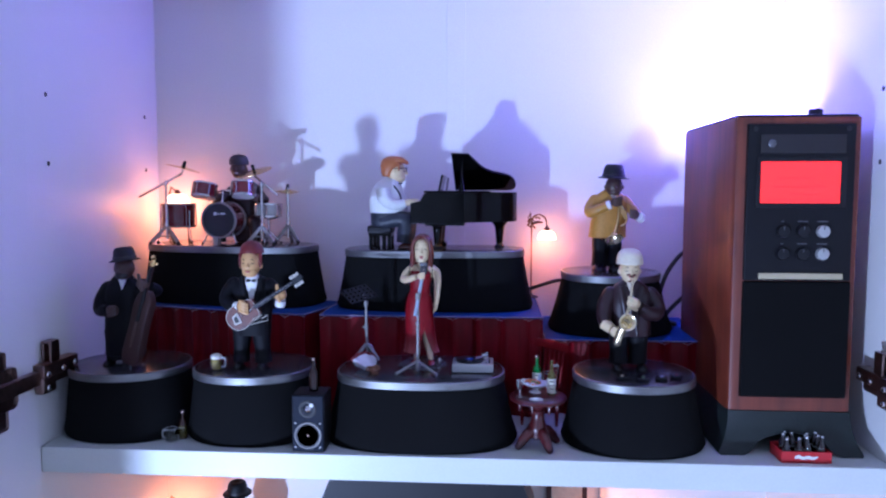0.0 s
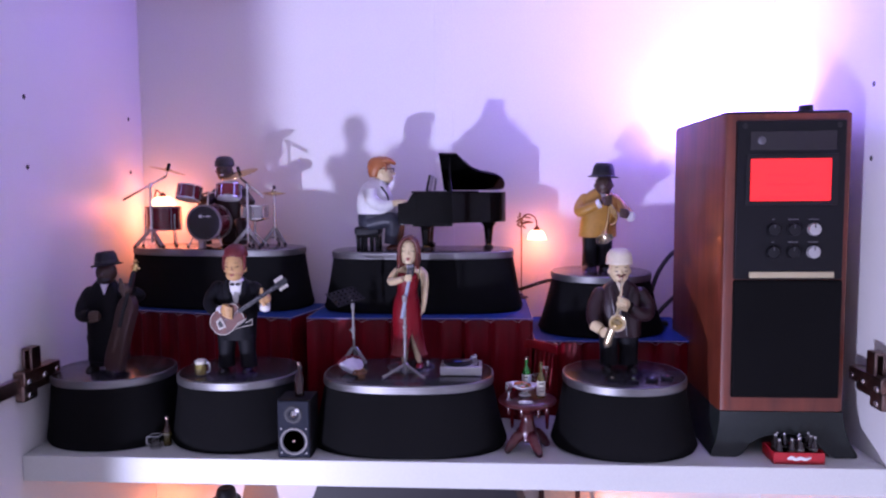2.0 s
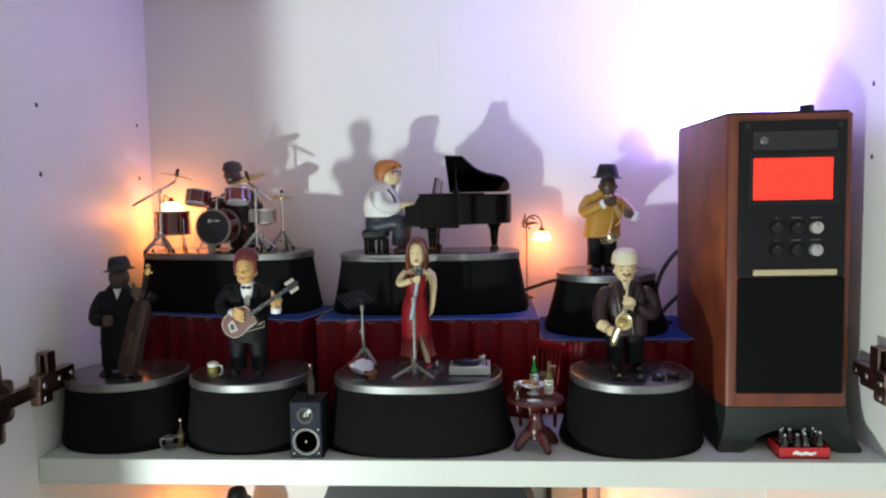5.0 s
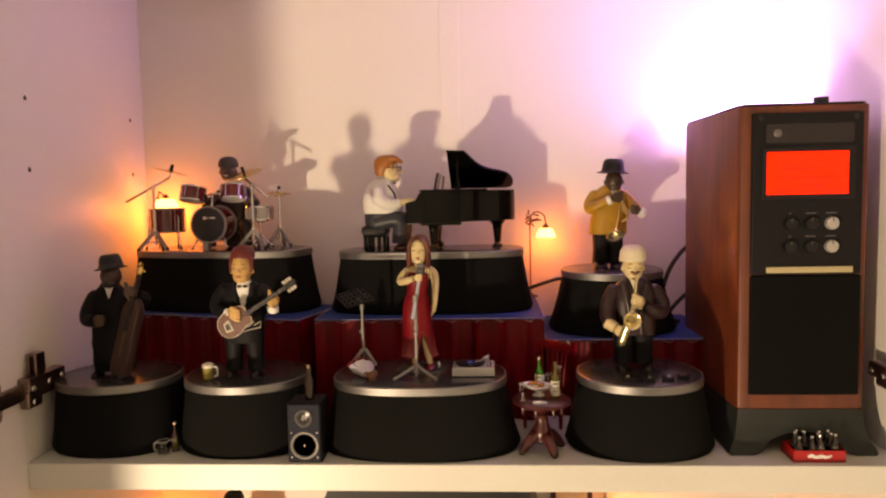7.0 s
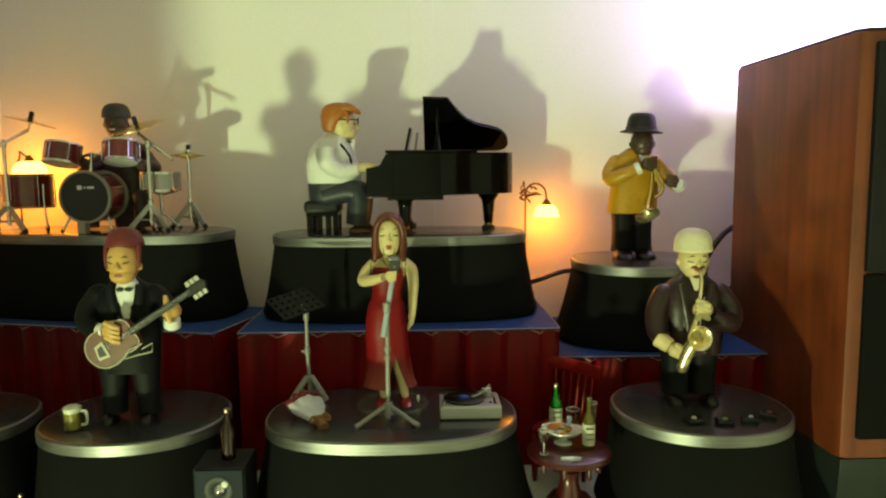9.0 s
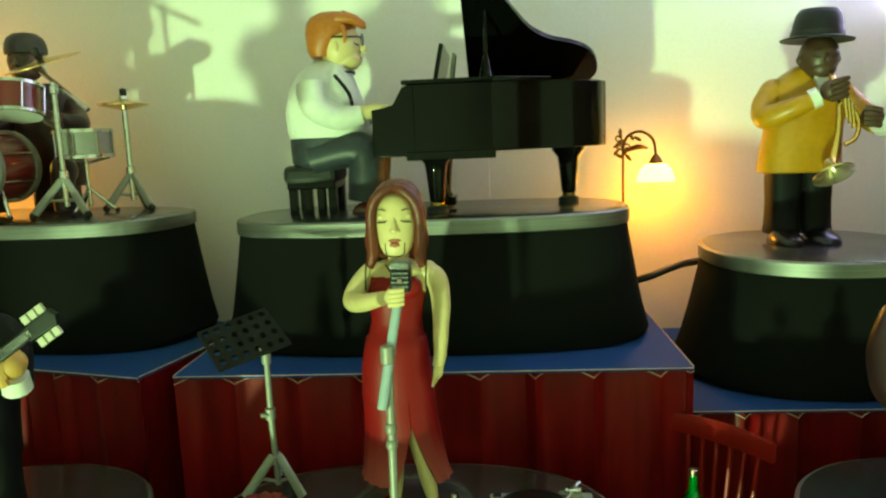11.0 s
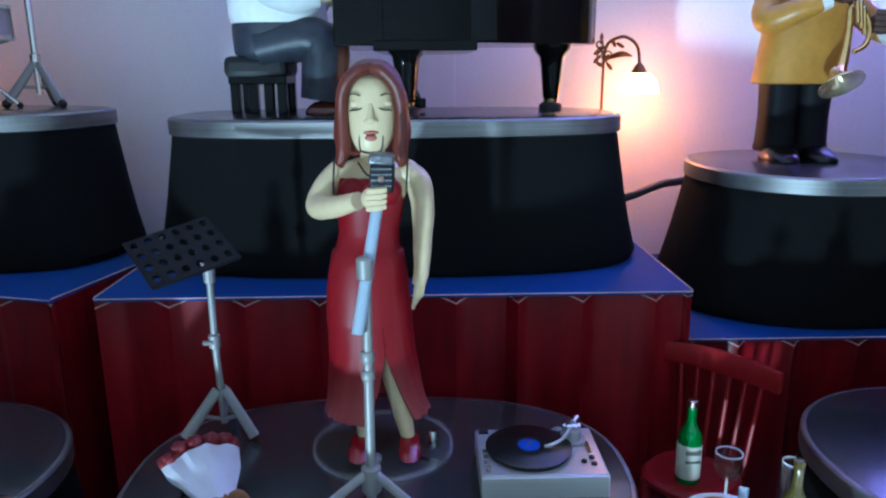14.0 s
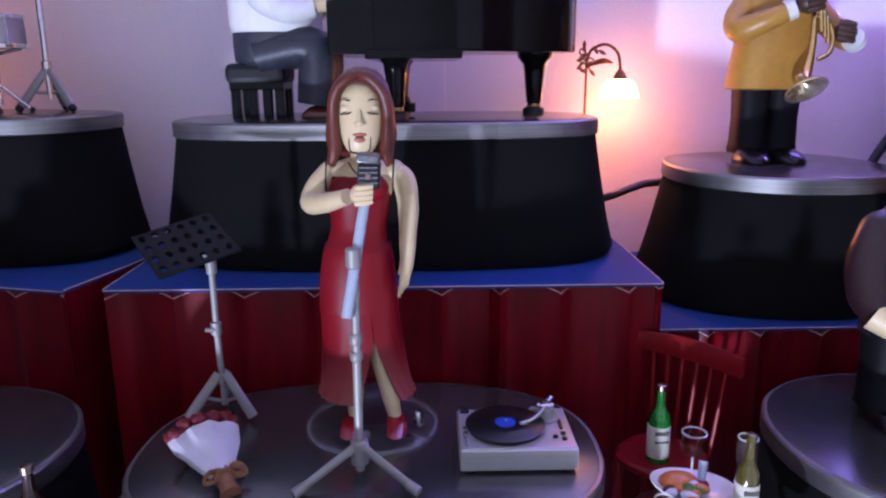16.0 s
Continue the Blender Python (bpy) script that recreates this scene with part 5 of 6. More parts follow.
def figure_drummer():
    o = (-237, 880, 162)
    g = Geo(o)
    g.use(COAT).box(-247, 873, 162, -227, 893, 178, 3)
    g.loft([oval(-237, 882, z, rx, ry, 2.5, 28) for z, rx, ry in ((176, 16, 13), (184, 17.5, 14), (194, 16.5, 13), (206, 17.5, 12), (218, 19.5, 11.5), (228, 15, 9), (234, 7, 6))])
    g.curve([(-246, 877, 184), (-255, 862, 186), (-256, 856, 176), (-256, 855, 164)], [7.5, 7, 6, 5.6], 14)
    g.curve([(-228, 877, 184), (-219, 862, 186), (-217, 856, 176), (-216, 855, 164)], [7.5, 7, 6, 5.6], 14)
    g.use(SHIRT).slab([(-3.5, 4), (3.5, 4), (0, -9)], -1, 1.4, Matrix.Translation((-238, 872, 224)) @ turned("X", 80), 0.3)
    head(g, (-240, 873, 245.5), 10.6, SKINDARK, mouth=CHINA, smile=0.9)
    g.use(GREYCAP).lathe([(9.8, 249.6), (10.8, 250), (10.9, 252), (10.5, 255.4), (9, 258.6), (6, 260.8), (1, 261.6)], (-240, 874.2, 0), 28)
    g.use(COAT).ball((-252, 881, 220), 6.2, 16)
    g.use(COAT).curve([(-252, 881, 220), (-258, 874, 213), (-262, 862, 210), (-256, 850, 213)], [6, 6.2, 5.4, 4.4], 14)
    fingers(g, (-255, 846, 214), (0.3, -0.3, 0.3), SKINDARK, 4)
    g.use(COAT).ball((-222, 881, 220), 6.2, 16)
    g.use(COAT).curve([(-222, 881, 220), (-215, 874, 213), (-208, 862, 210), (-212, 852, 212)], [6, 6.2, 5.4, 4.4], 14)
    fingers(g, (-212, 847, 213), (-0.3, -0.3, 0.3), SKINDARK, 4)
    return single(g.done("figurine", sharp=50), o, "painted drummer figurine in dark suit and grey cap", "figurine", "band figurines")


figure_drummer()


# ---- drum kit ----
def hoop(g, c, r, axis, w=1.6, t=1.0, seg=32):
    g.lathe([(r, -w / 2), (r + t, -w / 2), (r + t, w / 2), (r, w / 2), (r, -w / 2)], c, seg, axis, caps=(False, False))
    return g


def bass_drum():
    o = (-250, 835, 162)
    t = thing("bass_drum", o, "burgundy bass drum with black head and two mounted toms", "drum", "drum kit")
    ax = turned("Z", -3) @ turned("X", 90)
    c = Vector((-245, 838, 189))
    n = ax.to_3x3() @ Vector((0, 0, 1))
    Geo(o).use(DRUMRED).lathe([(17.2, -14), (18, -13), (18, 13), (17.2, 14)], c, 36, ax).done("shell", t, "burgundy sparkle shell")
    Geo(o).use(BLACKHEAD).lathe([(0.3, 14.4), (17.4, 14.4), (17.4, 13)], c, 36, ax, caps=(True, False)).done("front_head", t, "black front head")
    for s in (13.6, -13.6):
        hoop(Geo(o).use(PEWTER), c + n * s, 17.8, ax, 3.2, 1.6, 40).done("hoop", t, "silver hoop")
    side = ax.to_3x3() @ Vector((1, 0, 0))
    for u, w, z in ((-5.2, 3.6, 7), (-0.2, 1.2, 7), (2.2, 5.6, 7)):
        p = c + n * 14.7 + side * (u + w / 2) + Vector((0, 0, z))
        Geo(o).use(CHINA).box(p.x - w / 2, p.y - 0.2, p.z - (1.6 if u < -3 else 0.8), p.x + w / 2, p.y + 0.2, p.z + (1.6 if u < -3 else 0.8), 0.1, turned("Z", -9)).done("logo_bar", t, "white printed mark")
    for k in range(8):
        a = radians(45 * k + 22)
        p = c + side * (18.4 * math.cos(a)) + Vector((0, 0, 18.4 * math.sin(a)))
        Geo(o).use(CHROME).tube([p + n * 12, p - n * 12], 0.6, 6).done("tension_rod", t)
    for s in (-1, 1):
        b = c + side * (s * 12) - Vector((0, 0, 10))
        leg = Geo(o).use(CHROME).tube([b + n * 8, b + n * 13 + side * (s * 7) - Vector((0, 0, 15.4))], 0.9, 8).done("spur", t)
        Geo(o).use(RUBBER).ball(b + n * 13 + side * (s * 7) - Vector((0, 0, 15.2)), 1.5, 10).done("rubber_foot", leg)
    Geo(o).use(PEWTER).box(-252, 822, 162, -246, 830, 171.6, 0.6).done("lift_block", t)
    # two toms on a forked post
    Geo(o).use(CHROME).tube([(-247, 838, 204), (-246, 840, 222)], 1.5, 10).done("tom_post", t)
    for x, z, lean in ((-264, 220.5, 8), (-221, 221.5, -4)):
        m = Matrix.Translation((x, 832, z)) @ turned("X", -14) @ turned("Y", lean * 0.6)
        tom = Geo(o).use(DRUMRED).lathe([(11.8, -7.6), (12.2, -7.2), (12.2, 7.2), (11.8, 7.6)], m.translation, 30, m).done("tom", t, "burgundy tom with silver hoops")
        Geo(o).use(DRUMHEAD).lathe([(0.3, 7.9), (11.8, 7.9), (11.8, 7.2)], m.translation, 30, m, caps=(True, False)).done("head", tom)
        Geo(o).use(DRUMHEAD).lathe([(0.3, -7.8), (11.8, -7.8), (11.8, -7.2)], m.translation, 30, m, caps=(True, False)).done("bottom_head", tom)
        for s in (7.4, -6.8):
            hoop(Geo(o).use(CHROME), m @ Vector((0, 0, s)), 12.2, m.to_3x3().to_4x4(), 1.6, 0.9, 30).done("hoop", tom)
        for k in range(6):
            a = radians(60 * k + 15)
            q = Vector((12.9 * math.cos(a), 12.9 * math.sin(a), 0))
            Geo(o).use(CHROME).tube([m @ (q + Vector((0, 0, 6.8))), m @ (q - Vector((0, 0, 6.2)))], 0.5, 6).done("tension_rod", tom)
            Geo(o).use(CHROME).box(-1, -1, -1.6, 1, 1, 1.6, 0.3).done("lug", tom).matrix_basis = Matrix.Translation((m @ q - Vector(o)) * 0.001)
        Geo(o).use(CHROME).curve([m @ Vector((0, 12, -2)), (x * 0.55 - 246 * 0.45, 842, z - 2), (-246, 840, 221)], 1.1, 8).done("tom_arm", t)


bass_drum()


def upright_drum(name, label, c, r, h, mat, legs_r, z0):
    o = (c[0], c[1], 162)
    t = thing(name, o, label, "drum", "drum kit")
    Geo(o).use(mat).lathe([(r - 0.4, z0), (r, z0 + 0.5), (r, z0 + h - 0.5), (r - 0.4, z0 + h)], (c[0], c[1], 0), 32).done("shell", t)
    Geo(o).use(DRUMHEAD).lathe([(0.3, z0 + h + 0.3), (r - 0.2, z0 + h + 0.3), (r - 0.2, z0 + h - 1)], (c[0], c[1], 0), 32, caps=(True, False)).done("head", t)
    for z in (z0 + h - 0.6, z0 + 0.8):
        hoop(Geo(o).use(CHROME if mat is not DRUMRED else NICKEL), (c[0], c[1], z), r, Matrix.Identity(4), 1.6, 0.8, 32).done("hoop", t)
    for k in range(6):
        a = radians(60 * k + 20)
        x, y = c[0] + (r + 0.8) * math.cos(a), c[1] + (r + 0.8) * math.sin(a)
        Geo(o).use(CHROME).tube([(x, y, z0 + 1), (x, y, z0 + h - 1)], 0.5, 6).done("tension_rod", t)
    for a in (200, 330, 85):
        x, y = math.cos(radians(a)), math.sin(radians(a))
        leg = Geo(o).use(CHROME).curve([(c[0] + (r + 1.4) * x, c[1] + (r + 1.4) * y, z0 + h * 0.7), (c[0] + (r + 1.4) * x, c[1] + (r + 1.4) * y, z0 + 2), (c[0] + legs_r * x, c[1] + legs_r * y, 163.5)], 0.8, 8).done("leg", t)
        Geo(o).use(RUBBER).ball((c[0] + legs_r * x, c[1] + legs_r * y, 163.6), (1.7, 1.7, 1.6), 10).done("rubber_foot", leg)
    return t


upright_drum("floor_tom", "burgundy floor tom with metal legs beside the bass drum", (-305, 858), 18, 26, DRUMRED, 22, 180)
snare = thing("snare_drum", (-200, 852, 162), "silver snare drum on a tripod stand", "drum", "drum kit")
o = (-200, 852, 162)
Geo(o).use(PEWTER).lathe([(13.4, 192), (14, 192.6), (14, 206), (13.4, 206.6)], (-200, 852, 0), 32).done("shell", snare, "silver shell")
Geo(o).use(DRUMHEAD).lathe([(0.3, 207), (13.6, 207), (13.6, 205)], (-200, 852, 0), 32, caps=(True, False)).done("head", snare)
for z in (206, 192.8):
    hoop(Geo(o).use(CHROME), (-200, 852, z), 14, Matrix.Identity(4), 1.8, 0.9).done("hoop", snare)
for k in range(8):
    a = radians(45 * k + 10)
    Geo(o).use(CHROME).tube([(-200 + 14.8 * math.cos(a), 852 + 14.8 * math.sin(a), 193), (-200 + 14.8 * math.cos(a), 852 + 14.8 * math.sin(a), 206)], 0.5, 6).done("tension_rod", snare)
Geo(o).use(CHROME).tube([(-200, 852, 191), (-200, 852, 166)], 1.2, 10).done("post", snare)
for a in (20, 140, 260):
    x, y = math.cos(radians(a)), math.sin(radians(a))
    Geo(o).use(CHROME).tube([(-200, 852, 189), (-200 + 12 * x, 852 + 12 * y, 192)], 0.8, 8).done("basket_arm", snare)
    leg = Geo(o).use(CHROME).tube([(-200, 852, 176), (-200 + 13 * x, 852 + 13 * y, 163.4)], 0.9, 8).done("leg", snare)
    Geo(o).use(RUBBER).ball((-200 + 13 * x, 852 + 13 * y, 163.4), 1.4, 10).done("rubber_foot", leg)


def cymbal_stand(at, top, boom, cymbal, r, tilt, label, spread=14, gold=BRASS, name="cymbal_stand"):
    """Tripod, pole, boom arm and a tilted cymbal with its wing nut."""
    x, y = at
    o = (x, y, 162)
    t = thing(name, o, label, "cymbal stand", "drum kit")
    Geo(o).use(CHROME).tube([(x, y, 168), (x, y, top)], 1.4, 10).done("pole", t)
    for z in (182, top - 6):
        Geo(o).use(CHROME).lathe([(1.4, z), (2.3, z + 0.5), (2.3, z + 4), (1.4, z + 4.5)], (x, y, 0), 12).done("collar", t)
    for a in (205, 335, 90):
        ux, uy = math.cos(radians(a)), math.sin(radians(a))
        leg = Geo(o).use(PEWTER).tube([(x, y, 183), (x + ux * spread, y + uy * spread, 165)], [1.8, 2.3], 8, 0.6).done("leg", t)
        Geo(o).use(PEWTER).tube([(x, y, 171), (x + ux * spread * 0.6, y + uy * spread * 0.6, 171.5)], 0.8, 6).done("brace", t)
        Geo(o).use(RUBBER).ball((x + ux * (spread + 1), y + uy * (spread + 1), 164), (2, 2, 2), 10).done("rubber_foot", leg)
    if boom:
        Geo(o).use(CHROME).tube([boom[0], boom[1]], 1.3, 8).done("boom_arm", t)
    c = Vector(cymbal)
    m = Matrix.Translation(c) @ tilt
    Geo(o).use(gold).lathe([(0.5, 2.2), (2.6, 1.8), (4, 0.9), (r * 0.6, 0.3), (r, -0.8), (r, -1.2), (r * 0.6, -0.2), (3.6, 0.3), (0.5, 1.2)], c, 40, tilt).done("cymbal", t, "thin brass cymbal")
    Geo(o).use(MATTBLACK).lathe([(0.8, 1.6), (2, 2), (2, 3), (1.5, 3.4), (1.8, 4), (1.8, 7), (0.6, 7.6)], c, 12, tilt).done("wing_nut", t)
    Geo(o).use(CHROME).tube([m @ Vector((0, 0, -7)), m @ Vector((0, 0, 3))], 0.8, 8).done("tilter", t)
    return t


cymbal_stand((-307, 833), 232, ((-334, 826, 214), (-291, 838, 239)), (-290, 840, 245.5), 18.5, turned("Y", 14) @ turned("X", -4), "silver boom cymbal stand with a tilted brass cymbal", 16)
cymbal_stand((-201, 832), 230, ((-182, 828, 215.5), (-210, 838, 236)), (-212, 842, 241.5), 19.5, turned("Y", -12) @ turned("X", 16), "silver boom cymbal stand in front of the snare drum", 15)
hh = cymbal_stand((-181, 862), 226, None, (-181, 862, 220.5), 13, turned("Y", 2), "silver hi-hat stand with two small brass cymbals", 13, name="hi_hat")
Geo((-181, 862, 162)).use(BRASS).lathe([(0.5, -2), (3, -1.6), (12.8, 0.6), (12.8, 1.0), (3, -0.9), (0.5, -1.2)], (-181, 862, 218.4), 40).done("cymbal", hh, "thin brass cymbal")


# the drum pedestal stands 2 mm higher than the piano's
for ob in [q for q in scene.objects if q.get("group") == "drum kit" or "drummer" in q.get("label", "")]:
    ob.location.z += 0.002


# ---- doll lamps ----
def doll_lamp(at, top, shade, label, scroll=True, wide=1.0):
    """A turned pole with a scroll, a curved arm and a glowing bell shade."""
    x, y, z0 = at
    t = thing("doll_lamp", at, label, "lamp", "doll lamps")
    Geo(at).use(MATTBLACK).lathe([(0.5, z0), (8, z0), (8, z0 + 1), (2.5, z0 + 3), (1.2, z0 + 5)], (x, y, 0), 20).done("base", t)
    Geo(at).use(BRONZE).tube([(x, y, z0 + 4), (x, y, top - 8)], 0.75, 10).done("pole", t, "dark bronze pole")
    if scroll:
        for k, (dx, dz) in enumerate(((-2.4, -4), (2.2, -5), (-2.4, 0), (-1.6, -8))):
            Geo(at).use(BRONZE).lathe([(1.3, -0.5), (2.1, -0.4), (2.1, 0.4), (1.3, 0.5), (1.3, -0.5)], (x + dx, y, top - 3 + dz), 14, turned("X", 90), caps=(False, False)).done("scroll", t)
        Geo(at).use(BRONZE).lathe([(0.4, top - 3), (1.3, top - 1.6), (0.7, top - 0.4), (1.2, top + 0.8), (0.2, top + 3)], (x - 1.5, y, 0), 12).done("finial", t)
        for k, (dx, dz, lean) in enumerate(((-3.4, -7, 70), (3.0, -14, -40), (-2.2, -13, 120), (6.5, -8.5, -80), (4.6, -2.2, -30), (-3.8, -10.5, 40), (1.6, -10, 20), (8.2, -3.4, -60), (-0.6, -4.5, 90))):
            m = Matrix.Translation((x + dx, y - 0.8, top + dz)) @ turned("Y", lean)
            Geo(at).use(BRONZE).ball(m.translation, (1.0, 0.7, 2.5), 10, m.to_3x3().to_4x4()).done("leaf", t, "cast bronze leaf")
    sx, sy, sz = shade
    Geo(at).use(BRONZE).curve([(x, y, top - 8), (x + (sx - x) * 0.15, y, top - 2), (x + (sx - x) * 0.5, sy, top + 0.6), (x + (sx - x) * 0.9, sy, top - 4), (sx, sy, sz + 9)], [0.9, 0.9, 0.8, 0.8, 0.8], 10).done("arm", t)
    Geo(at).use(BRONZE).curve([(x, y, top - 11), (x + (sx - x) * 0.4, sy, top - 8), (x + (sx - x) * 0.75, sy, top - 9)], [0.6, 1.6, 0.5], 8).done("scroll", t)
    Geo(at).use(BRONZE).lathe([(0.6, sz + 10), (2.4, sz + 8), (4, sz + 5), (4.2, sz + 3.5)], shade[:2] + (0,), 20, caps=(True, False)).done("shade_cap", t)
    s = Geo(at).use(SHADE).lathe([(r * wide, sz + z) for r, z in ((4, 4.5), (6, 3.6), (8, 0.5), (9, -3.5), (9.6, -5.5), (8.8, -5.3), (7.4, -0.2), (5.2, 3))], shade[:2] + (0,), 28, caps=(False, False)).done("shade", t, "glowing frosted glass shade")
    s.visible_shadow = False
    return t


doll_lamp((91, 903, 100), 195, (108, 896, 173), "bronze doll street lamp with glowing orange shade beside the piano", True, 1.12)
doll_lamp((-337, 905, 100), 226, (-322, 895, 214), "bronze doll lamp glowing behind the floor tom", False, 1.45)


# ---- music stand, bouquet, record player ----
def music_stand():
    o = (-74, 737, 62.5)
    t = thing("music_stand", o, "silver tripod music stand with a perforated dark desk", "music stand")
    Geo(o).use(PEWTER).tube([(-70.6, 737, 66), (-71.8, 738, 92), (-72, 738.5, 118)], [1.25, 1.2, 1.2], 10).done("pole", t)
    for x, y, z, h in ((-71.9, 737.8, 92, 5), (-70.9, 737, 74, 4), (-72, 738.5, 114, 5)):
        Geo(o).use(PEWTER).lathe([(1.3, z), (1.9, z + 0.4), (1.9, z + h - 0.4), (1.3, z + h)], (x, y, 0), 12).done("collar", t)
    Geo(o).use(PEWTER).tube([(-75, 736, 94.5), (-72, 736, 94.5)], 0.8, 8).done("clamp_screw", t)
    for a in (-30, 212, 95):
        ux, uy = math.cos(radians(a)), math.sin(radians(a))
        leg = Geo(o).use(PEWTER).tube([(-70.6 + ux * 1.5, 737 + uy * 1.5, 78), (-70.6 + ux * 13, 737 + uy * 13, 64)], [1.7, 2.0], 8, 0.6).done("leg", t)
        Geo(o).use(PEWTER).tube([(-70.6, 737, 67), (-70.6 + ux * 7.5, 737 + uy * 7.5, 70.4)], 0.7, 6).done("brace", leg)
    # desk: a bar lattice that leaves rows of round holes
    c, u, v = Vector((-77.5, 731, 126.6)), Vector((11.2, 6.5, 2.9)), Vector((-7.8, 10, 4.2))
    n = u.cross(v).normalized()
    g = Geo(o).use(DESK)
    cols, rows, k = 6, 4, 10
    for i in range(cols):
        for j in range(rows):
            quad = [(i / cols, j / rows), ((i + 1) / cols, j / rows), ((i + 1) / cols, (j + 1) / rows), (i / cols, (j + 1) / rows)]
            mid = Vector(((i + 0.5) / cols, (j + 0.5) / rows))
            hole = [mid + Vector((math.cos(2 * math.pi * q / 12 + math.pi / 4 + math.pi) * 0.27 / cols, math.sin(2 * math.pi * q / 12 + math.pi / 4 + math.pi) * 0.27 / rows)) for q in range(12)]
            edge = []
            for q in range(12):
                a, b = Vector(quad[q // 3]), Vector(quad[(q // 3 + 1) % 4])
                edge.append(a.lerp(b, (q % 3) / 3))
            def place(p, s):
                return c + u * (2 * p.x - 1) * 0.98 + v * (2 * p.y - 1) + n * s
            for s in (0.5, -0.5):
                eo = [g.bm.verts.new(place(p, s)) for p in edge]
                ho = [g.bm.verts.new(place(p, s)) for p in hole]
                for q in range(12):
                    g.bm.faces.new((eo[q], eo[(q + 1) % 12], ho[(q + 1) % 12], ho[q]))
                if s > 0:
                    top_ring = ho
                else:
                    for q in range(12):
                        g.bm.faces.new((top_ring[q], top_ring[(q + 1) % 12], ho[(q + 1) % 12], ho[q]))
    g.mark()
    bmesh.ops.remove_doubles(g.bm, verts=g.bm.verts, dist=0.01)
    g.done("desk", t, "dark perforated sheet desk", sharp=20)
    ring = [c + u * a * 0.98 + v * b for a, b in ((-1, -1), (1, -1), (1, 1), (-1, 1), (-1, -1))]
    Geo(o).use(DESK).tube(ring, 0.6, 6).done("desk_edge", t)
    Geo(o).use(PEWTER).tube([(-72, 738.5, 117), tuple(c + u * 0.35 - n * 0.5)], 1.2, 8).done("desk_bracket", t)


music_stand()


def bouquet():
    o = (-62, 697, 62.5)
    t = thing("bouquet", (-65, 695.5, 62.5), "paper-wrapped bouquet of red roses tied with brown ribbon", "bouquet")
    a, b = Vector((-65, 706, 69.6)), Vector((-54, 688, 65.5))
    d = (b - a).normalized()
    s = d.cross(Vector((0, 0, 1))).normalized()
    up = s.cross(d)
    rings, crease = [], random.Random(11)
    for f, w, h in ((0, 10.8, 5.6), (0.12, 10.2, 5.6), (0.4, 8, 4.8), (0.7, 5.2, 3.4), (0.9, 3.2, 2.6)):
        c = a.lerp(b, f)
        rings.append([c + s * (w * math.cos(q) * (1 + 0.06 * math.sin(5 * q) + crease.uniform(-0.05, 0.05))) + up * (h * math.sin(q) * (1 + 0.1 * math.cos(4 * q) + crease.uniform(-0.12, 0.12)) + (0.5 if math.sin(q) > 0 else 0)) for q in [2 * math.pi * i / 22 for i in range(22)]])
    Geo(o).use(PAPER).loft(rings).done("paper_wrap", t, "creased white paper", sharp=18)
    rnd = random.Random(2)
    for i in range(26):
        q = 2 * math.pi * i / 26
        r = 0.45 if i % 2 else 0.9
        p = a - d * (1.5 + rnd.uniform(0, 2)) + s * (10.4 * r * math.cos(q)) + up * (5.4 * r * math.sin(q) + 0.9)
        g = Geo(o).use(ROSE)
        g.ball(p, (2.3, 2.3, 2.0), 10)
        for k in range(4):
            e = 2 * math.pi * k / 4 + i
            g.ball(p + Vector((1.3 * math.cos(e), 1.3 * math.sin(e), 0.7)), (1.3, 1.3, 1.1), 8)
        g.done("rose", t)
    for w in (-1, 1):
        p = a.lerp(b, 0.86)
        Geo(o).use(TWINE).curve([p, p + s * (w * 4) + up * 2.6 + d * 0.5, p + s * (w * 6) + d * 2 + up * 0.5, p + s * (w * 3) + d * 1.5, p], [1, 1.3, 1.1, 1.2, 1], 8, flat=0.5).done("ribbon_loop", t)
    Geo(o).use(TWINE).lathe([(2.6, -1.6), (3.4, -1.2), (3.4, 1.2), (2.6, 1.6)], a.lerp(b, 0.88), 14, look((0, 0, 0), d).to_3x3().to_4x4()).done("ribbon", t, "brown ribbon")
    Geo(o).use(TWINE).curve([a.lerp(b, 0.85), b + d * 2 - up * 0.5, b + d * 5 - up * 1], [2.2, 2.6, 3.2], 12).done("stems", t, "wrapped brown stems")


bouquet()


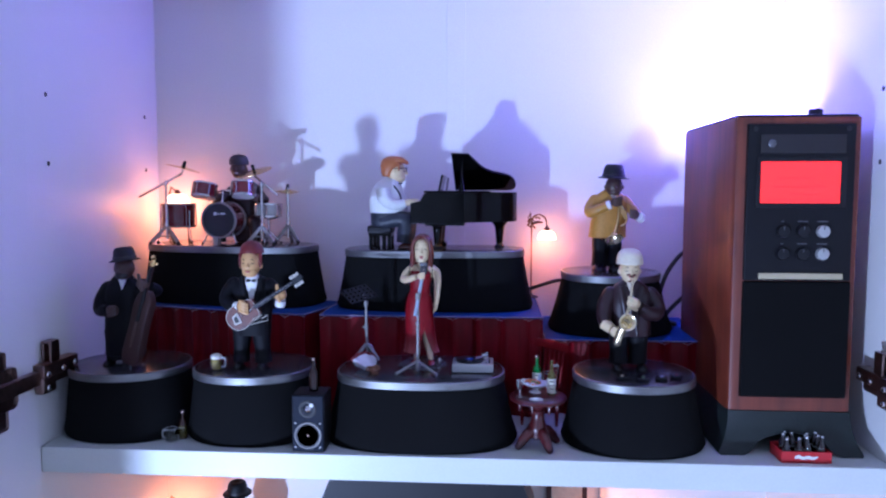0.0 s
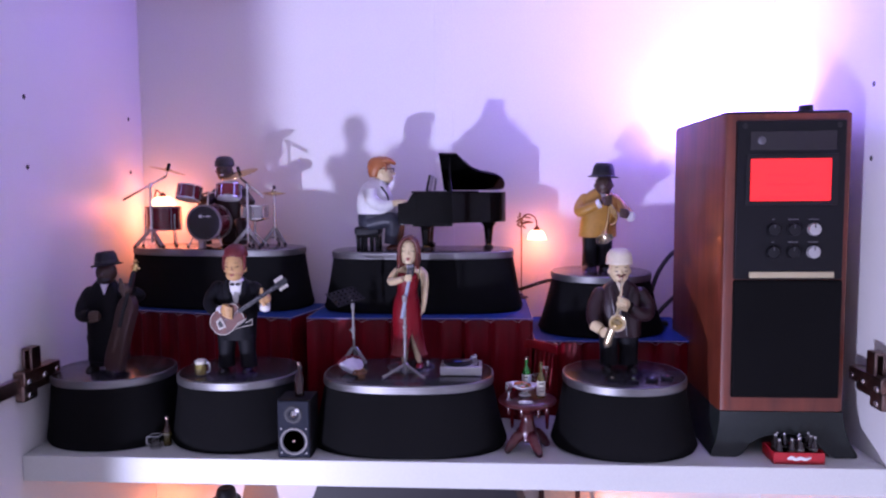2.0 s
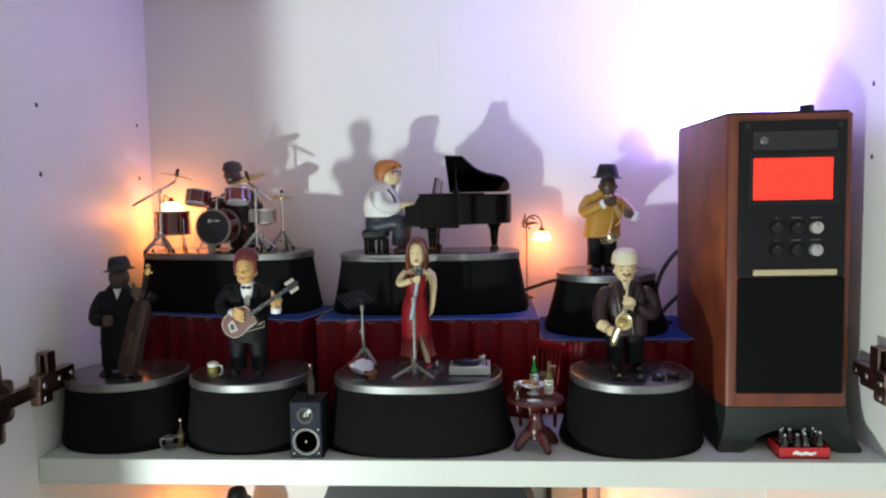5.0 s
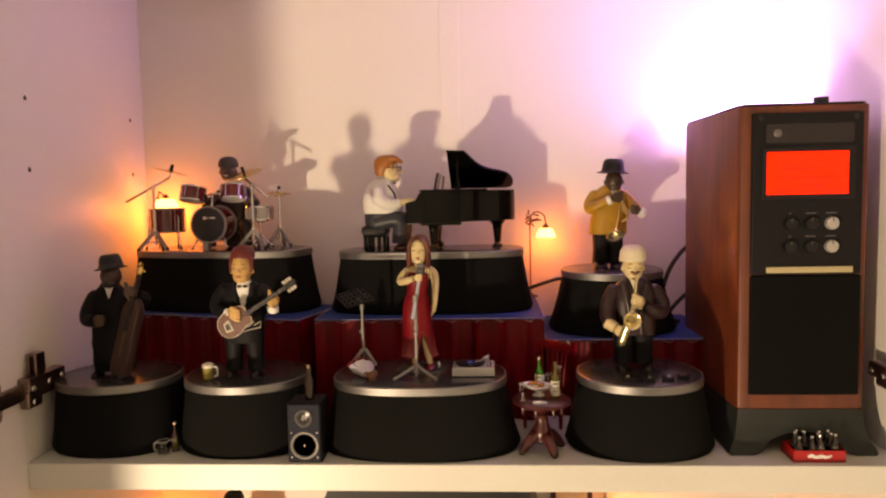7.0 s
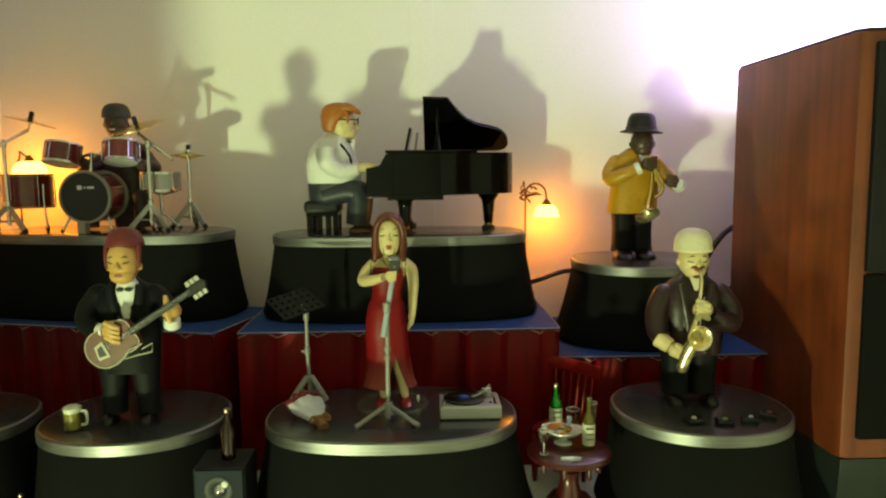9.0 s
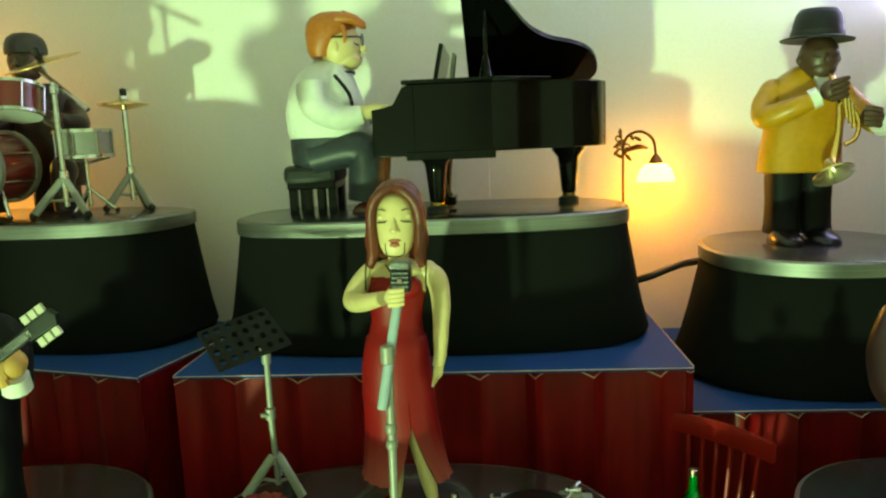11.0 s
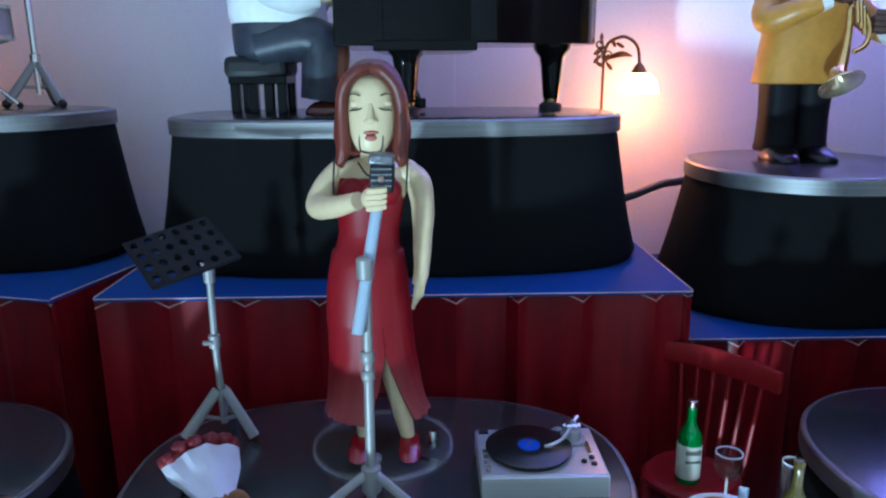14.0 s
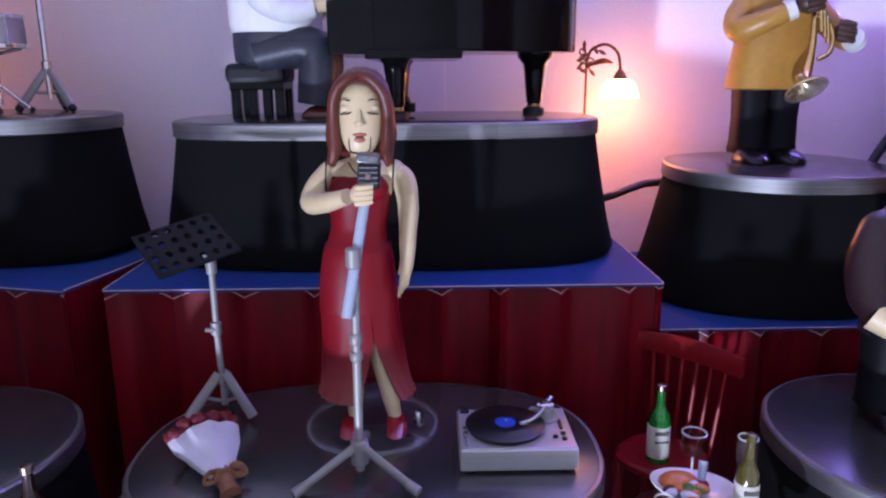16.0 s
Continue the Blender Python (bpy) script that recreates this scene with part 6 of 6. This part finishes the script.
def record_player():
    o = (30, 710, 62.5)
    t = thing("record_player", (30, 706.5, 62.5), "silver toy record player with a black disc", "record player")
    for x in (15, 45):
        for y in (699, 721):
            Geo(o).use(RUBBER).lathe([(0.4, 62.5), (1.8, 62.5), (1.8, 63.8), (0.4, 63.8)], (x, y, 0), 12).done("foot", t)
    Geo(o).use(SILVER).box(12, 696, 63.4, 48, 723.5, 70.4, 0.5).done("chassis", t, "brushed silver chassis")
    Geo(o).use(SILVER).box(12.6, 696.6, 70.2, 47.4, 723, 70.8, 0.2).done("deck_plate", t)
    for y in (703, 706, 709):
        Geo(o).use(LABELINK).box(13.4, y, 70.7, 14.8, y + 1.8, 70.95).done("caption_bar", t)
    Geo(o).use(VINYL).lathe([(0.3, 70.8), (12, 70.8), (12.2, 71.6), (11.8, 72.0), (0.3, 72.0)], (27, 710, 0), 40).done("platter", t)
    rec = Geo(o).use(VINYL).lathe([(0.3, 72), (12.6, 72), (12.7, 72.3), (12.4, 72.5), (10.4, 72.45), (10.3, 72.5), (7.4, 72.45), (7.3, 72.5), (4, 72.4), (0.3, 72.45)], (27, 710, 0), 48).done("record", t, "black vinyl record")
    Geo(o).use(BLUELABEL).lathe([(0.3, 72.45), (3.3, 72.45), (3.2, 72.75), (0.3, 72.75)], (27, 710, 0), 28).done("record_label", rec, "round blue label")
    Geo(o).use(CHROME).lathe([(0.2, 72.7), (0.6, 72.7), (0.5, 73.6), (0.2, 73.7)], (27, 710, 0), 10).done("spindle", t)
    Geo(o).use(PEWTER).lathe([(0.4, 70.7), (4.4, 70.7), (4.4, 71.6), (3.2, 71.9), (3.0, 74.4), (0.4, 74.6)], (40.6, 715.6, 0), 24).done("arm_base", t)
    Geo(o).use(CHROME).box(38.8, 714.6, 74.2, 42.4, 716.6, 76.2, 0.5).done("gimbal", t)
    for x in (38.4, 42.8):
        Geo(o).use(CHROME).ball((x, 715.6, 75.6), 0.8, 10).done("bearing", t)
    Geo(o).use(SILVER).curve([(40.6, 715.6, 75.4), (38.8, 712.4, 74.9), (36.8, 709.8, 74.4), (34.6, 708.2, 74.0), (32.4, 707.6, 73.6)], [0.5, 0.5, 0.5, 0.5, 0.5], 8).done("tone_arm", t)
    Geo(o).use(SILVER).box(31.2, 707, 73, 33.4, 708.2, 73.9, 0.2).done("head_shell", t)
    Geo(o).use(CHROME).tube([(41.2, 716.8, 75.5), (42.8, 719.6, 75.7)], 1.5, 12).done("counterweight", t)
    Geo(o).use(PEWTER).lathe([(0.3, 70.7), (1.4, 70.7), (1.3, 72.6), (0.3, 72.8)], (37.2, 719.6, 0), 14).done("arm_rest", t)
    for x, y in ((44.6, 701.5), (44.6, 705), (42, 703)):
        Geo(o).use(MATTBLACK).lathe([(0.2, 70.7), (0.9, 70.7), (0.8, 71.4), (0.2, 71.5)], (x, y, 0), 12).done("button", t)
    Geo(o).use(MATTBLACK).box(13, 720, 70.7, 16, 723, 71.4, 0.3).done("lamp_switch", t)
    for y in (699, 701, 703):
        Geo(o).use(PEWTER).lathe([(0.2, 70.7), (0.8, 70.7), (0.7, 71.6), (0.2, 71.7)], (14.4, y, 0), 10).done("button", t)
    Geo(o).use(CHROME).box(44, 707, 70.7, 45.4, 715, 71.1, 0.2).done("pitch_slider", t)


record_player()


# ---- table and chair with drinks ----
def round_table():
    o = (87, 688, 0)
    t = thing("pedestal_table", o, "round cherry-red pedestal table with curved feet", "table")
    Geo(o).use(TABLEWOOD).lathe([(0.5, 41.6), (22.6, 41.6), (24.2, 42.6), (24.7, 44), (24.2, 45.4), (23.4, 46), (0.5, 46)], (87, 688, 0), 48).done("tabletop", t)
    Geo(o).use(TABLEWOOD).lathe([(13, 41.7), (14, 40), (9, 38.4), (6.2, 36.6), (5.2, 34), (6.6, 33), (5.4, 30), (5.6, 25), (7.4, 20), (8.2, 15), (7, 12), (7, 10), (4, 7.5), (1, 7)], (87, 688, 0), 24).done("column", t, "turned wooden column")
    for a in (-62, 208, 118, 28):
        ux, uy = math.cos(radians(a)), math.sin(radians(a))
        Geo(o).use(TABLEWOOD).curve([(87 + 3 * ux, 688 + 3 * uy, 15), (87 + 9 * ux, 688 + 9 * uy, 13.5), (87 + 15 * ux, 688 + 15 * uy, 8), (87 + 19 * ux, 688 + 19 * uy, 3.6), (87 + 21.5 * ux, 688 + 21.5 * uy, 2.3)], [4.8, 5.0, 4.4, 3.4, 2.3], 10, flat=0.9).done("foot", t, "curved foot")
    for a in (200, 250, 300, 340):
        ux, uy = math.cos(radians(a)), math.sin(radians(a))
        Geo(o).use(TABLEWOOD).lathe([(0.6, 33), (1.5, 34.5), (1.0, 36.5), (2.0, 40), (1.6, 42.6)], (87 + 17 * ux, 688 + 17 * uy, 0), 12).done("drop_finial", t)


round_table()


def chair():
    o = (92, 746, 0)
    t = thing("dining_chair", o, "small red-lacquered chair with spindle back", "chair", turn=-48)
    # local: x along the back rail, -y towards the sitter
    Geo().use(CHAIRRED).loft([oval(0, 0, z, rx, ry, 2.6, 32) for z, rx, ry in ((34.6, 14.6, 14), (35.2, 16, 15.6), (37.2, 16.2, 15.8), (38.2, 15, 14.6), (37.8, 11, 10))]).done("seat", t, "dished red seat")
    for x in (-12, 12):
        for y in (-11, 11):
            Geo().use(CHAIRRED).lathe([(1.2, 0), (1.6, 4), (2.3, 16), (1.7, 24), (2.2, 30), (1.6, 35.5)], (x, y, 0), 12).done("leg", t)
    for y in (-11, 11):
        Geo().use(CHAIRRED).tube([(-12, y, 14), (12, y, 14)], 1.1, 8).done("stretcher", t)
    for i in range(6):
        u = -1 + 2 * (i + 0.5) / 6
        Geo().use(CHAIRRED).tube([(u * 15, 13.5, 36.6), (u * 18.4, 15.5 + 2.2 * (1 - u * u), 73)], [1.0, 0.85], 8).done("spindle", t)
    g = Geo().use(CHAIRRED)
    rings = []
    for i in range(13):
        u = -1 + i / 6
        y = 15.2 + 2.6 * (1 - u * u)
        x = u * 21.8
        top = 80.0 - 1.0 * u * u
        rings.append([(x, y - 1.3, 71.5), (x, y + 1.0, 71.5), (x, y + 1.3, 72.2), (x, y + 1.6, top - 0.6), (x, y + 0.6, top), (x, y - 0.8, top), (x, y - 1.2, top - 0.6), (x, y - 1.5, 72)])
    g.loft([[Vector(p) for p in r] for r in rings]).done("top_rail", t, "curved top rail")
    return t


chair()


def bottle(at, h, r, mat, label, cap=NICKEL, tag=LABEL, name="bottle", bars=2):
    x, y, z = at
    t = thing(name, at, label, "bottle", "toy bottles")
    Geo(at).use(mat).lathe([(r * 0.5, z), (r, z + 0.3), (r, z + h * 0.54), (r * 0.92, z + h * 0.6), (r * 0.5, z + h * 0.7), (r * 0.37, z + h * 0.76), (r * 0.36, z + h * 0.97), (r * 0.2, z + h * 0.97)], (x, y, 0), 20).done("glass", t)
    Geo(at).use(cap).lathe([(r * 0.2, z + h * 0.92), (r * 0.44, z + h * 0.92), (r * 0.46, z + h * 0.99), (r * 0.3, z + h)], (x, y, 0), 16).done("cap", t)
    if tag:
        lab = Geo(at).use(tag).lathe([(r * 1.0, z + h * 0.07), (r * 1.05, z + h * 0.08), (r * 1.05, z + h * 0.47), (r * 1.0, z + h * 0.48)], (x, y, 0), 20, caps=(False, False)).done("label", t, "pale paper label")
        for k in range(bars):
            zz = z + h * (0.39 - 0.1 * k)
            Geo(at).use(LABELINK).box(x - r * 0.62, y - r * 1.09, zz, x + r * 0.62, y - r * 0.9, zz + h * (0.045 if k == 0 else 0.02), 0).done("print_bar", lab)
    return t


bottle((89, 742, 37.8), 31, 4.1, GREENGLASS, "green glass toy bottle with pale label on the red chair")
bottle((98.5, 689, 46), 30.5, 3.5, OLIVEGLASS, "olive wine bottle with cream label on the table", cap=OLIVEGLASS, bars=3)
bottle((-107, 675, 49.5), 29, 3.9, BROWNGLASS, "brown beer bottle with silver cap on the loudspeaker", tag=None)
bottle((-230, 687, 0), 26, 3.6, BROWNGLASS, "brown beer bottle with dark label on the shelf", tag=OLIVEGLASS, bars=1)


def wine_glass(at, h, r, label, flute=False):
    x, y, z = at
    prof = [(0.3, z), (r * 0.72, z + 0.1), (r * 0.7, z + 0.5), (0.6, z + 1), (0.5, z + h * (0.3 if flute else 0.42)), (r * 0.7, z + h * 0.52), (r, z + h * 0.72), (r * 0.92, z + h), (r * 0.84, z + h), (r * 0.9, z + h * 0.72), (r * 0.6, z + h * 0.56), (0.2, z + h * 0.47)]
    g = Geo(at).use(CLEAR).lathe(prof, (x, y, 0), 24)
    g.use(GLASSGLINT).lathe([(r * 0.84, z + h), (r * 0.96, z + h), (r * 0.95, z + h + 0.4), (r * 0.86, z + h + 0.4), (r * 0.84, z + h)], (x, y, 0), 24, caps=(False, False))
    g.tube([(x, y, z + 0.6), (x, y, z + h * 0.45)], 0.45, 8)
    g.lathe([(r * 0.62, z + 0.05), (r * 0.76, z + 0.05), (r * 0.74, z + 0.6), (r * 0.62, z + 0.6)], (x, y, 0), 24, caps=(False, False))
    return single(g.done("wine_glass"), at, label, "glass", "toy glasses")


wine_glass((97.6, 729.5, 37.8), 17.5, 4.7, "clear round toy wine glass on the red chair")
wine_glass((102.5, 699, 46), 23.5, 3.3, "tall clear toy champagne glass on the table", True)
wine_glass((71, 681, 46), 14, 3.2, "small clear toy glass on the table")


def dish():
    o = (88, 700, 46)
    t = thing("serving_dish", (85, 696.5, 46), "white footed dish heaped with orange snacks", "dish")
    rings = []
    for z, k in ((46, 0.42), (47.2, 0.4), (48, 0.2), (50.5, 0.22), (51.6, 0.7), (54, 1.0), (54.6, 1.0), (53, 0.74), (52.2, 0.2)):
        rings.append([turned("Z", -20) @ Vector((p.x * k, p.y * k, 0)) + Vector((88, 700, z + (1.6 * abs(p.x) / 15 if k > 0.9 else 0))) for p in oval(0, 0, 0, 13, 10.5, 1.75, 36)])
    Geo(o).use(CHINA).loft(rings).done("bowl", t, "glossy white leaf-shaped bowl")
    rnd = random.Random(9)
    Geo(o).use(ORANGE).ball((85, 704, 54.2), (6.4, 4.6, 2.6), 18).done("bread_roll", t, "orange-brown roll")
    for i in range(14):
        a, r = rnd.uniform(0, 6.28), rnd.uniform(0.2, 1)
        p = Vector((88 + 8 * r * math.cos(a), 699 + 6 * r * math.sin(a), 53.8 + 1.6 * (1 - r)))
        mat = (ORANGE, GREENS, ORANGE, PAPER, ROSE)[i % 5]
        Geo(o).use(mat).ball(p, (rnd.uniform(2, 3.2), rnd.uniform(1.6, 2.4), rnd.uniform(1.2, 1.9)), 12, turned("Z", rnd.uniform(0, 180))).done("snack", t)
    Geo(o).use(STRAP).tube([(91, 701, 54), (92.5, 704, 61)], [1.2, 1.5], 8).done("fork", t, "pale blue handle")


dish()
single(Geo((85, 679, 46)).use(PAPER).curve([(79, 680, 46.6), (84, 678.4, 47), (90, 680, 46.6)], [1.4, 2.0, 1.2], 10, flat=0.45).done("napkin"), (85, 670, 46), "crumpled white paper napkin on the table", "napkin")


def mug(at, r, h, filling, label, froth=True, side=1):
    x, y, z = at
    t = thing("beer_mug", at, label, "mug", "toy glasses")
    Geo(at).use(CLEAR).lathe([(0.3, z), (r, z), (r, z + h), (r - 0.7, z + h), (r - 0.7, z + 1), (0.3, z + 1)], (x, y, 0), 20).done("glass", t)
    Geo(at).use(GLASSGLINT).lathe([(r - 0.7, z + h), (r + 0.1, z + h), (r, z + h + 0.4), (r - 0.6, z + h + 0.4)], (x, y, 0), 20, caps=(False, False)).done("rim", t)
    if filling:
        Geo(at).use(filling).lathe([(0.3, z + 1.1), (r - 0.8, z + 1.1), (r - 0.8, z + h * 0.8), (0.3, z + h * 0.8)], (x, y, 0), 20).done("beer", t, "golden beer")
    if froth:
        Geo(at).use(FOAM).lathe([(0.3, z + h * 0.8), (r - 0.75, z + h * 0.8), (r - 0.5, z + h + 0.1), (r * 0.5, z + h + 1.6), (0.3, z + h + 1.3)], (x, y, 0), 20).done("foam", t, "white foam")
    Geo(at).use(CLEAR).curve([(x + side * (r - 0.3), y, z + h * 0.85), (x + side * (r + 2.6), y, z + h * 0.8), (x + side * (r + 2.6), y, z + h * 0.3), (x + side * (r - 0.3), y, z + h * 0.22)], 0.8, 8).done("handle", t).data.materials[0] = GLASSGLINT


mug((-199, 690, 62.5), 5.2, 13, BEER, "toy beer mug with foam on the guitarist's pedestal")
mug((-238, 681, 0), 5.4, 11, None, "empty clear toy beer mug on the shelf", False, -1)
for i, (x, y, z, r) in enumerate(((-240, 680.5, 1.2, 2.0), (-236.6, 682, 1.2, 1.8), (-238, 680, 4.6, 1.9), (-237, 682.4, 4.8, 1.7))):
    single(Geo((x, y, z)).use(CLEAR).box(x - r, y - r, z, x + r, y + r, z + 2 * r, 0.5, turned("Z", 30 * i)).done("ice_cube"), (x, y, z), "clear ice cube in the toy mug", "ice cube", "ice cubes")


# ---- small loudspeaker ----
def mini_speaker():
    o = (-109, 676, 0)
    t = thing("bookshelf_speaker", o, "small dark blue-grey toy loudspeaker with silver cone ring", "loudspeaker", turn=0)
    Geo(o).use(MATTBLACK).box(-123, 662, 0, -95, 690, 49.5, 0.8).done("cabinet", t, "dark grey cabinet")
    front = material("blue_grey_front", (0.008, 0.011, 0.022), 0.6, vary=0.12, grain=500, bump=0.1, spec=0.15)
    Geo(o).use(front).box(-122.2, 660.6, 0.8, -95.8, 663, 48.8, 0.6).done("baffle", t, "blue-grey front baffle")
    ax = turned("X", 90)
    w = Geo(o).use(MICGREY).lathe([(0.3, -1.2), (4, -1.6), (9.8, 0.6), (10.2, 0.4)], (-109, 661, 14.5), 36, ax).done("woofer", t, "black woofer cone")
    Geo(o).use(PEWTER).lathe([(9.9, -0.2), (10.4, 0.8), (11.2, 1.0), (11.8, 0.4), (11.9, -0.4)], (-109, 660.8, 14.5), 40, ax, caps=(False, False)).done("ring", w, "silver ring")
    Geo(o).use(NICKEL).ball((-109, 661.6, 14.5), (2.0, 1.2, 2.0), 14).done("dust_cap", w)
    tw = Geo(o).use(MATTBLACK).lathe([(0.3, 0), (7.4, 0), (7.8, 0.6), (6, 1.0), (4, 0.2), (0.3, 0.2)], (-109, 660.9, 37.5), 28, ax).done("tweeter", t, "black tweeter plate")
    Geo(o).use(CHROME).lathe([(0.3, 2.2), (1.6, 1.8), (2.9, 0.4), (3.2, 0)], (-109, 660.4, 37.5), 20, ax).done("dome", tw, "shiny dome")
    Geo(o).use(CHINA).ball((-105.6, 660.2, 41), (1.9, 0.9, 1.9), 12).done("badge", t, "small white round badge")
    for x in (-119.6, -98.4):
        for z in (4.6, 25.2):
            Geo(o).use(PEWTER).lathe([(0.2, 0), (0.9, 0), (0.8, 0.5), (0.2, 0.6)], (x, 660.6, z), 10, ax).done("screw", t)


mini_speaker()


# ---- red crate of bottles ----
def crate():
    o = (304, 677, 0)
    t = thing("bottle_crate", o, "red plastic toy crate with white lettering shape", "crate")
    g = Geo(o).use(CRATERED)
    Geo(o).use(CRATERED).box(284, 664, 0, 324, 690, 1.4, 0.3).done("crate_floor", t)
    for b in ((284, 664, 0.2, 324, 665.4, 9.6), (284, 688.6, 0.2, 324, 690, 9.6), (284, 665, 0.2, 285.4, 689, 9.6), (322.6, 665, 0.2, 324, 689, 9.6)):
        Geo(o).use(CRATERED).box(*b, 0.4).done("crate_wall", t)
    g.bm.free()
    # a plain white wavy band stands for the mark
    Geo(o).use(CHINA).curve([(294.5, 663.8, 4.4), (297.5, 663.7, 5.6), (301, 663.7, 4.4), (305, 663.7, 5.2), (309, 663.7, 4.4), (313, 663.7, 5.8)], [0.7, 1.5, 1.2, 1.4, 1.2, 0.6], 8, flat=0.25).done("white_mark", t, "white printed flourish")


crate()
rnd = random.Random(21)
for j, y in enumerate((669.5, 677, 684.5)):
    for i, x in enumerate((290.5, 299.5, 308.5, 317)):
        at = (x + rnd.uniform(-1, 1), y + rnd.uniform(-0.8, 0.8), 1.4)
        b = thing("cola_bottle", at, "tiny dark cola bottle with silver cap in the red crate", "bottle", "bottles in the crate")
        tip = pose(0, 0, 0, rnd.uniform(-7, 7), rnd.uniform(-7, 7), 0)
        k = rnd.uniform(0.85, 1.0)
        c = Vector(at)
        Geo(at).use(COLA).lathe([(r, z * k) for r, z in ((1.4, 0.3), (3.0, 0.6), (3.1, 5), (2.6, 7), (3.1, 10), (2.8, 12.5), (1.4, 17), (1.1, 20), (0.5, 20.2))], c, 16, tip).done("glass", b)
        Geo(at).use(CHROME).lathe([(r, z * k) for r, z in ((0.4, 19), (1.5, 19), (1.5, 20), (1.2, 20.7), (0.4, 20.8))], c, 14, tip).done("cap", b)
        Geo(at).use(LABELINK).lathe([(3.12, 8.2 * k), (3.2, 8.4 * k), (3.2, 10 * k), (3.1, 10.2 * k)], c, 16, tip, caps=(False, False)).done("label", b)


# ---- cables ----
def cable(name, pts, r, label):
    o = pts[0]
    return single(Geo(o).use(RUBBER).curve(pts, r, 10, 8).done(name), o, label, "cable", "cables")


cable("power_cable", [(88, 872, 114), (100, 866, 119), (112, 872, 122), (124, 880, 123), (150, 905, 118), (170, 912, 90), (176, 912, 78)], 2.0, "black power cable running between the pedestals")
cable("power_cable", [(262, 880, 158), (250, 876, 150), (236, 872, 130), (229, 870, 104), (234, 866, 82), (246, 862, 78)], 2.4, "thick black cable looping behind the saxophonist")
cable("power_cable", [(264, 862, 118), (250, 860, 106), (236, 858, 92), (228, 856, 78)], 2.2, "thick black cable lying over the riser")
# small black rubber feet of the pedal unit on the saxophonist's pedestal
for i, (x, y) in enumerate(((157, 681), (174, 678), (190, 681), (204, 688))):
    at = (x, y, 62.5)
    p = thing("effects_pedal", at, "tiny black effects pedal with a coloured light spot", "pedal", "effects pedals")
    Geo(at).use(SHOE).box(x - 5, y - 4, 62.5, x + 5, y + 4, 66, 1.2, turned("Z", (10, -5, -15, -25)[i])).done("housing", p)
    Geo(at).use((PALEGOLD, GREENS, STRAP, ROSE)[i]).lathe([(0.3, 66), (1.5, 66), (1.2, 66.7), (0.3, 66.9)], (x, y - 1, 0), 10).done("switch", p)


# ---- what shows below the shelf ----
doll_lamp((-341, 893, LOW), -144, (-329, 885, -166), "bronze doll lamp glowing on the lower shelf", False)
doll_lamp((188, 893, LOW), -143, (200, 885, -164), "bronze doll lamp glowing on the lower shelf", False)
structure("trim_lower", "thin white strip on the lower back board", WHITE, (175.5, YB - 4, LOW, 179, YB - 0.4, -23), bev=0.4)
pic = thing("framed_picture", (134, 914, LOW), "dark framed picture leaning on the lower back board", "picture")
Geo((134, 914, LOW)).use(BASSWOOD).box(112, 911, LOW, 160, 916, -118, 1).done("frame", pic, "dark wooden frame")
Geo((134, 914, LOW)).use(LABEL).box(118, 910, LOW + 6, 154, 912, -126, 0.3).done("print", pic, "faded pale print")
box_o = (-18, 790, LOW)
lower = thing("black_display_box", box_o, "black tapered display box on the lower shelf", "box")
Geo(box_o).use(MATTBLACK).loft([[Vector((-18 + sx * (104 + k), 790 + sy * 34, z)) for sx, sy in ((-1, -1), (1, -1), (1, 1), (-1, 1))] for z, k in ((LOW, 6), (-100, 6), (-64, -8), (-62, -10))]).done("housing", lower)
Geo(box_o).use(PANEL).box(-112, 755.6, -190, 80, 757, -90, 0.5).done("front_panel", lower)
low_fig = Geo((-240, 850, LOW)).use(SUIT)
low_fig.loft([oval(-240, 850, z, rx, ry, 2.4, 28) for z, rx, ry in ((LOW, 18, 12), (-190, 17, 12), (-160, 21, 13), (-146, 17, 11), (-138, 7, 7))])
head(low_fig, (-241, 847, -127), 10, SKINDARK, mouth=None)
hat(low_fig, (-241, 848, -119), 11.4, HATBLACK, 1.2)
single(low_fig.done("figurine", sharp=50), (-240, 850, LOW), "dark figurine with black hat on the lower shelf", "figurine", "lower figurines")
